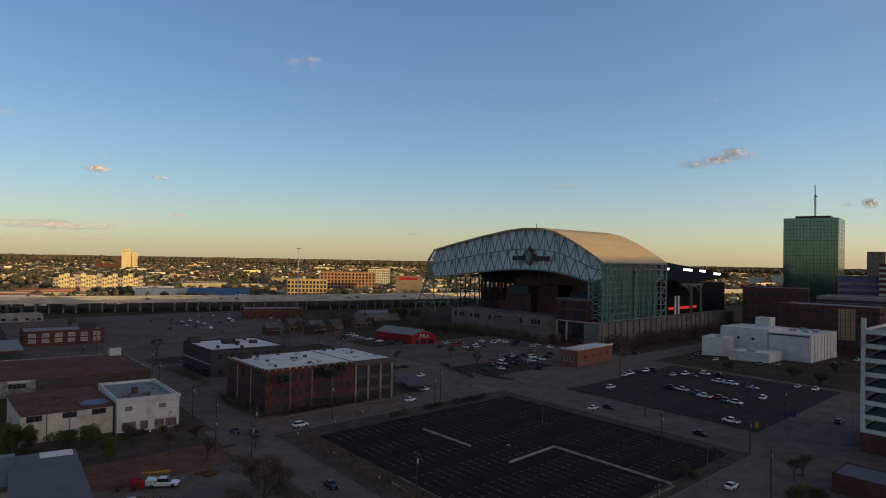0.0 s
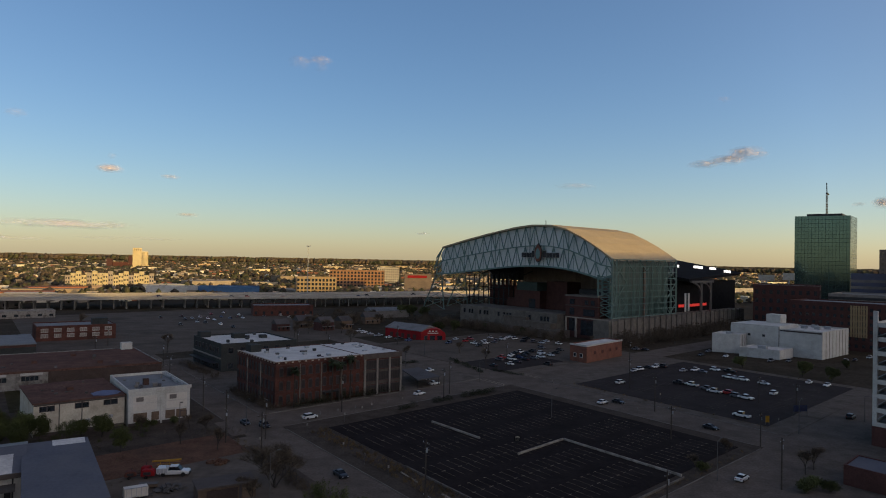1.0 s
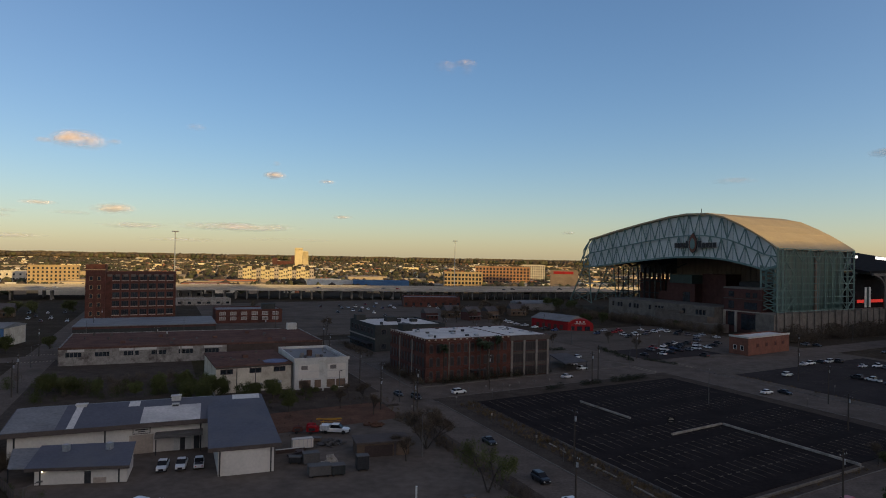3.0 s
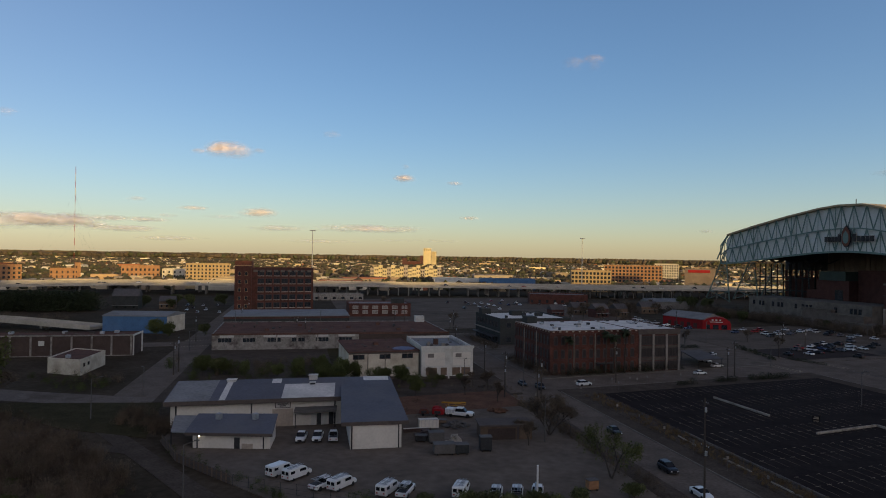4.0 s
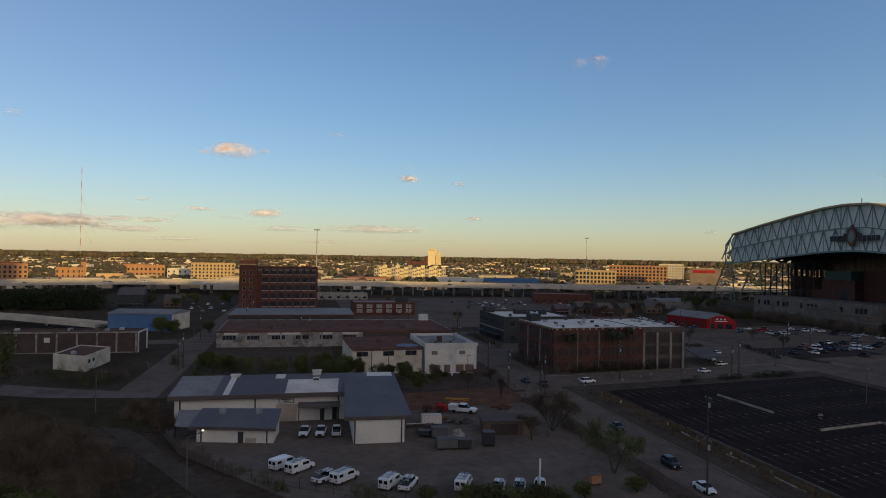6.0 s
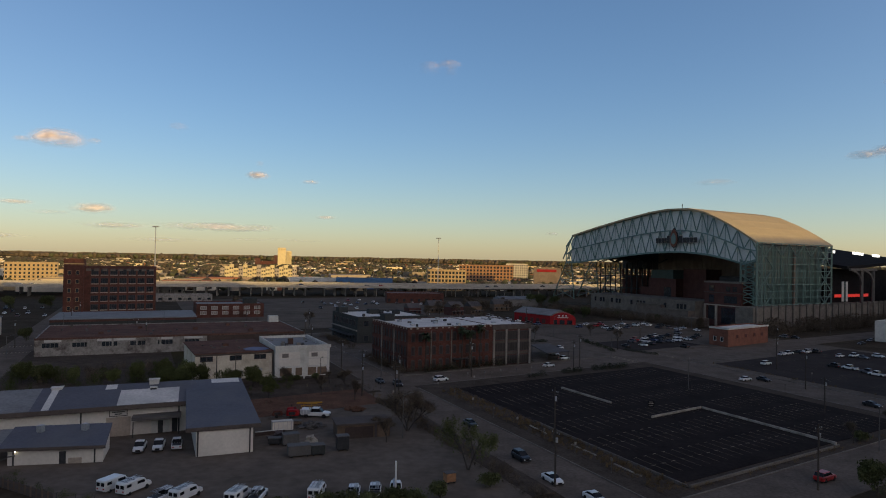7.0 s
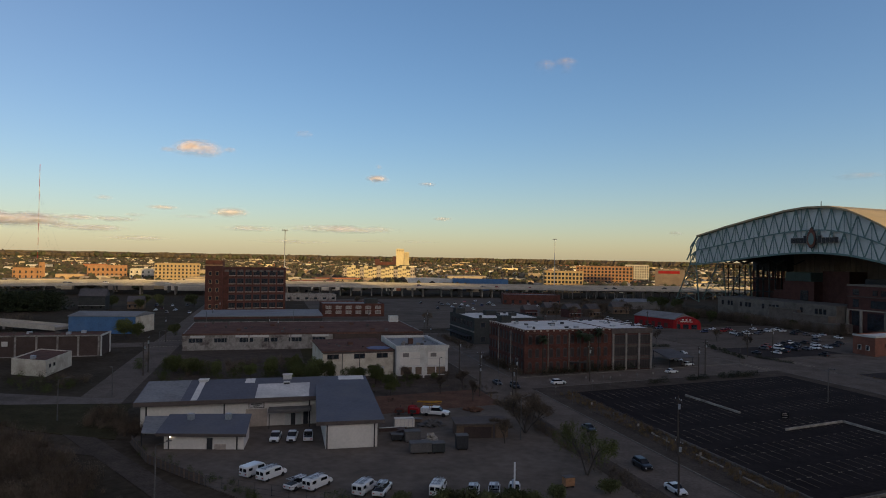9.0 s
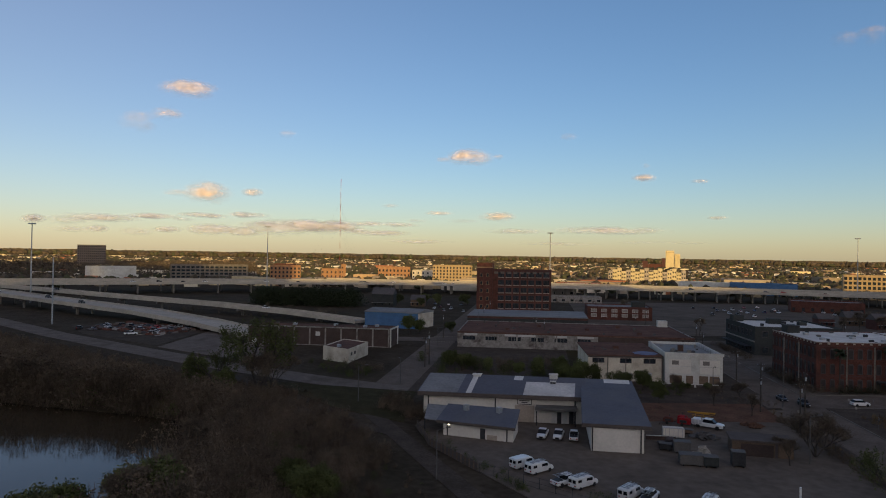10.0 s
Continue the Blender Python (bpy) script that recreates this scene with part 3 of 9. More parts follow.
slab("wall_coping", strip(Vector((-66.0, 128.4)), Vector((-61.2, 132.4)), 0.22), 0.903, 1.0, M["white"], "white coping on the low brick wall", "wall")

# ---- stadium ----
SP, SU, SV = Vector((100.0, 418.0)), ang(129.0), ang(45.0)


def S(s, d, z):
    p = SU * s + SV * d
    return Vector((p.x, p.y, z))


def curve_z(pts, s):
    for (s0, z0), (s1, z1) in zip(pts, pts[1:]):
        if s0 <= s <= s1:
            k = (s - s0) / (s1 - s0)
            return z0 + (z1 - z0) * k
    return pts[-1][1] if s > pts[-1][0] else pts[0][1]


TOP = [(0, 51), (8, 56), (16, 60.5), (25, 65), (38, 70.5), (52, 73.5), (69, 74), (85, 72.8), (112, 69), (140, 64.4), (171, 58.6), (179, 50)]
BOT = [(0, 41), (8, 38), (22, 41.5), (38, 44.2), (52, 45.3), (65, 45.6), (85, 45), (110, 42.8), (140, 39.8), (165, 37.2), (179, 36.8)]


def stadium():
    st = thing("stadium", (SP.x, SP.y, 0), "large ballpark with an arched retractable roof and pale teal steel trusses", "stadium")
    depth = 84.0
    ss = [0, 8, 16, 25, 38, 52, 69, 85, 98, 112, 126, 140, 156, 171]
    bm = bmesh.new()
    cols = []
    for s in ss:
        z = curve_z(TOP, s)
        cols.append([bm.verts.new(S(s, d, zz)) for d, zz in ((-1.0, z + 0.6), (depth + 1, z + 0.6), (depth + 1, z - 0.6), (-1.0, z - 0.6))])
    for c, e in zip(cols, cols[1:]):
        for k in range(4):
            bm.faces.new((c[k], c[(k + 1) % 4], e[(k + 1) % 4], e[k]))
    bm.faces.new(cols[0])
    bm.faces.new(cols[-1][::-1])
    part("roof", bm, M["stadium_roof"], st, "sunlit cream roof membrane")
    for i, s in enumerate(ss[1:-1]):
        z = curve_z(TOP, s) + 0.75
        bar("roof_seam", S(s, -1, z - 0.17), S(s, depth + 1, z - 0.17), 0.12, 0.12, M["stadium_roof"], st)
    # cladding behind the front truss and at the far end
    for d in (1.6, depth - 1):
        bm = bmesh.new()
        n = 48
        lo = [bm.verts.new(S(2 + 172 * i / n, d, curve_z(BOT, 2 + 172 * i / n) + 0.3)) for i in range(n + 1)]
        hi = [bm.verts.new(S(2 + 172 * i / n, d, curve_z(TOP, 2 + 172 * i / n) - 0.8)) for i in range(n + 1)]
        lo2 = [bm.verts.new(v.co + Vector((*(SV * 0.4), 0))) for v in lo]
        hi2 = [bm.verts.new(v.co + Vector((*(SV * 0.4), 0))) for v in hi]
        for i in range(n):
            bm.faces.new((lo[i], lo[i + 1], hi[i + 1], hi[i]))
            bm.faces.new((lo2[i], hi2[i], hi2[i + 1], lo2[i + 1]))
            bm.faces.new((lo[i], lo2[i], lo2[i + 1], lo[i + 1]))
            bm.faces.new((hi[i], hi[i + 1], hi2[i + 1], hi2[i]))
        part("truss_cladding", bm, M["truss_panel"], st, "pale grey ribbed cladding")
    # front truss: three chords, uprights and diagonals
    def mid(s):
        return curve_z(TOP, s) * 0.5 + curve_z(BOT, s) * 0.5
    n = 20
    xs = [179.0 * i / n for i in range(n + 1)]
    steel = M["teal_steel"]
    for i in range(n):
        s0, s1 = xs[i], xs[i + 1]
        for fn, w in ((lambda s: curve_z(TOP, s), 1.1), (mid, 0.7), (lambda s: curve_z(BOT, s), 1.1)):
            bar("chord", S(s0, 0, fn(s0)), S(s1, 0, fn(s1)), 0.7, w, steel, st)
        t0, m0, b0 = curve_z(TOP, s0), mid(s0), curve_z(BOT, s0)
        sm = (s0 + s1) / 2
        for za, zb in ((mid, lambda s: curve_z(TOP, s)), (lambda s: curve_z(BOT, s), mid)):
            bar("brace", S(s0, 0, za(s0)), S(sm, 0, zb(sm)), 0.5, 0.5, steel, st)
            bar("brace", S(sm, 0, zb(sm)), S(s1, 0, za(s1)), 0.5, 0.5, steel, st)
            bar("brace", S(sm, 0, za(sm)), S(sm, 0, zb(sm)), 0.35, 0.35, steel, st)
            if i % 4 == 0:
                bar("brace", S(s0, 0, za(s0)), S(s0, 0, zb(s0)), 0.5, 0.5, steel, st)
    # sign on the truss: plain shapes
    for s0, s1, tall in ((43.5, 58.5, 4), (66.5, 79.0, 0)):
        bm, bb = bmesh.new(), bmesh.new()
        for i in range(5):
            a, b = s0 + (s1 - s0) * i / 5, s0 + (s1 - s0) * (i + 0.78) / 5
            zt = 56.2 if i == tall else 54.8
            prism(bm, [S(a, -1.5, 0), S(b, -1.5, 0), S(b, -1.0, 0), S(a, -1.0, 0)], 51.6, zt)
            prism(bb, [S(a - 0.25, -0.98, 0), S(b + 0.25, -0.98, 0), S(b + 0.25, -0.7, 0), S(a - 0.25, -0.7, 0)], 51.4, zt + 0.2)
        part("sign_bar", bm, M["dark_steel"], st, "dark sign bars on the truss")
        part("sign_edge", bb, M["white"], st, "pale edge of the sign bars")
    for r, d, m in ((5.8, -1.2, "dark_steel"), (5.1, -1.6, "brick_mid"), (3.3, -1.9, "teal_steel")):
        bm = bmesh.new()
        k = [S(62.5 - r * 0.62 * math.sin(i * math.pi / 6) * (0.62 if i in (1, 11) else 1.0), d, 53.6 + r * (1.4 if i < 3 or i > 9 else 0.95) * math.cos(i * math.pi / 6)) for i in range(12)]
        f = [bm.verts.new(q) for q in k]
        g = [bm.verts.new(q + Vector((*(SV * 0.25), 0))) for q in k]
        bm.faces.new(f)
        bm.faces.new(g[::-1])
        for i in range(12):
            bm.faces.new((f[i], f[(i + 1) % 12], g[(i + 1) % 12], g[i]))
        part("emblem", bm, M[m], st, "drop-shaped dark red emblem")
    # right side wall: lattice in front of green glass
    zb = 14.0
    bm = bmesh.new()
    c = [S(5.0, 4, 0), S(5.6, 4, 0), S(5.6, depth - 4, 0), S(5.0, depth - 4, 0)]
    prism(bm, c, zb, 50)
    part("glass_wall", bm, M["teal_glass"], st, "tall green-tinted glass wall")
    nd = 10
    for i in range(nd + 1):
        d = depth * i / nd
        bar("column", S(0, d, zb), S(0, d, 51), 0.9 if i in (0, nd) else 0.6, 0.6, M["teal_dark"], st)
        if i < nd:
            bar("column", S(1.2, d + depth / nd / 2, zb), S(1.2, d + depth / nd / 2, 50), 0.35, 0.35, M["teal_dark"], st)
        if i < nd and i % 1 == 0:
            d1 = depth * (i + 1) / nd
            for k in range(5):
                z0, z1 = zb + 37 * k / 5, zb + 37 * (k + 1) / 5
                if i in (0, 1, nd - 2, nd - 1) or k == 4:
                    if (i + k) % 2:
                        bar("brace", S(0, d, z0), S(0, d1, z1), 0.5, 0.5, M["teal_dark"], st)
                    else:
                        bar("brace", S(0, d1, z0), S(0, d, z1), 0.5, 0.5, M["teal_dark"], st)
    for k in range(10):
        z = zb + 37 * k / 9
        bar("girder", S(0, 0, z), S(0, depth, z), 0.5, 0.5, M["teal_dark"], st)
        bar("girder", S(5, 4, z), S(5, depth - 4, z), 0.3, 0.3, M["teal_dark"], st)
    for i in range(25):
        d = 4 + (depth - 8) * i / 24
        bar("mullion", S(4.8, d, zb), S(4.8, d, 50), 0.25, 0.25, M["teal_dark"], st)
    # front legs of the right end
    for s in (0, 11):
        for d in (0, 5):
            bar("leg", S(s, d, zb), S(s, d, 41 if s else 51), 1.0, 1.0, M["teal_dark"], st)
    for k in range(6):
        z0, z1 = zb + 26 * k / 6, zb + 26 * (k + 1) / 6
        bar("brace", S(0, 0, z0), S(11, 0, z1), 0.5, 0.5, M["teal_dark"], st)
        bar("brace", S(11, 0, z0), S(0, 0, z1), 0.5, 0.5, M["teal_dark"], st)
        bar("girder", S(0, 0, z1), S(11, 0, z1), 0.5, 0.5, M["teal_dark"], st)
    # open legs of the left end
    for d in (0, 28, 56, depth):
        bar("leg", S(168, d, 8), S(172, d, 38), 0.7, 0.7, M["teal_dark"], st)
        bar("leg", S(196, d, 8), S(178, d, 38), 0.7, 0.7, M["teal_dark"], st)
        for k in range(4):
            z0, z1 = 8 + 30 * k / 4, 8 + 30 * (k + 1) / 4
            a0, a1 = 168 + 4 * k / 4, 168 + 4 * (k + 1) / 4
            e0, e1 = 196 - 18 * k / 4, 196 - 18 * (k + 1) / 4
            bar("brace", S(a0, d, z0), S(e1, d, z1), 0.32, 0.32, M["teal_dark"], st)
            bar("brace", S(e0, d, z0), S(a1, d, z1), 0.32, 0.32, M["teal_dark"], st)
            bar("girder", S(a1, d, z1), S(e1, d, z1), 0.32, 0.32, M["teal_dark"], st)
    for zc in (16, 24, 37):
        bar("girder", S(170 + (zc - 8) * 0.13, 0, zc), S(170 + (zc - 8) * 0.13, depth, zc), 0.4, 0.4, M["teal_dark"], st)
    for k in range(9):
        s = 120 + 6 * k
        bar("column", S(s, 30, 0), S(s, 30, 37), 0.9, 0.9, M["dark_steel"], st)
        bar("column", S(s, 62, 0), S(s, 62, 40), 0.9, 0.9, M["dark_steel"], st)
    for zc in (18, 27):
        bar("girder", S(118, 30, zc), S(170, 30, zc), 0.7, 0.7, M["dark_steel"], st)
    # wind brace at the top left corner
    bar("brace", S(171, 0, 58.6), S(183, 0, 40), 0.7, 0.7, steel, st)
    bar("brace", S(171, 6, 58.6), S(183, 6, 40), 0.7, 0.7, steel, st)
    bar("brace", S(179, 0, 36.8), S(179, 0, 50), 0.6, 0.6, steel, st)
    # dark hall inside, cladding lightened to stand for light from the open sides
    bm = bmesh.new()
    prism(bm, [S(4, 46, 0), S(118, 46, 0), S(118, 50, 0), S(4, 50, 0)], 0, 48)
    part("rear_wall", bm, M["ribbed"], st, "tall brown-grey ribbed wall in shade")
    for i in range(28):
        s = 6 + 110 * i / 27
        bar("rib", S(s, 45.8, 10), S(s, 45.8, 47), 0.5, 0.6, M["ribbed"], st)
    for s0, s1, d0, z1, m in ((78, 104, 20, 27, "brick_dark"), (58, 78, 28, 34, "brick_dark"), (20, 44, 24, 30, "dark_steel"), (104, 118, 26, 20, "brick_dark")):
        bm = bmesh.new()
        prism(bm, [S(s0, d0, 0), S(s1, d0, 0), S(s1, d0 + 17, 0), S(s0, d0 + 17, 0)], 0, z1)
        part("inner_block", bm, M[m], st)
    # broad brick gate block with openings
    bm = bmesh.new()
    prism(bm, [S(9, -2, 0), S(36, -2, 0), S(36, 16, 0), S(9, 16, 0)], 0, 27)
    g = part("gate_block", bm, M["brick_dark"], st, "broad red brick gate block with pale bands")
    for z, hz, m in ((12.5, 0.7, "stone"), (20.2, 0.5, "fascia"), (26.4, 1.0, "old_stone")):
        bm = bmesh.new()
        prism(bm, [S(8.7, -2.35, 0), S(36.3, -2.35, 0), S(36.3, 16.3, 0), S(8.7, 16.3, 0)], z, z + hz)
        part("band", bm, M[m], g)
    for s0, s1, z, hh in ((28.0, 33.0, 4, 8.2), (28.5, 32.5, 21.4, 3.4), (28.5, 32.5, 14.4, 4.6), (11, 23, 2, 9.5), (12, 15, 21.4, 3.0), (17, 20, 21.4, 3.0), (12, 21, 14.4, 4.2)):
        bm = bmesh.new()
        prism(bm, [S(s0, -2.2, 0), S(s1, -2.2, 0), S(s1, -1.95, 0), S(s0, -1.95, 0)], z, z + hh)
        part("opening", bm, M["glass"], g)
    for s0 in (26.0, 34.6):
        bm = bmesh.new()
        prism(bm, [S(s0, -2.9, 0), S(s0 + 1.4, -2.9, 0), S(s0 + 1.4, -2.0, 0), S(s0, -2.0, 0)], 0, 12.5)
        part("pier", bm, M["stone"], g, "pale stone pier")
    # pale concourse wall with a row of windows
    bm = bmesh.new()
    prism(bm, [S(37, -10, 0), S(136, -10, 0), S(136, 18, 0), S(37, 18, 0)], 0, 14.4)
    w = part("concourse_wall", bm, M["old_stone"], st, "long weathered stone wall with small dark windows")
    for s0, s1, d0, z1 in ((37, 62, -17, 8.5), (62, 84, -14, 10.5), (26, 46, -24, 5.0)):
        bm = bmesh.new()
        prism(bm, [S(s0, d0, 0), S(s1, d0, 0), S(s1, -10.2, 0), S(s0, -10.2, 0)], 0, z1)
        t = part("terrace_wall", bm, M["trail"], st, "stepped stone terrace wall")
        bm = bmesh.new()
        prism(bm, [S(s0 - 0.2, d0 - 0.3, 0), S(s1 + 0.2, d0 - 0.3, 0), S(s1 + 0.2, d0 + 0.5, 0), S(s0 - 0.2, d0 + 0.5, 0)], z1 + 0.004, z1 + 0.5)
        part("coping", bm, M["old_stone"], t)
    # low wall with a row of openings along the outfield
    bm = bmesh.new()
    prism(bm, [S(118, 64, 0), S(176, 64, 0), S(176, 66, 0), S(118, 66, 0)], 0, 27.5)
    part("outfield_wall", bm, M["brick_dark"], st, "dark outfield wall in shade")
    bm = bmesh.new()
    prism(bm, [S(118, 64, 0), S(176, 64, 0), S(176, 66, 0), S(118, 66, 0)], 32.5, 50)
    part("outfield_beam", bm, M["dark_steel"], st, "dark beam above the row of openings")
    for k in range(12):
        bm = bmesh.new()
        s = 118 + 5.2 * k
        prism(bm, [S(s, 64.2, 0), S(s + 1.5, 64.2, 0), S(s + 1.5, 65.8, 0), S(s, 65.8, 0)], 27.5, 32.5)
        part("pier", bm, M["brick_dark"], st)
    # panel added to keep bright sky out of the roof end, and hanging girders
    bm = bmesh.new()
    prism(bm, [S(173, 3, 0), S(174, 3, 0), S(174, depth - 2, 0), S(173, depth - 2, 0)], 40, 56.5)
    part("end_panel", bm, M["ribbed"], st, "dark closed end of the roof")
    for d in (18, 36, 54):
        for i in range(9):
            s0, s1 = 100 + 8 * i, 108 + 8 * i
            bar("roof_girder", S(s0, d, 41 - 3 * (i % 2)), S(s1, d, 38 + 3 * (i % 2)), 0.7, 0.7, M["dark_steel"], st)
    # green cabin on top of the brick block
    bm = bmesh.new()
    prism(bm, [S(80, 19, 0), S(101, 19, 0), S(101, 33, 0), S(80, 33, 0)], 27.01, 33)
    part("cabin", bm, M["stadium_green"], st, "dark green metal cabin")
    bm = bmesh.new()
    prism(bm, [S(82.5 + 3.2 - 3.2 * math.cos(k * math.pi / 6), 19.85 if k < 9 else 19.85, 0) for k in (0, 6)] + [S(88.9, 20.0, 0), S(82.5, 20.0, 0)], 12, 21)
    part("arch_opening", bm, M["glass"], st, "tall dark opening")
    # painted sign boards and the lit red band before the far stand
    for k in range(3):
        bm = bmesh.new()
        prism(bm, [S(-3, depth + 8 + 2.6 * k, 0), S(-2.6, depth + 8 + 2.6 * k, 0), S(-2.6, depth + 10.2 + 2.6 * k, 0), S(-3, depth + 10.2 + 2.6 * k, 0)], 15, 28)
        part("sign_panel", bm, M["white"] if k != 1 else M["stadium_green"], st, "tall pale sign panel" if k != 1 else "tall green sign panel")
    red = bpy.data.materials.new("red_light_band")
    red.use_nodes = True
    red.node_tree.nodes["Principled BSDF"].inputs["Base Color"].default_value = (0.3, 0.01, 0.01, 1)
    red.node_tree.nodes["Principled BSDF"].inputs["Emission Color"].default_value = (1, 0.06, 0.04, 1)
    red.node_tree.nodes["Principled BSDF"].inputs["Emission Strength"].default_value = 0.4
    bm = bmesh.new()
    prism(bm, [S(6, depth + 16, 0), S(6.4, depth + 16, 0), S(6.4, depth + 62, 0), S(6, depth + 62, 0)], 17.0, 19.0)
    part("light_band", bm, red, st, "lit red display band")
    bar("peak_mast", S(60, 4, 74), S(60, 4, 77.5), 0.4, 0.4, M["dark_steel"], st, "thin steel mast")
    for s in (44, 47, 50, 61, 80, 83, 86, 92, 104, 107, 112, 121, 124, 130):
        bm = bmesh.new()
        prism(bm, [S(s, -10.12, 0), S(s + 2.0, -10.12, 0), S(s + 2.0, -9.9, 0), S(s, -9.9, 0)], 9.0, 12.0)
        part("window", bm, M["glass"], w)
    # retaining arcade under the side lattice
    bm = bmesh.new()
    prism(bm, [S(-6, -12, 0), S(6, -12, 0), S(6, 190, 0), S(-6, 190, 0)], 0, 13.5)
    r = part("arcade", bm, M["old_stone"], st, "long grey-brown stone arcade wall with pilasters")
    for i in range(26):
        d = -10 + 7.6 * i
        bm = bmesh.new()
        prism(bm, [S(-6.8, d, 0), S(-6, d, 0), S(-6, d + 1.4, 0), S(-6.8, d + 1.4, 0)], 0, 14.6)
        part("pilaster", bm, M["old_stone"], r)
    # the far seating stand with its roof beyond the right end
    bm = bmesh.new()
    prism(bm, [S(10, depth + 14, 0), S(90, depth + 14, 0), S(90, depth + 125, 0), S(10, depth + 125, 0)], 0, 36)
    part("stand", bm, M["black_steel"], st, "dark seating stand")
    bm = bmesh.new()
    v = [bm.verts.new(S(*q)) for q in ((0, depth + 20, 36), (0, depth + 112, 41), (70, depth + 112, 52), (70, depth + 20, 46), (0, depth + 20, 38), (0, depth + 112, 43), (70, depth + 112, 54), (70, depth + 20, 48))]
    for q in ((0, 1, 2, 3), (4, 7, 6, 5), (0, 4, 5, 1), (1, 5, 6, 2), (2, 6, 7, 3), (3, 7, 4, 0)):
        bm.faces.new([v[i] for i in q])
    part("stand_roof", bm, M["black_steel"], st, "dark stand roof")
    lamp_m = bpy.data.materials.new("floodlight_glow")
    lamp_m.use_nodes = True
    lamp_m.node_tree.nodes["Principled BSDF"].inputs["Emission Color"].default_value = (1, 0.95, 0.85, 1)
    lamp_m.node_tree.nodes["Principled BSDF"].inputs["Emission Strength"].default_value = 1.6
    for d, w, zz in ((26, 14, 46.2), (53, 11, 45.2), (79, 12, 43.0), (0.5, 2, 46.5)):
        for k in range(max(1, w // 2)):
            bm = bmesh.new()
            prism(bm, [S(-1.2, depth + d + 2 * k, 0), S(-0.4, depth + d + 2 * k, 0), S(-0.4, depth + d + 2 * k + 1.5, 0), S(-1.2, depth + d + 2 * k + 1.5, 0)], zz - 0.09 * k, zz - 0.09 * k + 1.7)
            part("floodlight", bm, lamp_m, st, "lit white floodlight")
        bar("light_gantry", S(-0.2, depth + d - 1, zz - 0.4), S(-0.2, depth + d + w + 1, zz - 0.4 - w * 0.05), 0.5, 0.5, M["black_steel"], st)
    # grey arch frame and sign before the stand
    for d in (depth + 36, depth + 52):
        bar("arch_leg", S(-2, d, 10), S(-2, d, 36), 1.6, 1.6, M["pole_paint"], st)
        for i in range(5):
            a0, a1 = math.pi / 2 * i / 5, math.pi / 2 * (i + 1) / 5
            bar("arch_rib", S(-2, d - 12 + 12 * math.cos(a0), 24 + 11 * math.sin(a0)), S(-2, d - 12 + 12 * math.cos(a1), 24 + 11 * math.sin(a1)), 1.0, 1.0, M["pole_paint"], st)
    bar("arch_beam", S(-2, depth + 20, 36), S(-2, depth + 56, 36), 1.6, 1.6, M["pole_paint"], st)
    return st


STADIUM = stadium()

# ---- buildings near the car park ----
brick = Block("brick_building", "three-storey red brick warehouse with arched windows and a white flat roof", "building", (-56.1, 215.1), 128.4, 33.2, 40.9, 33.6, 14.7, M["brick"], M["roof_white"], 0.22)
annex = Block("office_wing", "tan and red brick wing with pale pilasters and large windows", "building", (-30.69, 237.11), 128.4, 33.2, 40.9, 16.9, 14.7, M["brick_dark"], M["roof_white"], 0.22)
dark = Block("dark_building", "dark green-grey painted building with a white flat roof", "building", (-95.7, 279.0), 128.8, 35.6, 38.2, 33.9, 11.8, M["dark_paint"], M["roof_white"], 0.6)
white = Block("white_building", "white stucco building with boarded lower windows", "building", (-90.4, 187.9), 126.6, 29.0, 36.5, 16.8, 10.3, M["white"], M["roof_grey"], 0.8)
cream = Block("cream_warehouse", "low cream warehouse with a rusty flat roof", "building", (-108.9, 174.4), 128.7, 29.6, 41.4, 22.4, 8.7, M["cream"], M["roof_rust"], 0)
rust = Block("long_warehouse", "long low warehouse with peeling white walls and a rusty roof", "building", (-191.1, 203.8), 126.9, 49.9, 36.3, 97.1, 6.6, M["peeling"], M["roof_rust"], 0.3)
grey_shed = Block("grey_shed", "low shed with a pale grey metal roof", "building", (-245.3, 270.5), 125.7, 42.9, 38.6, 65.6, 5.5, M["brick_dark"], M["roof_grey"], 0)
red_low = Block("low_brick_building", "low red brick building with pale window panels", "building", (-224.3, 359.7), 126.0, 25.0, 36.2, 39.4, 8.3, M["brick"], M["roof_grey"], 0.6)
lodge = Block("brick_mill", "five-storey dark brick mill building with wide windows", "building", (-303.2, 361.4), 126.0, 22.0, 46.5, 42.1, 29.2, M["brick"], M["roof_dark"], 0.8)
mill_tower = Block("mill_tower", "square dark brick stair tower", "building", (-309.5, 351.5), 126.0, 18.0, 44.0, 11.0, 33.8, M["brick"], M["roof_dark"], 0.8)
small_box = Block("white_hut", "small white flat-roofed hut", "building", (-186.4, 142.0), 121.8, 21.6, 186.6, 13.1, 5.0, M["cream"], M["roof_rust"], 0.3)
pilaster_wh = Block("pilaster_warehouse", "low brown brick warehouse with white pilasters", "building", (-207.0, 179.7), 123.4, 13.0, 216.7, 62, 7.8, M["brown_brick"], M["roof_rust"], 0.4)
blue = Block("blue_building", "low blue metal building with a pale shallow roof", "building", (-249.6, 236.6), 110.4, 19.7, 208.0, 29.8, 8.0, M["blue_paint"], M["roof_grey"], 0)
orange = Block("orange_brick_building", "low orange brick building with a white roof edge", "building", (66.1, 325.6), 127.6, 10.8, 49.6, 37.2, 8.5, M["brick_mid"], M["roof_white"], 0.5)
wb_main = Block("white_plant", "large white windowless plant building", "building", (195.4, 354.7), 133.5, 48.5, 42.0, 38.8, 14.6, M["white"], M["roof_white"], 0.8)
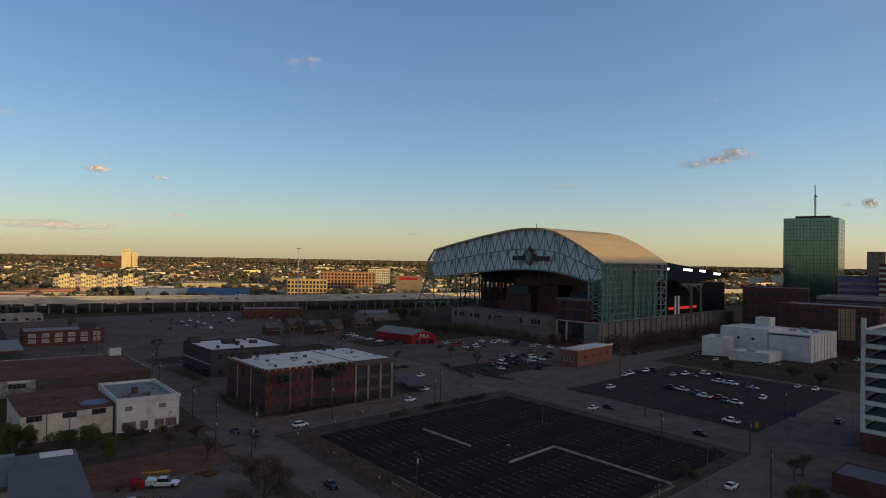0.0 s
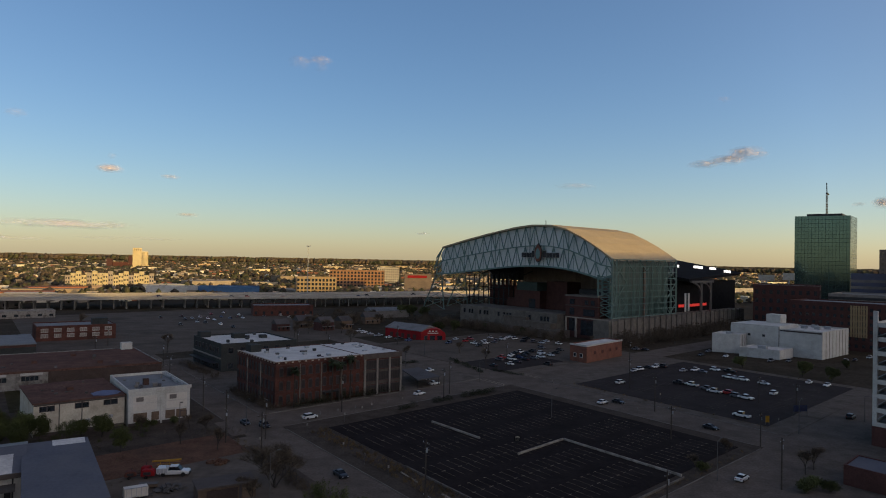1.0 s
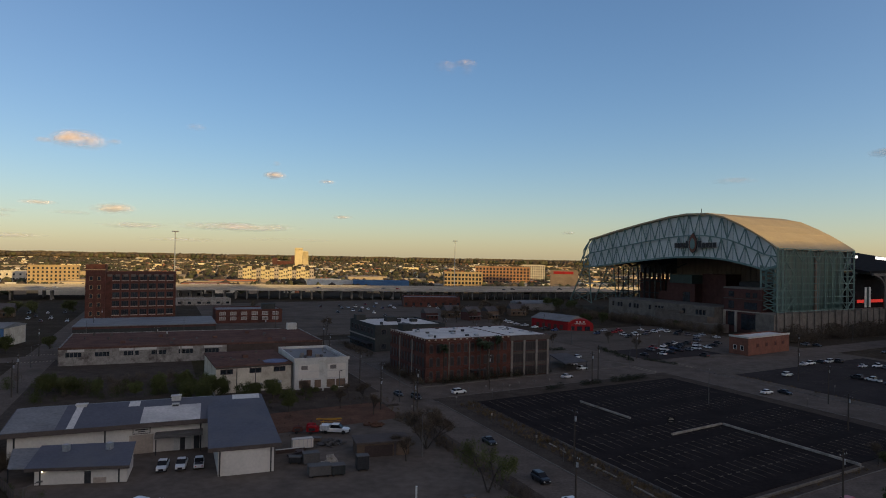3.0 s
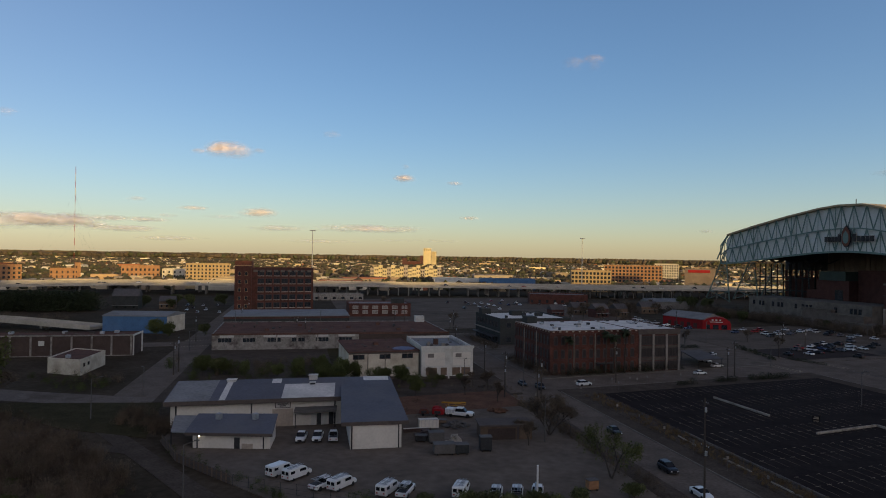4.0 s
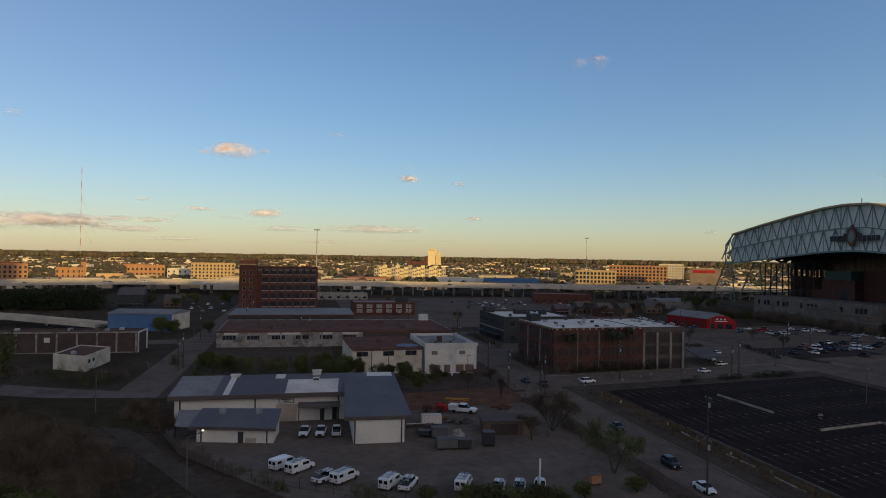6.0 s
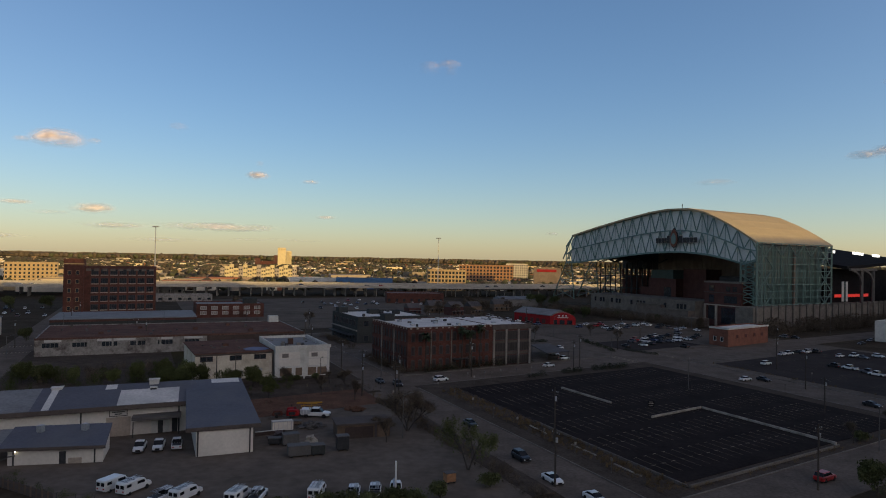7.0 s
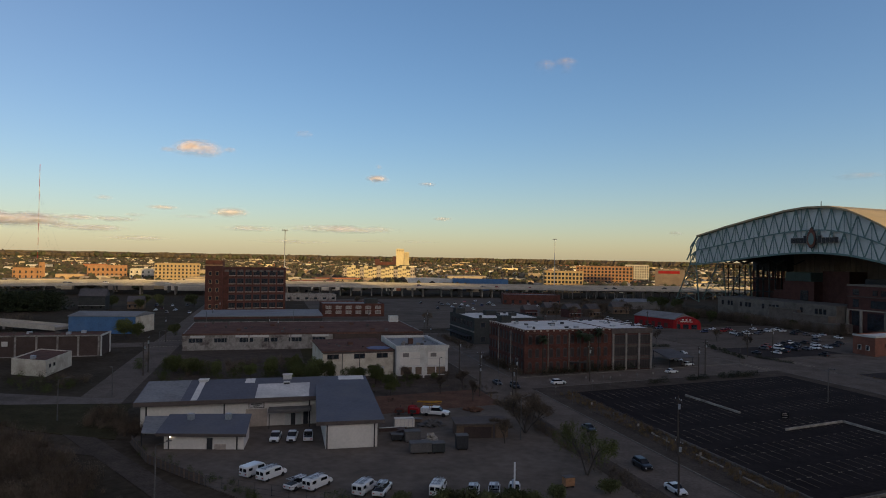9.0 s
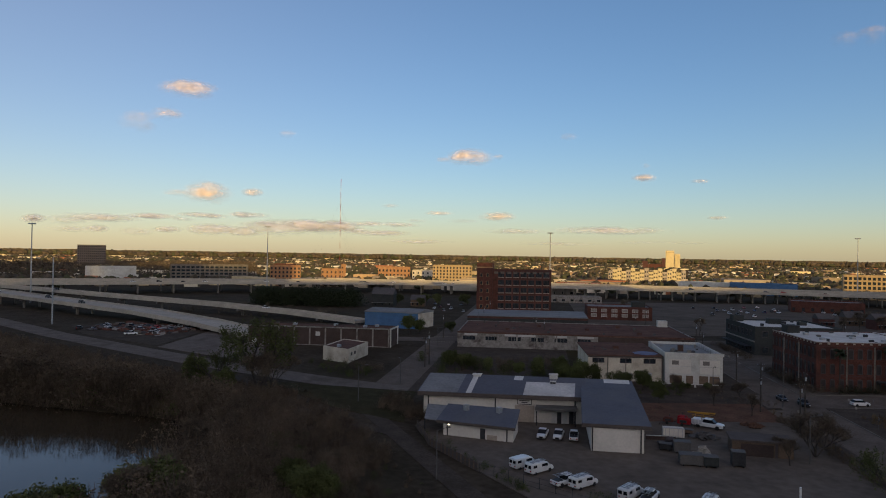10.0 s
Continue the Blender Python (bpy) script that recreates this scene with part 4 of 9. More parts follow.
wb_left = Block("white_plant_wing", "white flat-roofed wing of the plant", "building", (160.5, 373.5), 155, 14.5, 52, 18, 10.5, M["white"], M["roof_white"], 0.5)
wb_low = Block("white_plant_office", "low white front building", "building", (171.3, 351.0), 141, 20, 42.5, 17.5, 5.0, M["white"], M["roof_white"], 0.4)
red_shop = Block("red_shop", "low red shop with grey gable roof and round front", "building", (-17.8, 403), 139, 31, 49, 16, 5.2, M["red_paint"], M["roof_grey"], 0)
grey_house = Block("grey_hall", "low grey metal hall with a shallow gable roof", "building", (-35, 560), 207, 33, 117, 18, 5.5, M["concrete"], M["roof_grey"], 0)
brown_box = Block("brown_shed", "low reddish brick shed with a flat blue-grey roof", "building", (89.1, 152.6), -54, 30, 45.5, 11.5, 4.6, M["brick_dark"], M["roof_blue"], 0.25)

# ---- highway ----
HW = [(-760, -60), (-655, 140), (-600, 290), (-520, 440), (-400, 535), (-250, 612), (-120, 672), (-37, 725), (120, 820), (420, 1010), (900, 1300)]


def highway(name, pts, half, z, label, spacing=24.0, column=True):
    hw = thing(name, (0, 0, 0), label, "highway", "", "structure")
    bm = bmesh.new()
    ring = []
    zs = []
    for i, p in enumerate(pts):
        a, b = Vector(pts[max(i - 1, 0)][:2]), Vector(pts[min(i + 1, len(pts) - 1)][:2])
        d = (b - a).normalized()
        n = Vector((-d.y, d.x))
        q = Vector(p[:2])
        zz = p[2] if len(p) > 2 else z
        sec = [(-half, -1.3), (-half, 0.95), (-half + 0.4, 0.95), (-half + 0.4, 0), (half - 0.4, 0), (half - 0.4, 0.95), (half, 0.95), (half, -1.3)]
        ring.append([bm.verts.new((*(q + n * s), zz + dz)) for s, dz in sec])
    for r, s in zip(ring, ring[1:]):
        for k in range(8):
            bm.faces.new((r[k], r[(k + 1) % 8], s[(k + 1) % 8], s[k]))
    bm.faces.new(ring[0])
    bm.faces.new(ring[-1][::-1])
    part("deck", bm, M["deck"], hw, "pale concrete deck with parapets")
    for a, b in zip(pts, pts[1:]):
        a3, b3 = Vector((a[0], a[1], a[2] if len(a) > 2 else z)), Vector((b[0], b[1], b[2] if len(b) > 2 else z))
        ln = (b3 - a3).length
        d = (b3 - a3).normalized()
        n = Vector((-d.y, d.x, 0))
        k = int(ln / spacing)
        for i in range(k):
            p = a3 + d * spacing * (i + 0.5)
            if p.z < 3 or p.length > 1100:
                continue
            for s in ((-half * 0.6, half * 0.6) if spacing < 20 else (-half * 0.55, half * 0.55) if half > 7 else (0,)):
                q = p + n * s
                bar("column", (q.x, q.y, -0.3), (q.x, q.y, p.z - 1.2), 0.9 if spacing < 20 else 1.2, 0.9 if spacing < 20 else 1.2, M["concrete"], hw)
            e0, e1 = p - n * (half * 0.85), p + n * (half * 0.85)
            bar("cap", (e0.x, e0.y, p.z - 1.9), (e1.x, e1.y, p.z - 1.9), 1.4, 1.6, M["concrete"], hw)
    return hw


highway("elevated_highway", HW[:5], 13, 9.5, "long elevated concrete highway on thick columns", 30)
highway("elevated_highway", HW[4:], 13, 9.5, "long elevated concrete highway on many thin columns", 10)
HW2 = [(-790, -40), (-690, 160), (-632, 300), (-545, 462), (-412, 562), (-262, 640), (-130, 702), (-50, 756), (105, 850), (405, 1040), (880, 1330)]
highway("elevated_highway", HW2, 12, 10.5, "second elevated concrete carriageway beyond the first", 48)
highway("ramp", [(-900, 95, 9), (-660, 136, 8), (-500, 170, 7), (-390, 199, 6), (-330, 215, 4.4), (-284, 226, 2.4)], 5, 6, "concrete highway ramp sloping down", 40)
highway("ramp", [(-900, 60, 9), (-640, 108, 8), (-450, 130, 7), (-372, 146, 5.4), (-318, 154, 3.4), (-278, 158, 1.2)], 8.5, 6, "wide concrete highway ramp sloping down", 40)

# ---- towers and far large buildings ----
def tower(name, label, p, aa, la, ab, lb, h, glass_m, frame_m, floors, cols_a, cols_b):
    t = Block(name, label, "tower", p, aa, la, ab, lb, h, glass_m, M["roof_grey"], 1.0)
    for side, ln, cols in (("a", la, cols_a), ("b", lb, cols_b)):
        for i in range(1, floors):
            t.on(side, 0, ln, h * i / floors - 0.12, h * i / floors + 0.12, 0.0, 0.06, frame_m, "mullion")
        for i in range(cols + 1):
            s = min(max(ln * i / cols, 0.2), ln - 0.2)
            t.on(side, s - 0.1, s + 0.1, 0, h, 0.0, 0.08, frame_m, "mullion")
    return t


hotel = tower("glass_tower", "green glass office tower with a flat top", (399, 676), 145, 50, 52, 46, 101, M["green_glass"], M["tower_frame"], 26, 16, 8)

# unseen towers added behind the viewpoint to keep the low sun off the foreground
SHADE_TOWERS = [(-690, 265), (-570, 265), (-450, 285), (-330, 230), (-210, 215), (-95, 194), (20, 165), (130, 162), (235, 161), (340, 153), (450, 150), (565, 150)]
snv = Vector((math.cos(radians(SUN_AZ + 90)), math.sin(radians(SUN_AZ + 90))))
shv = ang(SUN_AZ)
for k, hh in SHADE_TOWERS:
    q = snv * (k - 62) + shv * 705
    t = Block("office_tower", "unseen plain tower added to shade the foreground", "tower", (q.x, q.y), SUN_AZ, 45, SUN_AZ + 90, 118, hh, M["stone"], M["roof_grey"], 1.0, group="city centre towers")

# ---- facades in detail ----
brick.windows("b", [2 + 2.66 * i for i in range(12)], (1.0, 5.5, 10.0), 1.15, 2.5, M["frame_dark"], M["dusty_glass"], True)
brick.windows("a", [2 + 2.75 * i for i in range(12)], (1.0, 5.5, 10.0), 1.15, 2.5, M["frame_dark"], M["dusty_glass"], True)
for s in (8.6, 16.6, 24.6):
    brick.on("b", s, s + 0.35, 0.5, 13.6, 0.0, 0.25, M["old_stone"], "downpipe", "pale weathered downpipe")
for s in (11.5, 23.0):
    brick.on("a", s, s + 0.3, 0.5, 13.6, 0.0, 0.25, M["stone"], "downpipe")
for side, ln in (("a", 33.2), ("b", 33.6)):
    brick.on(side, 0, ln, 4.7, 5.0, 0.0, 0.14, M["brick_dark"], "band")
    brick.on(side, 0, ln, 13.4, 13.7, 0.0, 0.2, M["brick_dark"], "cornice")
    brick.on(side, 0, ln, 14.72, 14.84, -0.4, 0.2, M["stone"], "coping", "pale stone coping")
    for i in range(14):
        s = 0.8 + (ln - 2.0) * i / 13
        brick.on(side, s, s + 0.7, 14.15, 14.6, 0.0, 0.12, M["stone"], "crenel", "pale parapet block")
brick.top(0.5, 33.15, 32.2, 0.9, 14.715, "roof_joint", M["roof_white"], "white membrane over the joint of the roofs", 0.03)
brick.on("b", 17, 23, 3.4, 3.6, 0.0, 2.4, M["dark_steel"], "awning", "dark awning over the pavement")
for s, t in ((22, 6), (12, 16), (5, 22), (26, 24), (8, 5)):
    brick.top(s, t, 1.6, 1.3, 14.1, "rooftop_unit", M["grey_metal"], "small grey rooftop unit", 1.1)
brick.top(27, 2.5, 5, 4, 14.0, "stair_head", M["dark_paint"], "dark stair head on the roof", 3.0)

for s in (0.3, 5.6, 11.0, 16.0):
    annex.on("b", s, s + 0.7, 0.2, 12.9, 0.0, 0.4, M["concrete"], "pilaster", "pale stone pilaster")
annex.on("b", 0, 16.9, 12.9, 14.68, 0.0, 0.25, M["fascia"], "cornice")
annex.on("b", 0, 16.9, 8.0, 8.9, 0.0, 0.15, M["fascia"], "spandrel")
annex.on("b", 0, 16.9, 3.8, 4.8, 0.0, 0.15, M["fascia"], "spandrel")
annex.windows("b", (3.3, 8.6, 13.8), (5.1, 9.3), 4.2, 2.9, M["frame_dark"], M["dusty_glass"], False, 3)
annex.windows("b", (3.3, 8.6, 13.8), (0.6,), 4.2, 2.8, M["frame_dark"], M["dusty_glass"], False, 3)
annex.windows("A", (4, 10, 16, 22, 28), (1, 5.2, 9.3), 2.4, 2.4, M["frame"], M["glass"])
for s, t in ((8, 5), (18, 8), (12, 12), (24, 10)):
    annex.top(s, t, 1.4, 1.6, 13.9, "rooftop_unit", M["grey_metal"], "small grey rooftop unit", 1.0)

dark.windows("a", spread(7, 35.6, 4), (1.2, 7.6), 2.2, 2.2, M["frame_dark"], M["glass"])
dark.windows("b", spread(6, 33.9, 4), (1.2, 7.6), 2.2, 2.2, M["frame_dark"], M["glass"])
dark.on("a", 0, 35.6, 5.4, 5.9, 0.0, 0.5, M["concrete"], "ledge", "pale ledge")
dark.on("a", 3, 33, 3.2, 3.5, 0.0, 2.8, M["dark_steel"], "awning", "dark awning")
for s, t, ls, lt, hz in ((30, 1.2, 4.4, 4.6, 2.6), (20, 13, 4, 5, 2.2), (16, 24, 3, 3, 1.4)):
    dark.top(s, t, ls, lt, 11.2, "roof_housing", M["dark_paint"], "dark roof housing", hz)

white.on("b", -0.2, 17.1, 9.6, 10.5, 0.0, 0.3, M["white"], "cornice")
for s, w in ((1.4, 3.6), (6.2, 2.0), (10.0, 2.6), (13.0, 2.8)):
    white.on("b", s, s + w, 1.2, 3.6, 0.0, 0.1, M["wood"], "board", "brown boarded window")
white.on("b", 8.6, 9.1, 0, 9.6, 0.0, 0.12, M["white"], "pilaster")
white.windows("b", (3.0, 12.0), (7.0,), 1.6, 0.9, M["frame"], M["frame"])
white.windows("b", (15.0,), (1.4,), 1.6, 1.6, M["frame_dark"], M["glass"])
white.on("A", 6, 8, 0, 3, 0.0, 0.1, M["dark_paint"], "door", "dark side door")
white.windows("A", (10, 16, 22), (1.5, 6.0), 1.5, 1.6, M["frame_dark"], M["glass"])
white.top(10, 6, 1.5, 1.5, 9.6, "rooftop_unit", M["roof_rust"], "rusty rooftop unit", 1.8)
for i in range(9):
    white.top(3 + 2.8 * i, 15.2, 1.6, 0.5, 9.6, "roof_vent", M["grey_metal"], "", 0.8)

cream.windows("b", (2.2, 4.0, 10.6, 12.3, 17.8, 19.6), (6.7,), 1.5, 1.2, M["frame_dark"], M["glass"])
cream.on("b", 0, 22.4, 8.2, 8.68, 0.0, 0.2, M["fascia"], "fascia")
for s, z in ((11.0, 2.6), (12.6, 2.6), (18.4, 3.0)):
    cream.on("b", s, s + 0.9, z, z + 0.8, 0.0, 0.6, M["grey_metal"], "wall_unit", "grey wall-mounted air unit")
cream.on("b", 5.9, 6.1, 0, 8.2, 0.0, 0.15, M["dark_steel"], "downpipe")
cream.on("b", 11.4, 11.6, 0, 8.2, 0.0, 0.15, M["dark_steel"], "downpipe")
cream.top(14, 10, 2.2, 1.6, 9.0, "roof_vent", M["roof_rust"], "rusty roof vent", 0.9)
bm = bmesh.new()
prism(bm, [cream.xy(4.4 + 3.9 * math.cos(k), 18.2 + 4.0 * math.sin(k)) for k in (0, 0.8, 1.7, 2.5, 3.3, 4.2, 5.2)], 9.053, 9.2)
part("tarpaulin", bm, M["tarp"], cream.ob, "faded blue tarpaulin patch")

rust.windows("b", [5 + 9.6 * i for i in range(6)], (3.2,), 5.2, 1.6, M["peeling"], M["glass"], False, 3)
rust.on("b", 58.6, 97.0, 0.0, 5.98, 0.0, 0.24, M["brown_brick"], "cladding", "dark brown metal cladding")
rust.on("b", 0, 97.1, 6.0, 6.72, 0.0, 0.2, M["roof_rust"], "fascia", "rusty fascia")
for s0, s1 in ((3, 9), (20, 33), (41, 46), (50, 57)):
    rust.on("b", s0, s1, 5.1, 5.95, 0.0, 0.06, M["white"], "render_patch", "patch of peeling white render")
for i in range(8):
    rust.on("b", 0.3 + 8.2 * i, 0.9 + 8.2 * i, 0, 5.95, 0.0, 0.2, M["peeling"], "pilaster")
for s, t in ((12, 20), (30, 34), (20, 55), (34, 70), (10, 76)):
    rust.top(s, t, 2.4, 1.8, 6.3, "roof_vent", M["roof_rust"], "rusty roof vent", 1.0)
rust.top(45.5, 91, 3.6, 4.4, 6.3, "stair_head", M["white"], "small white stair head", 3.0)

for k in range(16):
    rr4 = random.Random(40 + k)
    rust.top(rr4.uniform(4, 42), rr4.uniform(4, 86), rr4.uniform(0.5, 2.0), rr4.uniform(0.4, 1.4), 6.32, "roof_vent", M["roof_dark"] if k % 2 else M["fascia"], "", rr4.uniform(0.3, 1.0))
for k in range(12):
    rr4 = random.Random(80 + k)
    white.top(rr4.uniform(3, 25), rr4.uniform(2, 14), rr4.uniform(0.4, 1.4), rr4.uniform(0.4, 1.2), 9.62, "roof_clutter", M["roof_dark"] if k % 2 else M["concrete"], "", rr4.uniform(0.3, 1.0))
for k in range(10):
    rr4 = random.Random(120 + k)
    brick.top(rr4.uniform(3, 30), rr4.uniform(3, 29), rr4.uniform(0.5, 1.3), rr4.uniform(0.5, 1.3), 14.12, "rooftop_unit", M["dark_steel"] if k % 2 else M["pole_paint"], "", rr4.uniform(0.5, 1.3))
for k in range(6):
    rr4 = random.Random(150 + k)
    annex.top(rr4.uniform(3, 30), rr4.uniform(3, 15), rr4.uniform(0.5, 1.3), rr4.uniform(0.5, 1.3), 13.92, "rooftop_unit", M["dark_steel"], "", rr4.uniform(0.5, 1.2))
    dark.top(rr4.uniform(3, 30), rr4.uniform(3, 28), rr4.uniform(0.6, 1.8), rr4.uniform(0.6, 1.6), 11.22, "rooftop_unit", M["dark_steel"], "", rr4.uniform(0.5, 1.4))
for k in range(8):
    rr4 = random.Random(180 + k)
    cream.top(rr4.uniform(3, 27), rr4.uniform(2, 19), rr4.uniform(0.4, 1.3), rr4.uniform(0.4, 1.2), 9.02, "roof_clutter", M["fascia"], "", rr4.uniform(0.2, 0.8))
    pilaster_wh.top(rr4.uniform(2, 11), rr4.uniform(2, 58), rr4.uniform(0.6, 1.6), rr4.uniform(0.6, 1.4), 7.22, "rooftop_unit", M["fascia"], "", rr4.uniform(0.4, 1.1))
# panel outlines on the white front
for s0, s1, z0, z1 in ((1.2, 7.6, 6.4, 8.4), (10.2, 16.0, 6.4, 8.4), (1.2, 7.6, 4.2, 6.2), (10.2, 16.0, 4.2, 6.2)):
    white.on("b", s0, s1, z0, z1, 0.0, 0.03, M["service_white"], "panel", "slightly raised wall panel")
white.on("b", 0, 16.9, 0.0, 0.9, 0.0, 0.06, M["fascia"], "plinth", "dirty dark plinth")
cream.on("b", 0, 22.4, 0.0, 1.0, 0.0, 0.05, M["fascia"], "plinth", "dirty dark plinth")
red_low.windows("b", spread(6, 39.4, 4), (2.0, 5.0), 3.2, 1.7, M["white"], M["concrete"], False, 2)
red_low.top(6, 28, 6, 8, 7.7, "stair_head", M["dark_paint"], "grey-green stair head", 3.5)
# no shutter here: a dark panel paints the shade of the open bays
grey_shed.on("b", 0, 65.6, 0.4, 4.4, 0.0, 0.1, M["dark_paint"], "shutter", "dark panel standing in for shaded open bays")

lodge.windows("b", [6.0 + 5.4 * i for i in range(7)], [2.0 + 5.5 * k for k in range(5)], 3.9, 3.2, M["frame_dark"], M["glass"], False, 3)
lodge.windows("a", [3 + 4.0 * i for i in range(5)], [2.0 + 5.5 * k for k in range(5)], 2.2, 3.0, M["frame_dark"], M["glass"], False, 2)
for k in range(5):
    for i in range(7):
        lodge.on("b", 3.8 + 5.4 * i, 8.2 + 5.4 * i, 1.4 + 5.5 * k, 1.85 + 5.5 * k, 0.0, 0.3, M["stone"], "sill", "pale stone sill")
lodge.on("b", 0, 42.1, 28.1, 29.4, -0.2, 0.4, M["brick_dark"], "parapet")
for i in range(9):
    lodge.on("b", 1 + 4.6 * i, 3.8 + 4.6 * i, 26.3, 27.8, 0.0, 0.15, M["old_stone"], "panel", "pale parapet panel")
mill_tower.windows("b", (3.2, 7.6), [2.0 + 5.5 * k for k in range(5)], 1.6, 2.4, M["brick_tan"], M["glass"])
mill_tower.on("b", -0.2, 11.2, 30.4, 31.0, 0.0, 0.3, M["brick_tan"], "band")

small_box.windows("a", (3, 6.5), (2.6,), 0.9, 0.8, M["frame_dark"], M["glass"])
small_box.top(3, 6, 1.6, 1.6, 4.6, "rooftop_unit", M["grey_metal"], "small rooftop unit", 1.0)
for i in range(10):
    s = 0.2 + 6.8 * i
    pilaster_wh.on("b", s, s + 0.6, 0, 7.3, 0.0, 0.3, M["peeling"], "pilaster", "weathered white pilaster")
pilaster_wh.on("b", 0, 62, 7.4, 7.9, 0.0, 0.35, M["peeling"], "coping", "weathered white coping")
pilaster_wh.on("b", 0, 62, 0.0, 0.3, 0.0, 0.15, M["peeling"], "plinth", "pale plinth")
pilaster_wh.on("a", 0, 13, 7.3, 7.9, 0.0, 0.35, M["white"], "coping")
for i in range(2):
    pilaster_wh.on("a", 0.2 + 11.6 * i, 1.1 + 11.6 * i, 0, 7.3, 0.0, 0.3, M["white"], "pilaster")
pilaster_wh.windows("b", (31,), (4.2,), 1.6, 1.4, M["white"], M["white"])
pilaster_wh.on("b", 58, 60, 0, 3, 0, 0.1, M["white"], "door", "white door")
for s, t in ((6, 12), (9, 26), (8, 44), (10, 8)):
    pilaster_wh.top(s, t, 1.8, 1.4, 7.2, "rooftop_unit", M["grey_metal"], "grey rooftop unit", 1.1)
bm = bmesh.new()
q = [blue.xy(-0.4, -0.4), blue.xy(-0.4, 30.2), blue.xy(9.8, 30.2), blue.xy(9.8, -0.4), blue.xy(20.1, -0.4), blue.xy(20.1, 30.2)]
v = [bm.verts.new((*w, 8.4 + (1.5 if i in (2, 3) else 0))) for i, w in enumerate(q)]
for f in ((0, 1, 2, 3), (3, 2, 5, 4), (0, 3, 4), (1, 5, 2), (0, 4, 5, 1)):
    bm.faces.new([v[i] for i in f])
part("gable_roof", bm, M["roof_grey"], blue.ob, "pale grey shallow gable roof")
for i in range(5):
    blue.on("a", 0.2 + 4.7 * i, 0.45 + 4.7 * i, 0, 8.0, 0.0, 0.12, M["cream"], "cladding_rib")
blue.on("a", 0.4, 19.4, 0, 7.9, 0.0, 0.08, M["cream"], "cladding", "cream lower cladding")

orange.on("b", 0, 37.2, 7.9, 8.7, 0.0, 0.3, M["white"], "coping", "white coping")
orange.on("a", 0, 10.8, 7.9, 8.7, 0.0, 0.3, M["white"], "coping")
orange.windows("b", (8, 16, 24, 31), (3.6,), 1.8, 1.6, M["brick_mid"], M["brick_dark"])
orange.windows("a", (3.4, 7.4), (2.4,), 1.4, 1.8, M["white"], M["glass"])

for b, n in ((wb_main, 7), (wb_left, 3)):
    for i in range(n):
        b.on("b", b.lb * (i + 1) / (n + 1), b.lb * (i + 1) / (n + 1) + 0.3, 0, b.h - 0.6, 0, 0.12, M["concrete"], "joint_rib")
wb_main.top(29.5, 21, 8, 8, 15.6, "penthouse", M["white"], "white rooftop penthouse", 5.0)
wb_main.top(22, 0.02, 26.3, 27, 13.6, "roof_storey", M["white"], "white raised roof storey", 2.1)
for s, t in ((6, 28), (9, 22), (14, 32), (16, 22), (40, 33)):
    wb_main.top(s, t, 3, 2.4, 13.7, "rooftop_unit", M["grey_metal"], "grey rooftop unit", 1.8)
wb_main.windows("a", (30, 38), (9.4,), 1.3, 1.0, M["frame"], M["glass"])
wb_main.on("a", 21.6, 22.0, 0, 15.6, 0.0, 0.2, M["concrete"], "downpipe", "grey downpipe")
# dark strip on the wall stands in for the shadow line below the parapet
wb_main.on("a", 0.4, 21.4, 13.2, 14.0, 0.0, 0.12, M["frame_dark"], "parapet_shadow_gap", "dark raised strip drawn as shade under the parapet")
wb_low.top(8, 3, 4, 3, 4.6, "rooftop_unit", M["grey_metal"], "grey rooftop unit", 1.6)
wb_left.top(6, 6, 3, 3, 9.5, "rooftop_unit", M["grey_metal"], "grey rooftop unit", 1.5)
for s in (4, 9, 14, 19, 24):
    red_shop.on("a", s, s + 2.6, 0.4, 3.0, 0, 0.12, M["brick_dark"], "shop_window", "dark shop window")


def gable(b, rise, material, label):
    """A gable roof with its ridge along the first side."""
    bm = bmesh.new()
    z = b.h + 0.36
    q = [b.xy(-0.4, -0.4), b.xy(b.la + 0.4, -0.4), b.xy(b.la + 0.4, b.lb / 2), b.xy(-0.4, b.lb / 2), b.xy(-0.4, b.lb + 0.4), b.xy(b.la + 0.4, b.lb + 0.4)]
    v = [bm.verts.new((*p, z + (rise if i in (2, 3) else 0))) for i, p in enumerate(q)]
    for f in ((0, 1, 2, 3), (3, 2, 5, 4), (0, 3, 4), (1, 5, 2), (0, 4, 5, 1)):
        bm.faces.new([v[i] for i in f])
    return part("gable_roof", bm, material, b.ob, label)


gable(red_shop, 3.0, M["roof_grey"], "weathered grey gable roof")
gable(grey_house, 2.2, M["roof_grey"], "pale grey gable roof")
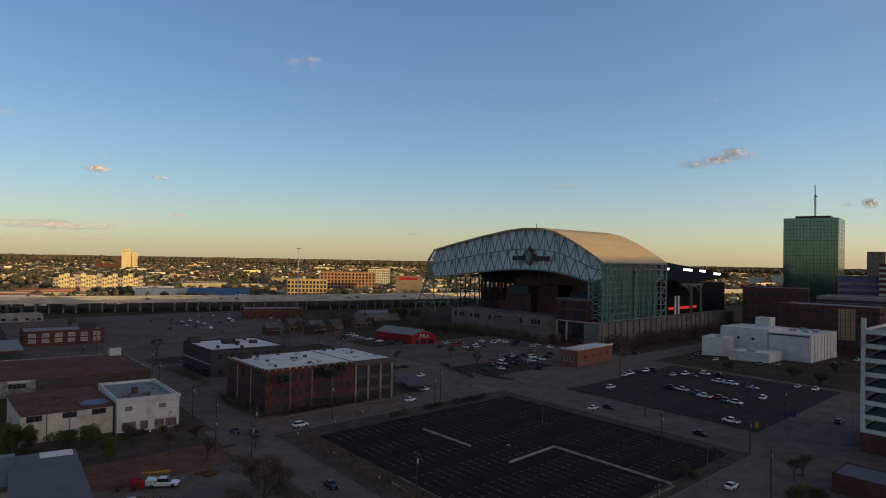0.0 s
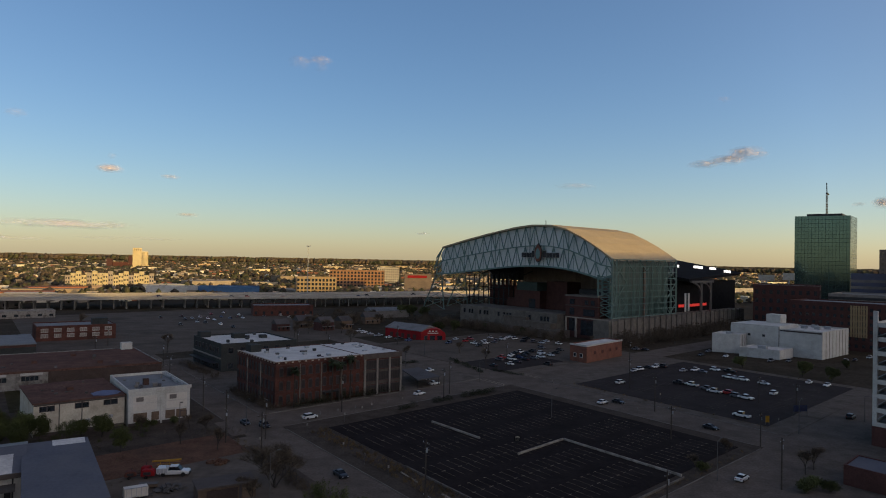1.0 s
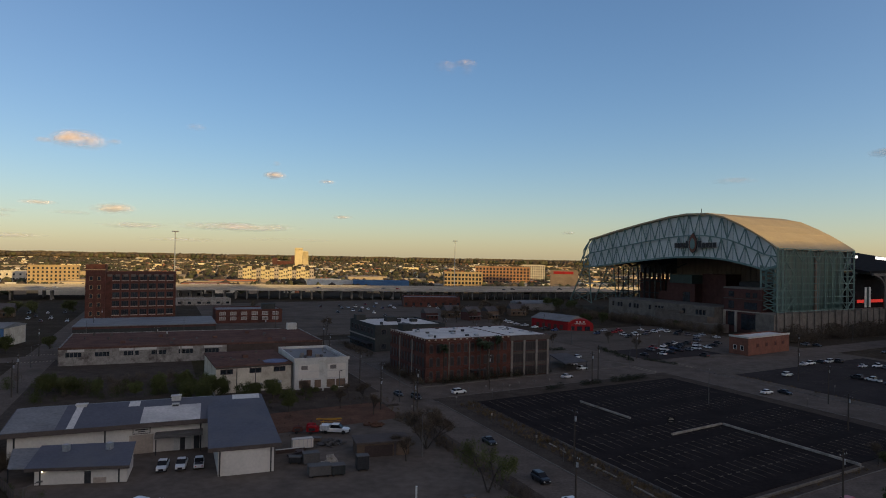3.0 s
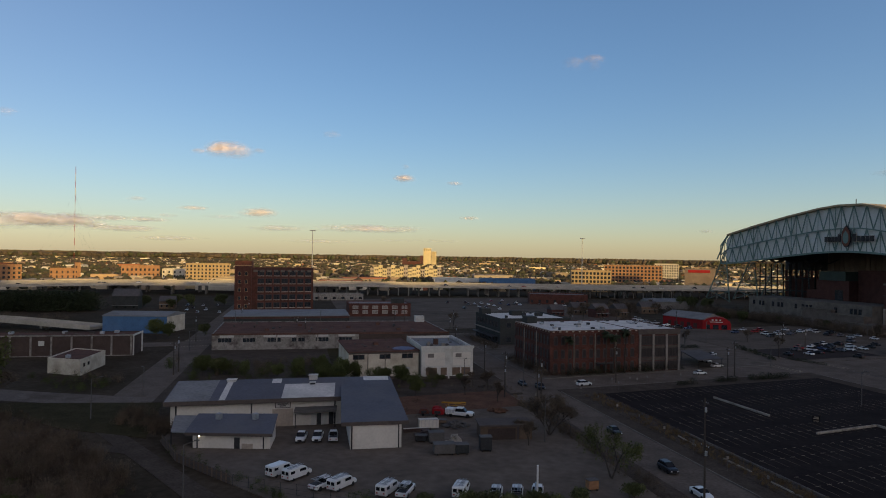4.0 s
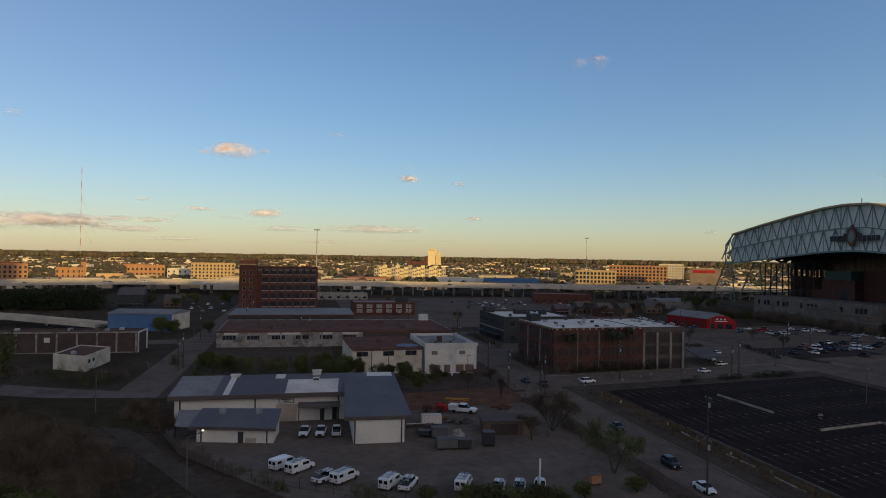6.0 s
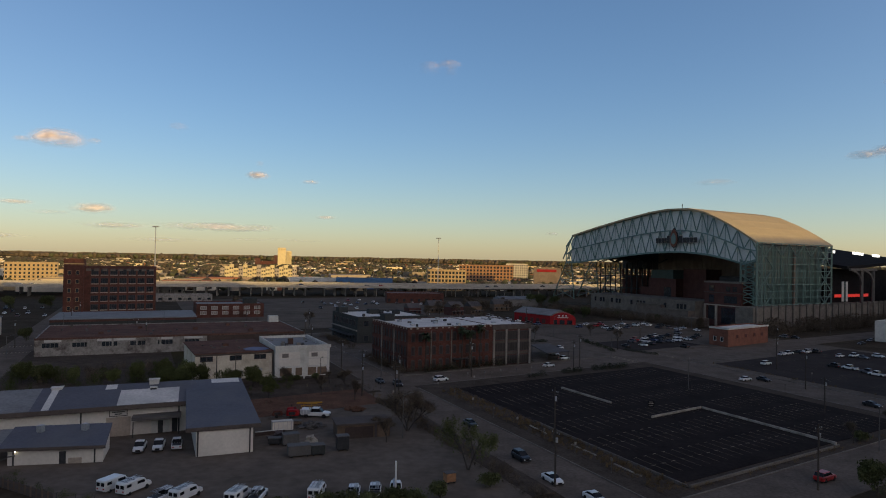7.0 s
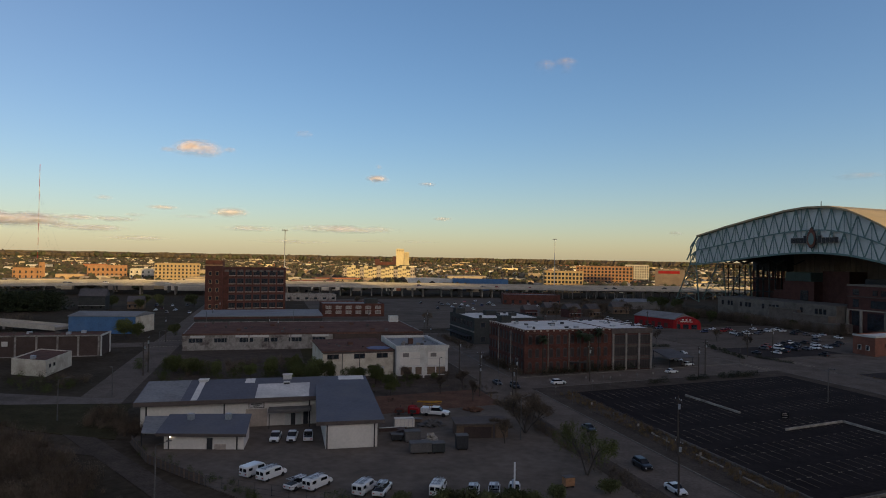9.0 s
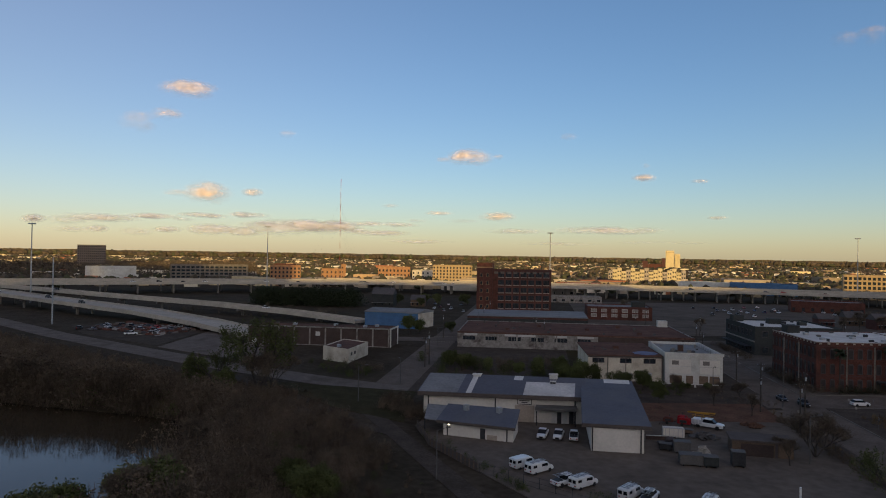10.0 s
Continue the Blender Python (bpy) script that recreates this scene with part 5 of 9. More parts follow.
# barrel-shaped front of the shop
bm = bmesh.new()
f0, f1 = ang(9), ang(99)
prof = [(0, 0), (15, 0)] + [(7.5 + 7.5 * math.cos(k * math.pi / 8), 3.4 + 3.6 * math.sin(k * math.pi / 8)) for k in range(9)]
rings = [[bm.verts.new((*(f0 * x + f1 * y), z)) for x, z in prof] for y in (0, 13)]
bm.faces.new(rings[0])
bm.faces.new(rings[1][::-1])
for k in range(len(prof)):
    n = (k + 1) % len(prof)
    bm.faces.new((rings[0][k], rings[0][n], rings[1][n], rings[1][k]))
front = part("round_front", bm, M["red_paint"], red_shop.ob, "round-topped red front")
for x0, x1, z0, z1 in ((4.8, 5.8, 5.0, 5.8), (6.8, 7.8, 5.0, 5.8), (8.8, 9.8, 5.0, 5.8), (4.0, 10.6, 4.1, 4.5), (2, 4, 0.3, 2.8), (5.5, 8.5, 0.3, 2.8), (10, 13, 0.3, 2.8)):
    bm = bmesh.new()
    prism(bm, [f0 * x0 - f1 * 0.15, f0 * x1 - f1 * 0.15, f0 * x1 + f1 * 0.02, f0 * x0 + f1 * 0.02], z0, z1)
    part("sign_bar" if z0 > 3 else "shop_window", bm, M["white"] if z0 > 3 else M["glass"], front, "white lettering bar" if z0 > 3 else "")

# ---- service yard ----
def sheet(bm, pts, t=0.2):
    """A sloping roof sheet of thickness t."""
    hi = [bm.verts.new(p) for p in pts]
    lo = [bm.verts.new((p[0], p[1], p[2] - t)) for p in pts]
    n = len(pts)
    bm.faces.new(hi)
    bm.faces.new(lo[::-1])
    for i in range(n):
        bm.faces.new((lo[i], lo[(i + 1) % n], hi[(i + 1) % n], hi[i]))


def service_building():
    o = Vector((-111.8, 106.35))
    e = thing("service_building", (o.x, o.y, 0.1), "long white metal workshop with a blue-grey ribbed metal roof", "building")
    f, b = ang(37.5), ang(121.7)

    def P(s, t):
        return f * s + b * t

    def pbox(s0, s1, t0, t1, z0, z1, m, nm, label="", parent=None):
        bm = bmesh.new()
        prism(bm, [P(s0, t0), P(s1, t0), P(s1, t1), P(s0, t1)], z0, z1)
        return part(nm, bm, M[m], parent or e, label)

    pbox(0, 37.2, 0, 21.5, 0, 6.3, "service_white", "wall")
    bm = bmesh.new()
    sheet(bm, [(*P(-1.2, -1.2), 6.5), (*P(37.7, -1.2), 6.5), (*P(37.7, 11.4), 8.7), (*P(-1.2, 11.4), 8.7)])
    part("roof", bm, M["roof_blue"], e, "blue-grey ribbed metal roof")
    bm = bmesh.new()
    sheet(bm, [(*P(-1.2, 11.4), 8.7), (*P(37.7, 11.4), 8.7), (*P(37.7, 23), 6.5), (*P(-1.2, 23), 6.5)])
    part("roof", bm, M["roof_grey"], e)
    for i in range(38):
        bar("roof_rib", (*P(i - 1.0, -1.2), 6.53), (*P(i - 1.0, 11.4), 8.73), 0.03, 0.03, M["roof_blue"], e)
    for s0, s1, t0, t1, m in ((23.6, 35.4, -1.1, 7.4, "roof_white"), (10.2, 11.5, -1.1, 11.2, "roof_white"), (20.4, 22.6, 8.4, 11.2, "roof_white"), (-1.0, 8.2, -1.1, 11.3, "roof_grey")):
        bm = bmesh.new()
        z0, z1 = 6.56 + 2.2 * (t0 + 1.2) / 12.6, 6.56 + 2.2 * (t1 + 1.2) / 12.6
        sheet(bm, [(*P(s0, t0), z0), (*P(s1, t0), z0), (*P(s1, t1), z1), (*P(s0, t1), z1)], 0.04)
        part("roof_panel", bm, M[m], e, "pale roof panel")
    for i in range(10):
        bar("roof_rib", (*P(24.2 + 1.2 * i, -1.1), 6.6), (*P(24.2 + 1.2 * i, 7.4), 8.08), 0.05, 0.05, M["roof_white"], e)
    bm = bmesh.new()
    prism(bm, strip(P(-1.2, -1.25), P(37.4, -1.25), 0.1), 5.55, 6.5)
    part("fascia", bm, M["fascia"], e, "brown-grey fascia")
    for s in (10.0, 29.0):
        vent = pbox(s, s + 2.0, 9.9, 11.3, 8.2, 9.5 if s > 20 else 8.9, "white", "ridge_vent", "white ridge vent")
        pbox(s - 0.15, s + 2.15, 9.75, 11.45, 9.5 if s > 20 else 8.9, 9.65 if s > 20 else 9.05, "roof_white", "cap", "", vent)
    vent = pbox(29.3, 30.8, 6.7, 7.7, 7.4, 8.5, "white", "ridge_vent")
    pbox(29.4, 30.7, 6.62, 6.7, 7.9, 8.3, "dark_steel", "louvre", "dark louvre", vent)
    for s in (1.0, 16.9, 35.4):
        pbox(s, s + 0.3, -0.12, 0.05, 0, 6.3, "dark_steel", "downpipe")
    pbox(21.6, 26.2, -0.15, 0.05, 0, 3.9, "stone", "roller_door", "tan roller door")
    sign = pbox(22.2, 25.6, -0.2, 0.05, 4.1, 5.5, "frame_dark", "sign_board", "white sign board with a dark border and dark bars")
    pbox(22.36, 25.44, -0.23, -0.19, 4.26, 5.34, "roof_white", "sign_face", "", sign)
    pbox(22.7, 25.1, -0.25, -0.22, 4.9, 5.12, "dark_steel", "lettering_bar", "", sign)
    pbox(23.2, 24.6, -0.25, -0.22, 4.48, 4.7, "dark_steel", "lettering_bar", "", sign)
    pbox(26.6, 36.0, -3.0, 0, 3.5, 4.2, "pole_paint", "canopy", "grey canopy over parked trucks")
    for s in (26.8, 35.6):
        pbox(s, s + 0.2, -2.9, -2.7, 0, 3.3, "dark_steel", "post")
    for s in (30.2, 32.5):
        pbox(s, s + 1.2, -0.15, 0.05, 0, 2.6, "white", "door", "white door")
    pbox(31.45, 32.45, -0.1, 0.05, 0, 2.6, "dark_steel", "doorway", "dark doorway")
    pbox(34.2, 35.3, -0.1, 0.05, 0, 3.0, "dark_steel", "doorway", "dark doorway")

    def shell(corners, zs, base, m, nm):
        bm = bmesh.new()
        lo = [bm.verts.new((*p, base)) for p in corners]
        hi = [bm.verts.new((*p, z)) for p, z in zip(corners, zs)]
        bm.faces.new(hi)
        bm.faces.new(lo[::-1])
        for i in range(4):
            bm.faces.new((lo[i], lo[(i + 1) % 4], hi[(i + 1) % 4], hi[i]))
        part(nm, bm, M[m], e)

    def fixed(c0, c1, items):
        d = (c1 - c0).normalized()
        n = Vector((d.y, -d.x))
        for s0, s1, z0, z1, m, nm, lab in items:
            bm = bmesh.new()
            prism(bm, [c0 + d * s0 - n * 0.02, c0 + d * s1 - n * 0.02, c0 + d * s1 + n * 0.12, c0 + d * s0 + n * 0.12], z0, z1)
            part(nm, bm, M[m], e, lab)

    # blue-roofed wing
    c = [Vector(p) - o for p in ((-69.6, 112.2), (-61.2, 118.2), (-80.0, 145.2), (-88.4, 139.2))]
    shell(c, (5.1, 5.1, 7.9, 7.9), 0, "service_white", "wing_wall")
    r = [Vector(p) - o for p in ((-71.0, 110.9), (-59.9, 118.8), (-79.4, 146.6), (-89.6, 139.8))]
    bm = bmesh.new()
    sheet(bm, [(*r[0], 5.5), (*r[1], 5.5), (*r[2], 8.4), (*r[3], 8.4)], 0.35)
    part("wing_roof", bm, M["roof_blue"], e, "blue metal wing roof")
    for p0, p1 in ((r[0], r[1]), ):
        bm = bmesh.new()
        prism(bm, strip(p0, p1, 0.12), 4.75, 5.48)
        part("fascia", bm, M["fascia"], e)
    k0, k1 = r[3].lerp(r[2], 0.45), r[3].lerp(r[2], 0.95)
    g = (r[0] - r[3]).normalized()
    bm = bmesh.new()
    sheet(bm, [(*(k0 + g * 3.4), 8.15), (*(k1 + g * 3.4), 8.15), (*k1, 8.46), (*k0, 8.46)], 0.04)
    part("roof_panel", bm, M["roof_white"], e, "pale roof panel")
    fixed(c[0], c[1], ((1.2, 9.0, 0.02, 4.5, "service_white", "garage_door", "wide pale garage door"), (0.15, 0.4, 0, 4.9, "dark_steel", "downpipe", ""), (9.6, 9.85, 0, 4.9, "dark_steel", "downpipe", "")))
    # low annex with its own roof
    a = [Vector(p) - o for p in ((-98.0, 98.9), (-83.9, 105.2), (-88.6, 113.0), (-102.4, 105.6))]
    shell(a, (3.1, 3.1, 4.5, 4.5), -0.4, "service_white", "annex_wall")
    r = [Vector(p) - o for p in ((-98.9, 97.6), (-82.9, 104.6), (-88.4, 113.4), (-103.2, 105.8))]
    bm = bmesh.new()
    sheet(bm, [(*r[0], 3.3), (*r[1], 3.3), (*r[2], 4.85), (*r[3], 4.85)], 0.3)
    part("annex_roof", bm, M["roof_blue"], e)
    bm = bmesh.new()
    prism(bm, strip(r[0], r[1], 0.12), 2.7, 3.25)
    part("fascia", bm, M["fascia"], e)
    for k in (0.3, 0.75):
        q = r[3].lerp(r[2], k) + (r[0] - r[3]) * 0.3
        bm = bmesh.new()
        box(bm, q.x - 0.5, q.x + 0.5, q.y - 0.5, q.y + 0.5, 4.3, 5.6)
        part("roof_unit", bm, M["grey_metal"], e, "grey roof unit")
    fixed(a[0], a[1], ((8.3, 9.4, 0, 2.2, "dark_steel", "door", "dark door"), (9.8, 12.0, 0, 1.0, "stone", "plinth_box", ""), (0.8, 1.05, 0, 3.1, "dark_steel", "downpipe", ""), (14.0, 14.25, 0, 3.1, "dark_steel", "downpipe", "")))
    lm = bpy.data.materials.new("lamp_glow")
    lm.use_nodes = True
    lm.node_tree.nodes["Principled BSDF"].inputs["Emission Color"].default_value = (1, 0.85, 0.6, 1)
    lm.node_tree.nodes["Principled BSDF"].inputs["Emission Strength"].default_value = 8
    d = (a[1] - a[0]).normalized()
    q = a[0] + d * 1.3 + Vector((d.y, -d.x)) * 0.25
    bm = bmesh.new()
    box(bm, q.x - 0.1, q.x + 0.1, q.y - 0.1, q.y + 0.1, 2.35, 2.58)
    part("wall_lamp", bm, lm, e, "small lit wall lamp")
    # lean-to at the end
    t = [Vector(p) - o for p in ((-103.6, 98.6), (-98.2, 99.4), (-103.0, 107.0), (-109.0, 105.0))]
    bm = bmesh.new()
    sheet(bm, [(*t[0], 2.6), (*t[1], 2.9), (*t[2], 4.2), (*t[3], 4.0)], 0.2)
    part("lean_to_roof", bm, M["roof_grey"], e, "grey lean-to roof")
    for q in (t[0], t[3]):
        bm = bmesh.new()
        box(bm, q.x + 0.1, q.x + 0.25, q.y - 0.1, q.y + 0.1, -0.4, 2.6)
        part("post", bm, M["dark_steel"], e)


service_building()
yard_shed = Block("flat_shed", "low brown timber shed with a flat tin roof", "shed", (-48.7, 130.6), 119, 6, 31, 11.2, 2.9, M["wood"], M["fascia"], 0)
yard_shed.on("b", 7.9, 8.4, 0.1, 2.8, 0.0, 0.08, M["frame_dark"], "opening", "dark gap beside a post")
yard_shed.on("b", 1.6, 7.6, 0.1, 2.5, 0.0, 0.06, M["brown_brick"], "shutter", "brown shutter")
yard_shed.on("b", 8.6, 11.0, 0.1, 2.2, 0.0, 0.06, M["wood"], "gate", "brown timber gate")

# ---- parking tower beside the street ----
def parking_tower():
    o, f, b = Vector((117.0, 186.5)), U, V
    e = thing("parking_tower", (o.x, o.y, 0), "tall open parking tower with white decks above a brick base", "car park")

    def pb(s0, s1, t0, t1, z0, z1, m, nm, label="", parent=None):
        bm = bmesh.new()
        prism(bm, [f * s0 + b * t0, f * s1 + b * t0, f * s1 + b * t1, f * s0 + b * t1], z0, z1)
        return part(nm, bm, M[m], parent or e, label)

    n, fh = 9, 3.9
    for k in range(n):
        z = 2.0 + fh * k - (6.0 if k == 0 else 0) * 0
        pb(0, 40, 0, 34, z - 0.35, z, "concrete", "deck", "concrete parking deck")
        pb(0.1, 40, -0.15, 0.15, z - 0.5, z + 0.75, "white", "spandrel", "white concrete spandrel")
        pb(-0.15, 0.15, 0, 34, z - 0.5, z + 0.75, "white", "spandrel")
        for i in range(4):
            pb(5 + 9 * i, 7 + 9 * i, 6, 6.25, z + 2.8, z + 2.95, "white", "deck_lamp", "white strip lamp housing")
    pb(-0.3, 0.8, -0.3, 0.8, 0, 2.0 + fh * n, "white", "corner_column", "white corner column")
    for i in range(1, 5):
        pb(9 * i - 0.3, 9 * i + 0.3, 0.2, 0.8, 0, 2.0 + fh * (n - 1), "white", "column")
        pb(9 * i - 0.3, 9 * i + 0.3, 16, 16.6, 0, 2.0 + fh * (n - 1), "concrete", "column")
    pb(1, 39, 20, 33, 0, 2.0 + fh * (n - 1), "dark_steel", "core", "dark inner core")
    pb(-0.4, 12, -0.4, 30, 0, 5.5, "brick_dark", "base_wall", "dark brick base")


parking_tower()


# ---- right-hand background buildings ----
def facade_block(name, label, p, aa, la, ab, lb, h, wall_m, roof_m, na, nb, floors, w=1.8, hh=1.8, z0=2.0, fm=None, base=0.0):
    k = Block(name, label, "building", p, aa, la, ab, lb, h, wall_m, roof_m, 0.8)
    step = (h - z0 - 0.5) / floors
    zs = [z0 + step * i for i in range(floors)]
    if na:
        k.windows("a", spread(na, la, 2.5), zs, w, min(hh, step * 0.6), fm or M["frame_dark"], M["glass"], far=True)
    if nb:
        k.windows("b", spread(nb, lb, 2.5), zs, w, min(hh, step * 0.6), fm or M["frame_dark"], M["glass"], far=True)
    return k


facade_block("brick_hall", "large dark red brick hall beside the stadium", (268, 491), 151, 44, 60, 40, 34.6, M["brick_dark"], M["roof_grey"], 9, 6, 5, 2.2, 3.2)
deck = Block("grey_deck", "wide pale grey concrete parking deck", "building", (324, 417), 145, 80, 50, 46, 30.8, M["concrete"], M["roof_grey"], 1.0)
for i in range(3):
    deck.on("a", 0, 80, 19.0 + 4 * i, 20.8 + 4 * i, 0.0, 0.2, M["dark_steel"], "opening_band", "dark open deck level")
apartments = facade_block("brown_apartments", "brown brick apartment block with many windows", (250, 383), 136.5, 54, 46, 34, 28.0, M["brick_dark"], M["roof_grey"], 14, 8, 6, 1.6, 1.9, 2, M["frame"])
facade_block("far_tower", "distant brown office tower", (386, 584), 137, 14, 46, 40, 65, M["ribbed"], M["roof_grey"], 3, 8, 14, 1.6, 2.2)
banded = Block("banded_office", "brown office block with pale floor bands", "building", (340, 491), 137, 17, 46, 40, 54, M["brick_dark"], M["roof_grey"], 0.8)
for i in range(12):
    banded.on("a", 0, 17, 6 + 4 * i, 7.6 + 4 * i, 0.0, 0.15, M["cream"], "floor_band", "pale floor band")
for i in range(7):
    apartments.on("a", 12 + 1.3 * i, 12.9 + 1.3 * i, 8, 26.5, 0.0, 0.3, M["brick_tan"], "sheathing", "yellow unfinished sheathing")
for i in range(5):
    apartments.on("a", 12, 21, 10 + 3.6 * i, 10.5 + 3.6 * i, 0.3, 0.5, M["brick_tan"], "scaffold_board", "yellow scaffold board")
blue_hall = Block("blue_glass_hall", "dark blue glass hall with grey floor bands", "building", (340, 522), 148, 27, 58, 40, 44, M["navy_glass"], M["roof_dark"], 0.8)
for i in range(6):
    blue_hall.on("a", 0, 27, 12 + 5 * i, 14.2 + 5 * i, 0.0, 0.2, M["concrete"], "floor_band", "grey floor band")
hotel.top(8, 6, 32, 26, 100, "plant_storey", M["dark_steel"], "dark rooftop plant storey", 3.5)


def tower_crane():
    e = thing("tower_crane", (388, 699, 100), "thin tower crane standing on a roof", "crane")
    for x, y in ((-0.6, -0.6), (0.6, -0.6), (0.6, 0.6), (-0.6, 0.6)):
        bar("mast_leg", (x, y, 0), (x, y, 26), 0.3, 0.3, M["dark_steel"], e)
    for k in range(9):
        bar("brace", (-0.6, -0.6, 2.9 * k), (0.6, -0.6, 2.9 * k + 2.9), 0.2, 0.2, M["dark_steel"], e)
        bar("brace", (0.6, 0.6, 2.9 * k), (-0.6, 0.6, 2.9 * k + 2.9), 0.2, 0.2, M["dark_steel"], e)
    bar("jib", (0, 0, 25), (-1.5, -2, 36), 0.8, 0.8, M["dark_steel"], e)
    bar("counter_jib", (0, 0, 25), (3, 2, 24), 1.2, 1.2, M["dark_steel"], e)


tower_crane()


def billboard(x, y, w, zb, zt, az):
    e = thing("billboard", (x, y, 0), "blank sunlit pale billboard on a steel post", "billboard")
    e.rotation_euler = (0, 0, radians(az))
    bm = bmesh.new()
    box(bm, -w / 2, w / 2, -0.3, 0.3, zb, zt)
    part("panel", bm, M["cream"], e, "plain pale panel")
    bm = bmesh.new()
    cyl(bm, 0, 0.6, 0, zb + 1, 0.7)
    part("post", bm, M["grey_metal"], e)


billboard(271, 580, 13, 36, 41, -40)
billboard(286, 572, 9, 37, 43, -40)


# ---- vehicles ----
def paint(name, c, rough=0.3):
    return mat(name, c, rough, 0.2, 2.0, 0.08, spec=0.5)


PAINTS = {"white": paint("white_car_paint", (0.6, 0.6, 0.58)), "black": paint("black_car_paint", (0.015, 0.016, 0.018)), "silver": paint("silver_car_paint", (0.4, 0.41, 0.42)), "grey": paint("grey_car_paint", (0.1, 0.1, 0.11)), "red": paint("red_car_paint", (0.3, 0.02, 0.02)), "blue": paint("dark_blue_car_paint", (0.02, 0.035, 0.09))}
LIGHT_R = mat("tail_lamp_red", (0.3, 0.01, 0.01), 0.3, 0, 1, 0.1)
LIGHT_W = mat("headlamp_clear", (0.6, 0.6, 0.58), 0.2, 0, 1, 0.1)


def loft(bm, secs, mi=0):
    """A closed body through cross rings of equal length."""
    rings = [[bm.verts.new(p) for p in s] for s in secs]
    n = len(rings[0])
    for r, s in zip(rings, rings[1:]):
        for k in range(n):
            bm.faces.new((r[k], r[(k + 1) % n], s[(k + 1) % n], s[k])).material_index = mi
    bm.faces.new(rings[0][::-1])
    bm.faces.new(rings[-1])


def body_ring(x, w, z0, z1):
    c = 0.12
    return [(x, -w, z0), (x, w, z0), (x, w * 1.0, z1 - c), (x, w - c, z1), (x, -w + c, z1), (x, -w, z1 - c)]


KINDS = {
    # length sections (x, half width, bottom, top); glass sections; wheel x; radius
    "sedan": ([(-2.35, 0.78, 0.4, 0.8), (-2.2, 0.88, 0.3, 0.98), (-1.3, 0.9, 0.25, 1.0), (0.9, 0.9, 0.25, 0.97), (1.9, 0.87, 0.28, 0.82), (2.3, 0.76, 0.36, 0.64)], [(-1.75, 0.8, 0.95, 1.0), (-1.0, 0.72, 0.95, 1.42), (0.2, 0.72, 0.95, 1.44), (1.05, 0.8, 0.93, 0.97)], (-1.4, 1.4), 0.33),
    "suv": ([(-2.35, 0.85, 0.45, 1.0), (-2.25, 0.94, 0.35, 1.12), (-1.3, 0.95, 0.32, 1.13), (1.0, 0.95, 0.32, 1.1), (2.0, 0.92, 0.34, 1.0), (2.35, 0.82, 0.42, 0.8)], [(-2.22, 0.86, 1.08, 1.13), (-1.85, 0.78, 1.08, 1.72), (0.3, 0.78, 1.08, 1.74), (1.15, 0.86, 1.05, 1.1)], (-1.4, 1.45), 0.38),
    "pickup": ([(-2.8, 0.9, 0.5, 1.05), (-2.7, 0.95, 0.42, 1.1), (-0.7, 0.95, 0.42, 1.12), (1.4, 0.95, 0.42, 1.12), (2.5, 0.93, 0.42, 1.05), (2.85, 0.85, 0.5, 0.9)], [(-0.85, 0.86, 1.06, 1.12), (-0.7, 0.8, 1.06, 1.82), (0.8, 0.8, 1.06, 1.84), (1.5, 0.86, 1.06, 1.1)], (-1.75, 1.85), 0.4),
    "van": ([(-2.85, 0.92, 0.5, 1.9), (-2.75, 0.98, 0.4, 2.08), (0.6, 0.98, 0.4, 2.1), (1.35, 0.96, 0.4, 1.85), (1.95, 0.95, 0.4, 1.25), (2.7, 0.9, 0.42, 1.05), (2.85, 0.84, 0.5, 0.9)], [(0.75, 0.99, 1.25, 1.75), (1.2, 0.98, 1.22, 1.72), (1.42, 0.9, 1.2, 1.86), (1.98, 0.9, 1.2, 1.32)], (-1.8, 1.75), 0.38),
}


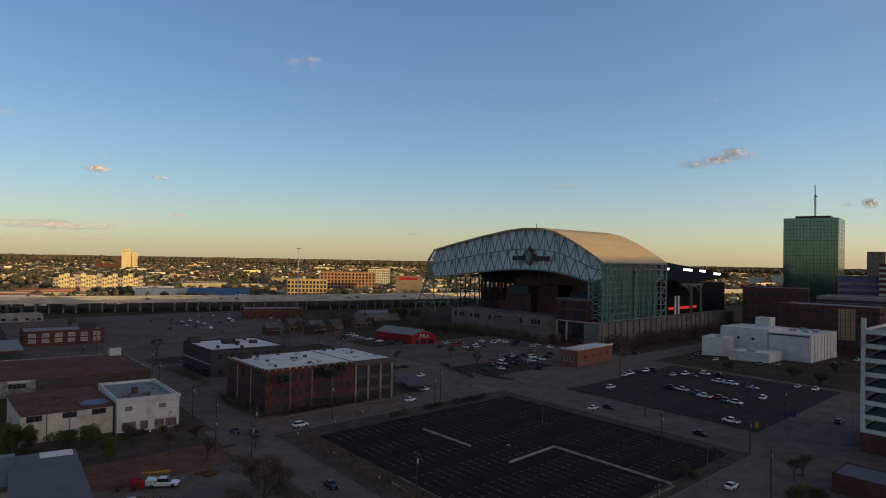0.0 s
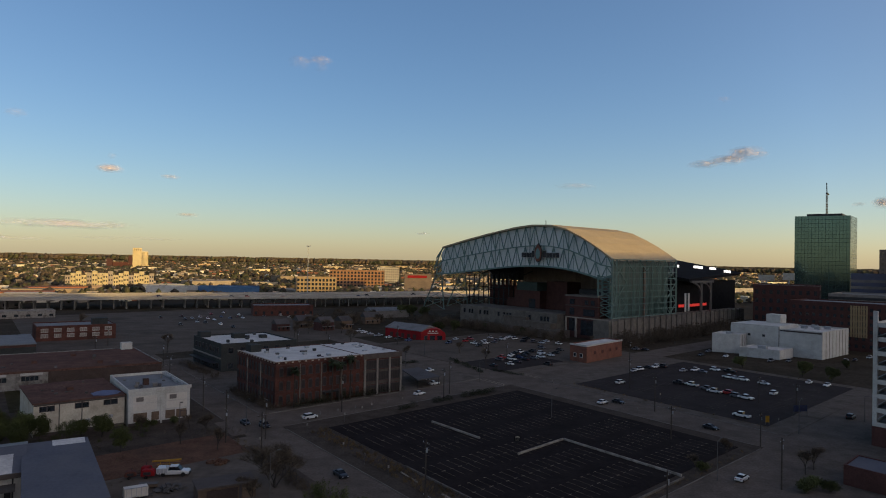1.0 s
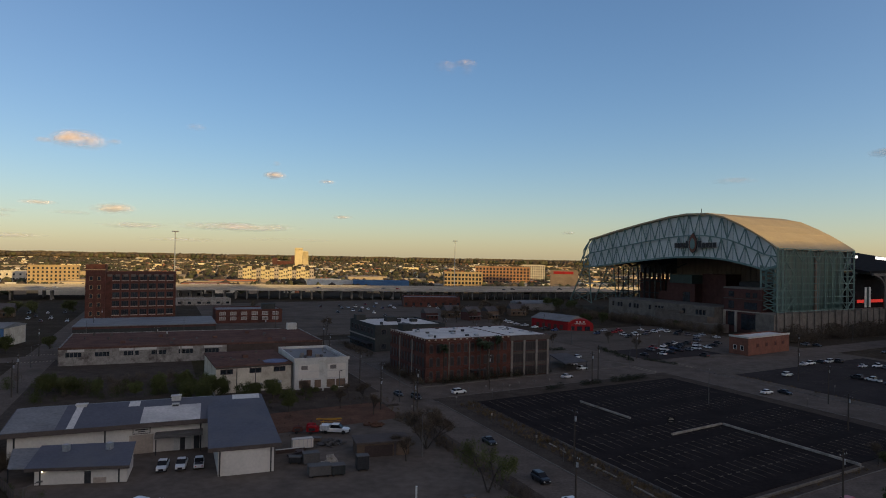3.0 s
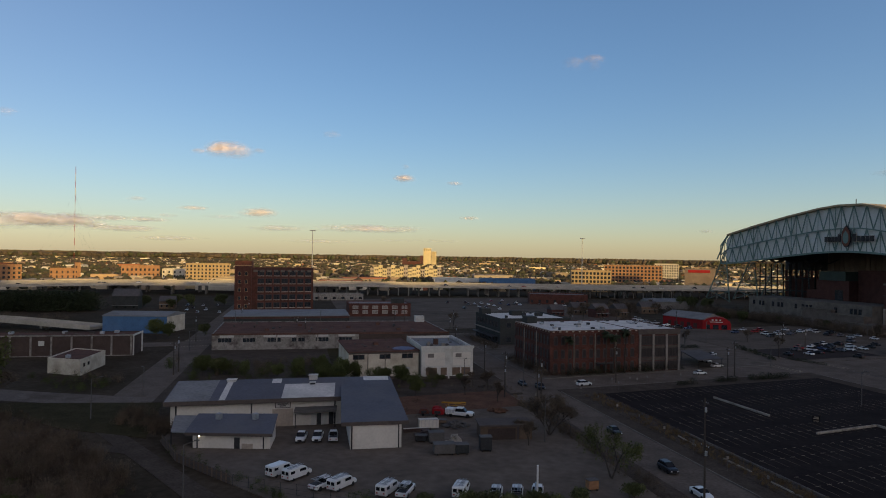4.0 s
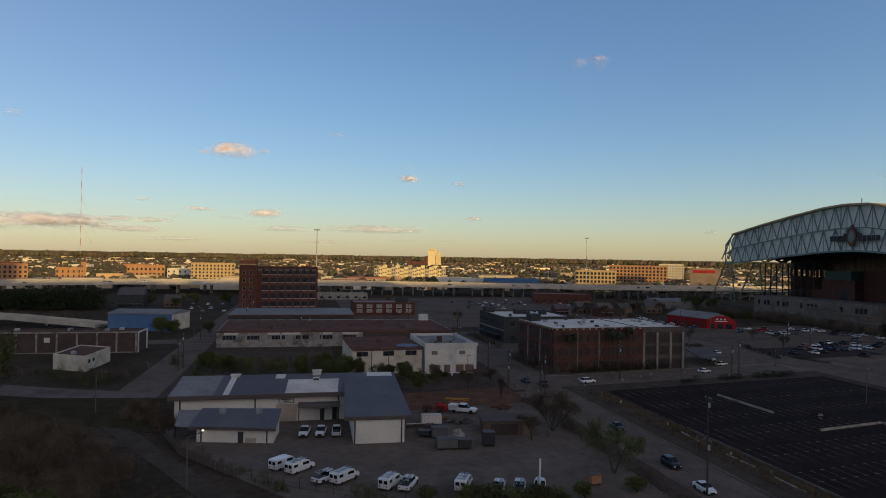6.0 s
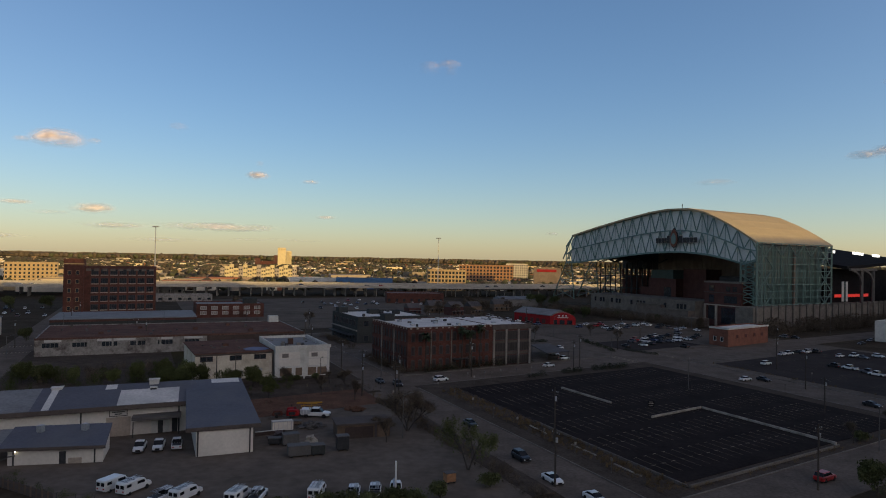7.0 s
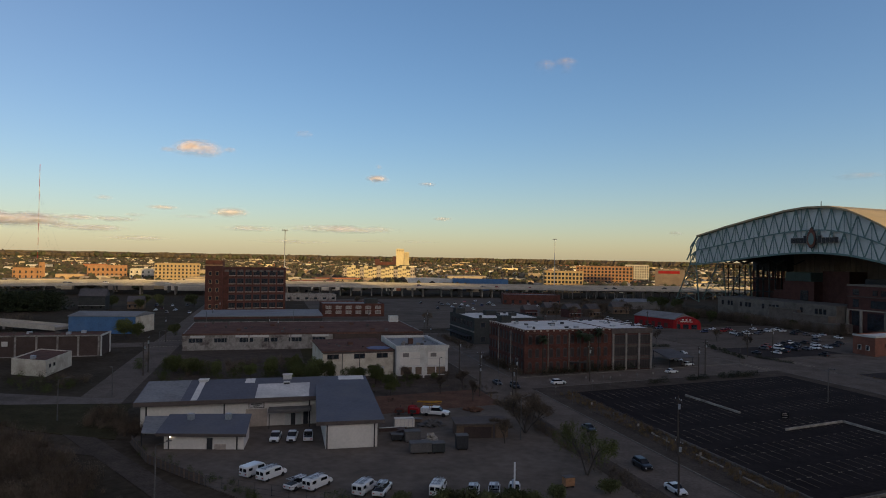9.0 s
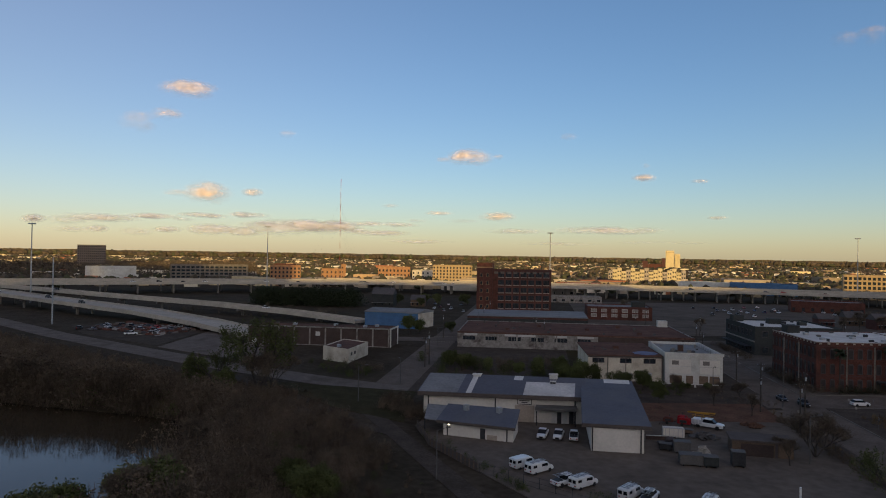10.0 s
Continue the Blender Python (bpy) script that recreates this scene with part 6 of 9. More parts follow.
def make_vehicle(kind, colour, label, category, extra=""):
    secs, gl, wx, r = KINDS[kind]
    e = thing({"sedan": "car", "suv": "suv", "pickup": "pickup_truck", "van": "van"}[kind], (0, 0, -50), label, category, "parked vehicles")
    bm = bmesh.new()
    loft(bm, [body_ring(*s) for s in secs])
    part("body", bm, PAINTS[colour], e)
    bm = bmesh.new()
    loft(bm, [body_ring(*s) for s in gl])
    part("greenhouse", bm, M["car_glass"], e, "dark glazing")
    top = gl[1:-1]
    if kind != "van":
        bm = bmesh.new()
        z = max(s[3] for s in gl)
        loft(bm, [body_ring(x, w - 0.02, z - 0.06, z + 0.04) for x, w in ((top[0][0] + 0.05, top[0][1]), (top[-1][0], top[-1][1]))])
        part("roof", bm, PAINTS[colour], e)
    else:
        for y in (-0.45, 0.45):
            bm = bmesh.new()
            box(bm, -2.9, -2.83, y - 0.32, y + 0.32, 1.2, 1.75)
            part("rear_window", bm, M["car_glass"], e)
            bm = bmesh.new()
            box(bm, -2.45, -1.55, y * 2.19 - 0.02, y * 2.19 + 0.02, 1.3, 1.75)
            part("rear_side_window", bm, M["car_glass"], e)
            bm = bmesh.new()
            box(bm, 0.55 if y > 0 else -0.3, 1.1, y * 2.19 - 0.02, y * 2.19 + 0.02, 1.3, 1.75)
            part("side_window", bm, M["car_glass"], e)
    wm = bpy.data.meshes.get("wheel_%.2f" % r)
    if wm is None:
        bm = bmesh.new()
        cyl(bm, 0, 0, -0.11, 0.11, r, seg=12)
        cyl(bm, 0, 0, -0.125, 0.125, r * 0.55, seg=8)
        wm = bpy.data.meshes.new("wheel_%.2f" % r)
        bm.to_mesh(wm)
        bm.free()
        wm.materials.append(M["tyre"])
    for x in wx:
        for y in (-0.86, 0.86):
            w = new("wheel", wm)
            w.parent = e
            w.matrix_basis = pose(x, y, r, 90, 0, 0)
    xr, xf = secs[0][0], secs[-1][0]
    for y in (-0.62, 0.62):
        bm = bmesh.new()
        box(bm, xr - 0.03, xr + 0.1, y - 0.13, y + 0.13, 0.72, 0.9)
        part("tail_light", bm, LIGHT_R, e)
        bm = bmesh.new()
        box(bm, xf - 0.12, xf + 0.02, y - 0.16, y + 0.16, secs[-1][3] - 0.2, secs[-1][3] - 0.06)
        part("headlight", bm, LIGHT_W, e)
    bm = bmesh.new()
    zt = secs[-1][3]
    box(bm, xf - 0.1, xf + 0.018, -0.42, 0.42, zt * 0.55, zt - 0.08)
    part("grille", bm, M["black_steel"], e)
    bm = bmesh.new()
    box(bm, xf - 0.1, xf + 0.05, -0.78, 0.78, zt * 0.32, zt * 0.5)
    part("bumper", bm, M["dark_steel"], e)
    if kind == "pickup":
        bm = bmesh.new()
        box(bm, -2.6, -0.95, -0.78, 0.78, 1.08, 1.13)
        part("bed", bm, M["dark_steel"], e, "dark open truck bed")
    if extra == "boom":
        bm = bmesh.new()
        box(bm, -2.95, -1.0, -0.98, 0.98, 0.62, 1.62)
        bmesh.ops.bevel(bm, geom=list(bm.edges), offset=0.04, segments=1, affect="EDGES")
        tools = part("service_body", bm, PAINTS["white"], e, "white tool body with side lockers")
        for x in (-2.85, -2.2, -1.55):
            for y in (-1.0, 0.985):
                bm = bmesh.new()
                box(bm, x, x + 0.55, y, y + 0.015, 0.75, 1.5)
                part("locker_door", bm, PAINTS["silver"], tools)
        for y in (-0.8, 0.8):
            bar("rack", (-2.9, y, 2.35), (1.0, y, 2.35), 0.08, 0.08, M["yellow_paint"], e, "yellow rack rail")
            for x in (-2.7, -1.1):
                bar("rack_post", (x, y, 1.6), (x, y, 2.35), 0.08, 0.08, M["yellow_paint"], e)
        bar("boom", (-4.0, 0.2, 2.55), (1.2, 0.2, 2.9), 0.26, 0.26, M["yellow_paint"], e, "folded yellow boom")
        bar("boom_arm", (-3.6, -0.15, 2.75), (0.2, -0.15, 2.75), 0.2, 0.2, M["yellow_paint"], e)
    if extra == "mast":
        bar("mast", (-1.6, 0, 1.0), (-1.6, 0, 5.6), 0.34, 0.3, PAINTS["white"], e, "upright pale mast")
        bar("boom", (-2.6, 0.3, 1.9), (0.6, 0.3, 2.1), 0.25, 0.25, M["grey_metal"], e, "folded grey boom")
    if extra == "ladder":
        z = 2.25 if kind == "van" else 1.95
        for y in (-0.6, -0.15, 0.4):
            bar("ladder_rail", (-2.6, y, z), (1.0, y, z), 0.07, 0.07, M["grey_metal"], e)
        for i in range(9):
            bar("rung", (-2.5 + 0.4 * i, -0.6, z), (-2.5 + 0.4 * i, -0.15, z), 0.05, 0.05, M["grey_metal"], e)
        for x in (-2.2, -0.8, 0.6):
            bar("rack", (x, -0.85, z - 0.1), (x, 0.85, z - 0.1), 0.06, 0.06, M["grey_metal"], e)
    return e


PROTO = {}


def vehicle(kind, colour, x, y, heading, z=0.16, extra=""):
    key = (kind, colour, extra)
    word = {"sedan": "sedan car", "suv": "sport utility car", "pickup": "pickup truck", "van": "cargo van"}[kind]
    m = pose(x, y, z, 0, 0, heading) @ Matrix.Scale(1.18 if extra == "boom" else 1.0, 4)
    if key not in PROTO:
        PROTO[key] = make_vehicle(kind, colour, "%s %s %s" % (colour, word, "with a yellow boom standing on dirt" if extra == "boom" else "with a tall pale mast parked in the yard" if extra == "mast" else "with a roof ladder rack parked in the yard" if extra else "standing on the asphalt"), "van" if kind == "van" else "truck" if kind == "pickup" else "car", extra)
        PROTO[key].matrix_basis = m
        return PROTO[key]
    return copy_thing(PROTO[key], m)


COL = ["white", "white", "white", "white", "silver", "grey", "black", "black", "black", "silver", "white", "grey", "black", "white", "blue", "red"]
KND = ["sedan", "sedan", "suv", "suv", "pickup"]


def park(points, heading, z=0.16, jitter=3.0, colours=COL):
    for x, y in points:
        vehicle(rnd.choice(KND), rnd.choice(colours), x, y, heading + rnd.uniform(-jitter, jitter) + rnd.choice((0, 180)), z)


park([(69, 272), (83, 303), (86, 306), (96, 315), (106, 306), (112, 308), (53, 233)], VA, colours=["white", "white", "silver"])
park([(122, 310), (120, 290), (122, 288), (124, 285), (97, 270), (101, 257), (108, 246), (129, 277), (94, 217)], UA, colours=["white", "white", "silver"])
park([(123, 256), (154, 276), (150, 282)], VA, colours=["white"])
park([(127, 306), (93, 274), (100, 262), (106, 249), (92, 313), (100, 317), (114, 304)], UA, colours=["black", "grey", "black"])
park([(105, 255)], UA, colours=["red"])
park([(134, 360), (144, 376), (146, 357), (172, 343), (205, 350), (211, 352), (225, 363), (163, 343)], VA)
park([(-9, 291), (16, 379), (21, 391), (28, 405), (35, 420), (40, 416), (45, 411), (50, 403), (-1, 389), (3, 407), (9, 399), (37, 355), (31, 343)], VA + 8)
park([(38, 344), (44, 360), (32, 321), (37, 330), (28, 315), (46, 316), (24, 327), (20, 309), (52, 347), (51, 376), (60, 368), (104, 378), (109, 376), (42, 335), (35, 337), (26, 335)], UA)
park([(-51, 426), (-45, 418), (-38, 410), (-31, 403), (-56, 434), (-25, 396), (-60, 441)], VA)
park([(-198, 497), (-196, 506), (-194, 516), (-185, 508), (-176, 497), (-180, 523), (-169, 511), (-168, 525), (-175, 476), (-161, 467), (-147, 451), (-161, 517), (-182, 479), (-186, 459)], UA, 0.06)
park([(-196, 545), (-191, 560), (-172, 541), (-150, 536), (-140, 548), (-128, 531), (-118, 545), (-210, 520), (-220, 505), (-156, 556), (-133, 561), (-108, 556)], UA, 0.06)
park([(-344, 350), (-357, 373), (-327, 344), (-350, 380), (-307, 335), (-366, 367), (-318, 327), (-338, 338)], UA, 0.02)
park([(-321, 138), (-329, 145), (-331, 134), (-329, 126), (-352, 127), (-356, 121), (-343, 109), (-351, 106), (-314, 116), (-321, 147), (-312, 150)], 20, 0.0, 60, ["grey", "black", "silver", "grey", "red", "white"])
park([(20, 398), (26, 396), (32, 412), (38, 425), (44, 404), (54, 398), (58, 407), (12, 410), (64, 396), (14, 388), (25, 420), (48, 420)], UA)
park([(40, 352), (48, 353), (30, 330), (46, 340), (56, 356), (34, 350)], UA + 6)
park([(-340, 117), (-347, 112), (-336, 124), (-323, 131), (-316, 128), (-309, 124), (-345, 128), (-338, 134), (-350, 119), (-327, 153)], 70, 0.0, 70, ["grey", "black", "grey", "silver", "black"])
# cars on the streets
for k, c, x, y, hd in (("sedan", "black", 59, 235, UA), ("sedan", "black", 78, 201, UA), ("sedan", "white", 67, 154, VA), ("suv", "black", 130, 219, VA), ("sedan", "white", -10.8, 241.8, VA), ("suv", "white", -42, 202.5, VA), ("suv", "black", -52.6, 191, UA), ("sedan", "black", -59, 194, UA), ("suv", "black", -10.4, 127, UA), ("sedan", "white", -4, 115.6, UA), ("sedan", "white", 3, 108, UA), ("suv", "blue", 9, 104, UA), ("sedan", "black", -24, 150, UA), ("sedan", "red", 42, 104, VA), ("suv", "red", 43, 129, VA), ("sedan", "white", -6, 262, VA), ("suv", "white", -10, 272, UA)):
    vehicle(k, c, x, y, hd, 0.03)
# service vans and trucks in the yard
for k, c, x, y, hd, ex in (("van", "white", -72.5, 93.8, 82, ""), ("van", "white", -68.8, 93.5, 82, "ladder"), ("pickup", "white", -61.9, 91.5, 80, "ladder"), ("van", "white", -59.1, 92.7, 82, "ladder"), ("van", "white", -51.0, 94.0, 92, "ladder"), ("pickup", "white", -48.2, 94.8, 100, "ladder"), ("van", "white", -40.0, 98.8, 100, "ladder"), ("pickup", "white", -34.3, 99.8, 105, "ladder"), ("pickup", "white", -31.3, 101.4, 105, "ladder"), ("pickup", "white", -28.4, 103.2, 105, "mast"), ("pickup", "white", -82.2, 113.3, -62, ""), ("pickup", "white", -79.4, 115.2, -62, ""), ("pickup", "white", -76.6, 116.8, 122, ""), ("pickup", "white", -60.6, 147.9, 8, "boom")):
    vehicle(k, c, x, y, hd, 0.12, ex)
# cars on the highway
for i in range(26):
    k = rnd.uniform(0.5, 8.5)
    a, b = HW[int(k)], HW[int(k) + 1]
    q = Vector(a).lerp(Vector(b), k - int(k))
    d = (Vector(b) - Vector(a)).normalized()
    q += Vector((-d.y, d.x)) * rnd.choice((-9, -5, 4, 8))
    vehicle(rnd.choice(KND), rnd.choice(COL), q.x, q.y, math.degrees(math.atan2(d.y, d.x)), 9.52)
for x, y, z in ((-640, 108, 8.02), (-560, 118, 7.6), (-480, 128, 7.2), (-430, 132, 6.7), (-560, 156, 7.4), (-352, 209, 5.1)):
    vehicle("suv", rnd.choice(COL), x, y, 10, z)


# ---- trees ----
def grow(bm, p, d, ln, r, depth, tips, rr, spread_a=0.6):
    q = p + d * ln
    tube(bm, p, q, r, r * 0.68, 5)
    if depth == 0:
        tips.append(q)
        return
    for i in range(rr.choice((2, 3, 3))):
        nd = (d + Vector((rr.uniform(-1, 1), rr.uniform(-1, 1), rr.uniform(-0.3, 0.7))) * spread_a).normalized()
        grow(bm, q, nd, ln * rr.uniform(0.62, 0.85), r * 0.62, depth - 1, tips, rr, spread_a)
    tips.append(q)


def leaves(bm, centres, per, rad, size, rr):
    for c in centres:
        for i in range(per):
            o = Vector([max(-1.5, min(1.5, rr.gauss(0, k))) for k in (1, 1, 0.7)]) * rad * 0.6
            a = Vector((rr.uniform(-1, 1), rr.uniform(-1, 1), rr.uniform(-1, 1))).normalized() * size * rr.uniform(0.6, 1.3)
            b = a.cross(Vector((rr.uniform(-1, 1), rr.uniform(-1, 1), rr.uniform(-1, 1)))).normalized() * size * rr.uniform(0.35, 0.8)
            p = c + o
            bm.faces.new([bm.verts.new(p - a), bm.verts.new(p + b), bm.verts.new(p + a), bm.verts.new(p - b)])


def make_tree(seed, h, style, label):
    rr = random.Random(seed)
    e = thing({"bare": "bare_tree", "leafy": "tree", "bush": "bush", "willow": "tree", "round": "tree", "spread": "bare_tree"}[style], (0, 0, -60), label, "bush" if style == "bush" else "tree", "trees")
    bm, tips = bmesh.new(), []
    if style == "bush":
        for i in range(6):
            grow(bm, Vector((0, 0, 0)), Vector((rr.uniform(-0.7, 0.7), rr.uniform(-0.7, 0.7), 1)).normalized(), h * 0.3, 0.05, 2, tips, rr, 0.7)
    elif style == "willow":
        for i in range(2):
            a = 3.0 * i + rr.uniform(-0.4, 0.4)
            grow(bm, Vector((0, 0, -0.3)), Vector((0.38 * math.cos(a), 0.38 * math.sin(a), 1)).normalized(), h * 0.4, h * 0.022, 3, tips, rr, 0.7)
    elif style == "round":
        grow(bm, Vector((0, 0, -0.3)), Vector((rr.uniform(-0.1, 0.1), rr.uniform(-0.1, 0.1), 1)), h * 0.26, h * 0.02, 3, tips, rr, 0.7)
    elif style == "spread":
        for i in range(4):
            a = 1.57 * i + rr.uniform(-0.4, 0.4)
            grow(bm, Vector((0, 0, -0.3)), Vector((0.6 * math.cos(a), 0.6 * math.sin(a), 1)).normalized(), h * 0.27, h * 0.018, 5, tips, rr, 0.6)
    elif style == "leafy":
        grow(bm, Vector((0, 0, -0.3)), Vector((rr.uniform(-0.1, 0.1), rr.uniform(-0.1, 0.1), 1)), h * 0.2, h * 0.022, 4, tips, rr, 0.85)
    else:
        grow(bm, Vector((0, 0, -0.3)), Vector((rr.uniform(-0.1, 0.1), rr.uniform(-0.1, 0.1), 1)), h * 0.2, h * 0.02, 5, tips, rr, 0.62)
    part("trunk", bm, M["bark"], e)
    bm = bmesh.new()
    if style in ("bare", "spread"):
        for c in tips:
            for i in range(6):
                a = Vector((rr.uniform(-1, 1), rr.uniform(-1, 1), rr.uniform(-0.3, 1))).normalized() * rr.uniform(0.7, 1.9)
                b = a.cross(Vector((rr.uniform(-1, 1), rr.uniform(-1, 1), 0.3))).normalized() * 0.03
                bm.faces.new([bm.verts.new(c - b), bm.verts.new(c + b), bm.verts.new(c + a)])
        part("crown", bm, M["brush"], e, "fine bare branches")
    else:
        if style == "willow":
            # wisps hanging from the outer twigs
            for c in [t for t in tips if t.z > h * 0.45]:
                for i in range(4):
                    p = c + Vector((rr.gauss(0, 0.35), rr.gauss(0, 0.35), rr.uniform(-0.2, 0.5)))
                    leaves(bm, [p - Vector((0, 0, 0.28 * k)) for k in range(rr.choice((3, 6, 10)))], 3, 0.3, 0.14, rr)
        elif style == "round":
            # lumps of foliage on an uneven crown
            for i in range(46):
                d = Vector((rr.gauss(0, 1), rr.gauss(0, 1), rr.gauss(0, 1))).normalized() * rr.uniform(0.45, 1.0)
                c = Vector((d.x * h * 0.36, d.y * h * 0.36, h * 0.62 + d.z * h * 0.34))
                leaves(bm, [c], 120, h * rr.uniform(0.09, 0.16), 0.17, rr)
        else:
            leaves(bm, tips, {"leafy": 62, "bush": 30}[style], {"leafy": h * 0.13, "bush": h * 0.24}[style], {"leafy": 0.26, "bush": 0.14}[style], rr)
        part("crown", bm, M["leaf_green" if style in ("round", "willow") else "leaf"], e)
    return e


TREES = {}


def plant(style, x, y, h, seed=0, z=None):
    key = (style, seed % 3)
    base = {"leafy": 9.0, "bare": 10.0, "bush": 2.5, "willow": 8.5, "round": 7.0, "spread": 9.0}[style]
    lab = {"leafy": "leafy green tree with an uneven crown", "bare": "leafless tree with many fine branches", "bush": "low untidy green bush beside the road", "willow": "sparse pale green tree with a forked trunk and drooping wisps", "round": "dense fresh green tree with a lumpy rounded crown", "spread": "wide leafless tree with several stems and spreading branches"}[style]
    if key not in TREES:
        TREES[key] = make_tree(31 + 7 * (seed % 3), base, style, lab)
        TREES[key].location = (x, y, 0)
        ob = TREES[key]
    else:
        ob = copy_thing(TREES[key], Matrix())
    k = h / base * {"leafy": 1.2, "bare": 1.3}.get(style, 1.0)
    zz = ground_height(x, y) if z is None else z
    ob.matrix_basis = pose(x, y, zz, 0, 0, rnd.uniform(0, 360)) @ Matrix.Diagonal((k * rnd.uniform(0.9, 1.15), k * rnd.uniform(0.9, 1.15), k, 1))
    return ob


def thicket(name, spots, material, label, category, twig=110, leaf=120, leaf_size=0.035, seed=3):
    """Many shrubs that nobody could count, as one mesh: spots of (x, y, z, height)."""
    rr = np.random.default_rng(seed)
    forms = []
    for f in range(5):
        quads = []
        for i in range(twig):
            a, lean = rr.uniform(0, 6.283), rr.uniform(0.05, 0.75)
            p = np.array([rr.normal(0, 0.12), rr.normal(0, 0.12), rr.uniform(0.0, 0.35)])
            d = np.array([math.cos(a) * lean, math.sin(a) * lean, 1.0]) * rr.uniform(0.3, 0.62)
            w = np.array([-math.sin(a), math.cos(a), 0.3]) * rr.uniform(0.003, 0.006)
            quads.append([p - w, p + w, p + d + w * 0.3, p + d - w * 0.3])
        for i in range(leaf):
            a, r, z = rr.uniform(0, 6.283), math.sqrt(rr.random()) * 0.6, rr.random()
            r *= math.sqrt(max(0.05, 1 - (z * 0.95) ** 2))
            p = np.array([math.cos(a) * r, math.sin(a) * r, 0.06 + z * 0.88])
            u, v = rr.normal(0, 1, 3), rr.normal(0, 1, 3)
            u, v = u / np.linalg.norm(u) * leaf_size * rr.uniform(0.7, 1.6), v / np.linalg.norm(v) * leaf_size * rr.uniform(0.5, 1.2)
            quads.append([p - u, p - v, p + u, p + v])
        forms.append(np.array(quads).reshape(-1, 3))
    out = []
    for x, y, z, h in spots:
        q = forms[rr.integers(5)]
        a = rr.uniform(0, 6.283)
        c, s, k = math.cos(a), math.sin(a), h * rr.uniform(0.85, 1.5)
        out.append(np.stack([x + (q[:, 0] * c - q[:, 1] * s) * k, y + (q[:, 0] * s + q[:, 1] * c) * k, z + q[:, 2] * h], 1))
    v = np.concatenate(out)
    n = len(v) // 4
    me = bpy.data.meshes.new(name)
    me.vertices.add(len(v))
    me.vertices.foreach_set("co", v.astype(np.float32).ravel())
    me.loops.add(n * 4)
    me.loops.foreach_set("vertex_index", np.arange(n * 4, dtype=np.int32))
    me.polygons.add(n)
    me.polygons.foreach_set("loop_start", np.arange(0, n * 4, 4, dtype=np.int32))
    me.update(calc_edges=True)
    me.materials.append(material)
    return tagged(new(name, me), label, category, "", "stuff")


def spots_in(poly, n, h0, h1, z=0.0):
    """Random places inside a four-cornered patch."""
    p = [Vector(q) for q in poly]
    res = []
    for i in range(n):
        u, v = rnd.random(), rnd.random()
        q = p[0].lerp(p[1], u).lerp(p[3].lerp(p[2], u), v)
        res.append((q.x, q.y, z, rnd.uniform(h0, h1)))
    return res


for st, x, y, h in (("willow", -19.1, 118.1, 8.5), ("spread", -36.6, 141.6, 9.5), ("bare", -38.3, 131.5, 5.5), ("bare", -42.5, 136, 5), ("bare", -69, 172, 6), ("leafy", 49, 123, 7.0), ("leafy", 139.6, 322, 7.5), ("leafy", 157, 301, 8.5), ("leafy", 164, 290, 7.5), ("leafy", 190, 323, 6), ("bare", -58, 168, 6), ("bare", -66, 182, 6), ("bare", -83, 180, 6), ("bare", -72.5, 187, 5), ("bare", 84, 159, 7), ("bare", 88, 163, 6), ("bare", 71, 172, 5), ("bare", 58, 158, 5), ("willow", -96, 168, 6)):
    plant(st, x, y, h, rnd.randrange(3), 0.1)
for x, y, h in ((-150, 163, 7), (-228, 239, 7),):
    plant("leafy", x, y, h, rnd.randrange(3), 0.1)
for x, y, h in ((-237, 219, 9.6), (-233, 222, 7.5), (-154, 160, 6.5), (-148, 164, 5.5), (-159, 166, 6), (-143, 167, 4.8), (-126, 172, 6.5), (-121, 177, 7.0), (-116, 172, 6.0), (-130, 167, 5.0), (-109, 170, 8.0), (-104.5, 170, 7.4), (-112, 165, 6.5), (-106, 164, 6.0)):
    plant("round", x, y, h, rnd.randrange(3), 0.1)
for x, y, h in ((-32, 560, 13), (-20, 556, 13), (-40, 560, 13), (48, 440, 7), (24, 470, 6), (-8, 450, 9), (2, 455, 10), (-363, 368, 11), (-347, 384, 12), (-372, 360, 11), (-396, 332, 12), (-410, 322, 11), (-385, 345, 11), (-355, 340, 9), (-336, 392, 11)):
    plant("leafy", x, y, h, rnd.randrange(3), 0.0)
for x, y, h in ((80, 149, 3.4), (77, 146, 3.0), (83, 147, 3.2), (60, 160, 2.6), (-86, 188, 2.8), (-79, 192.5, 2.4), (-84, 189.5, 2.0), (-93, 182, 2.6)):
    plant("bush", x, y, h, rnd.randrange(3), 0.1)
plant("round", -91.8, 176.6, 6.4, 1, 0.1)
plant("round", -80.4, 163.7, 6.4, 2, 0.1)
plant("round", -97.0, 176.0, 5.2, 0, 0.1)
for x, y, h in ((-37, 93, 3.2), (-33.5, 93.8, 3.6), (-30.5, 95.2, 3.2), (-27.5, 96.8, 3.6), (-24.5, 98.6, 3.2), (-43, 91, 2.6), (-21, 103, 3.0), (-14, 110, 2.8)):
    plant("bush", x, y, h, rnd.randrange(3), 0.1)
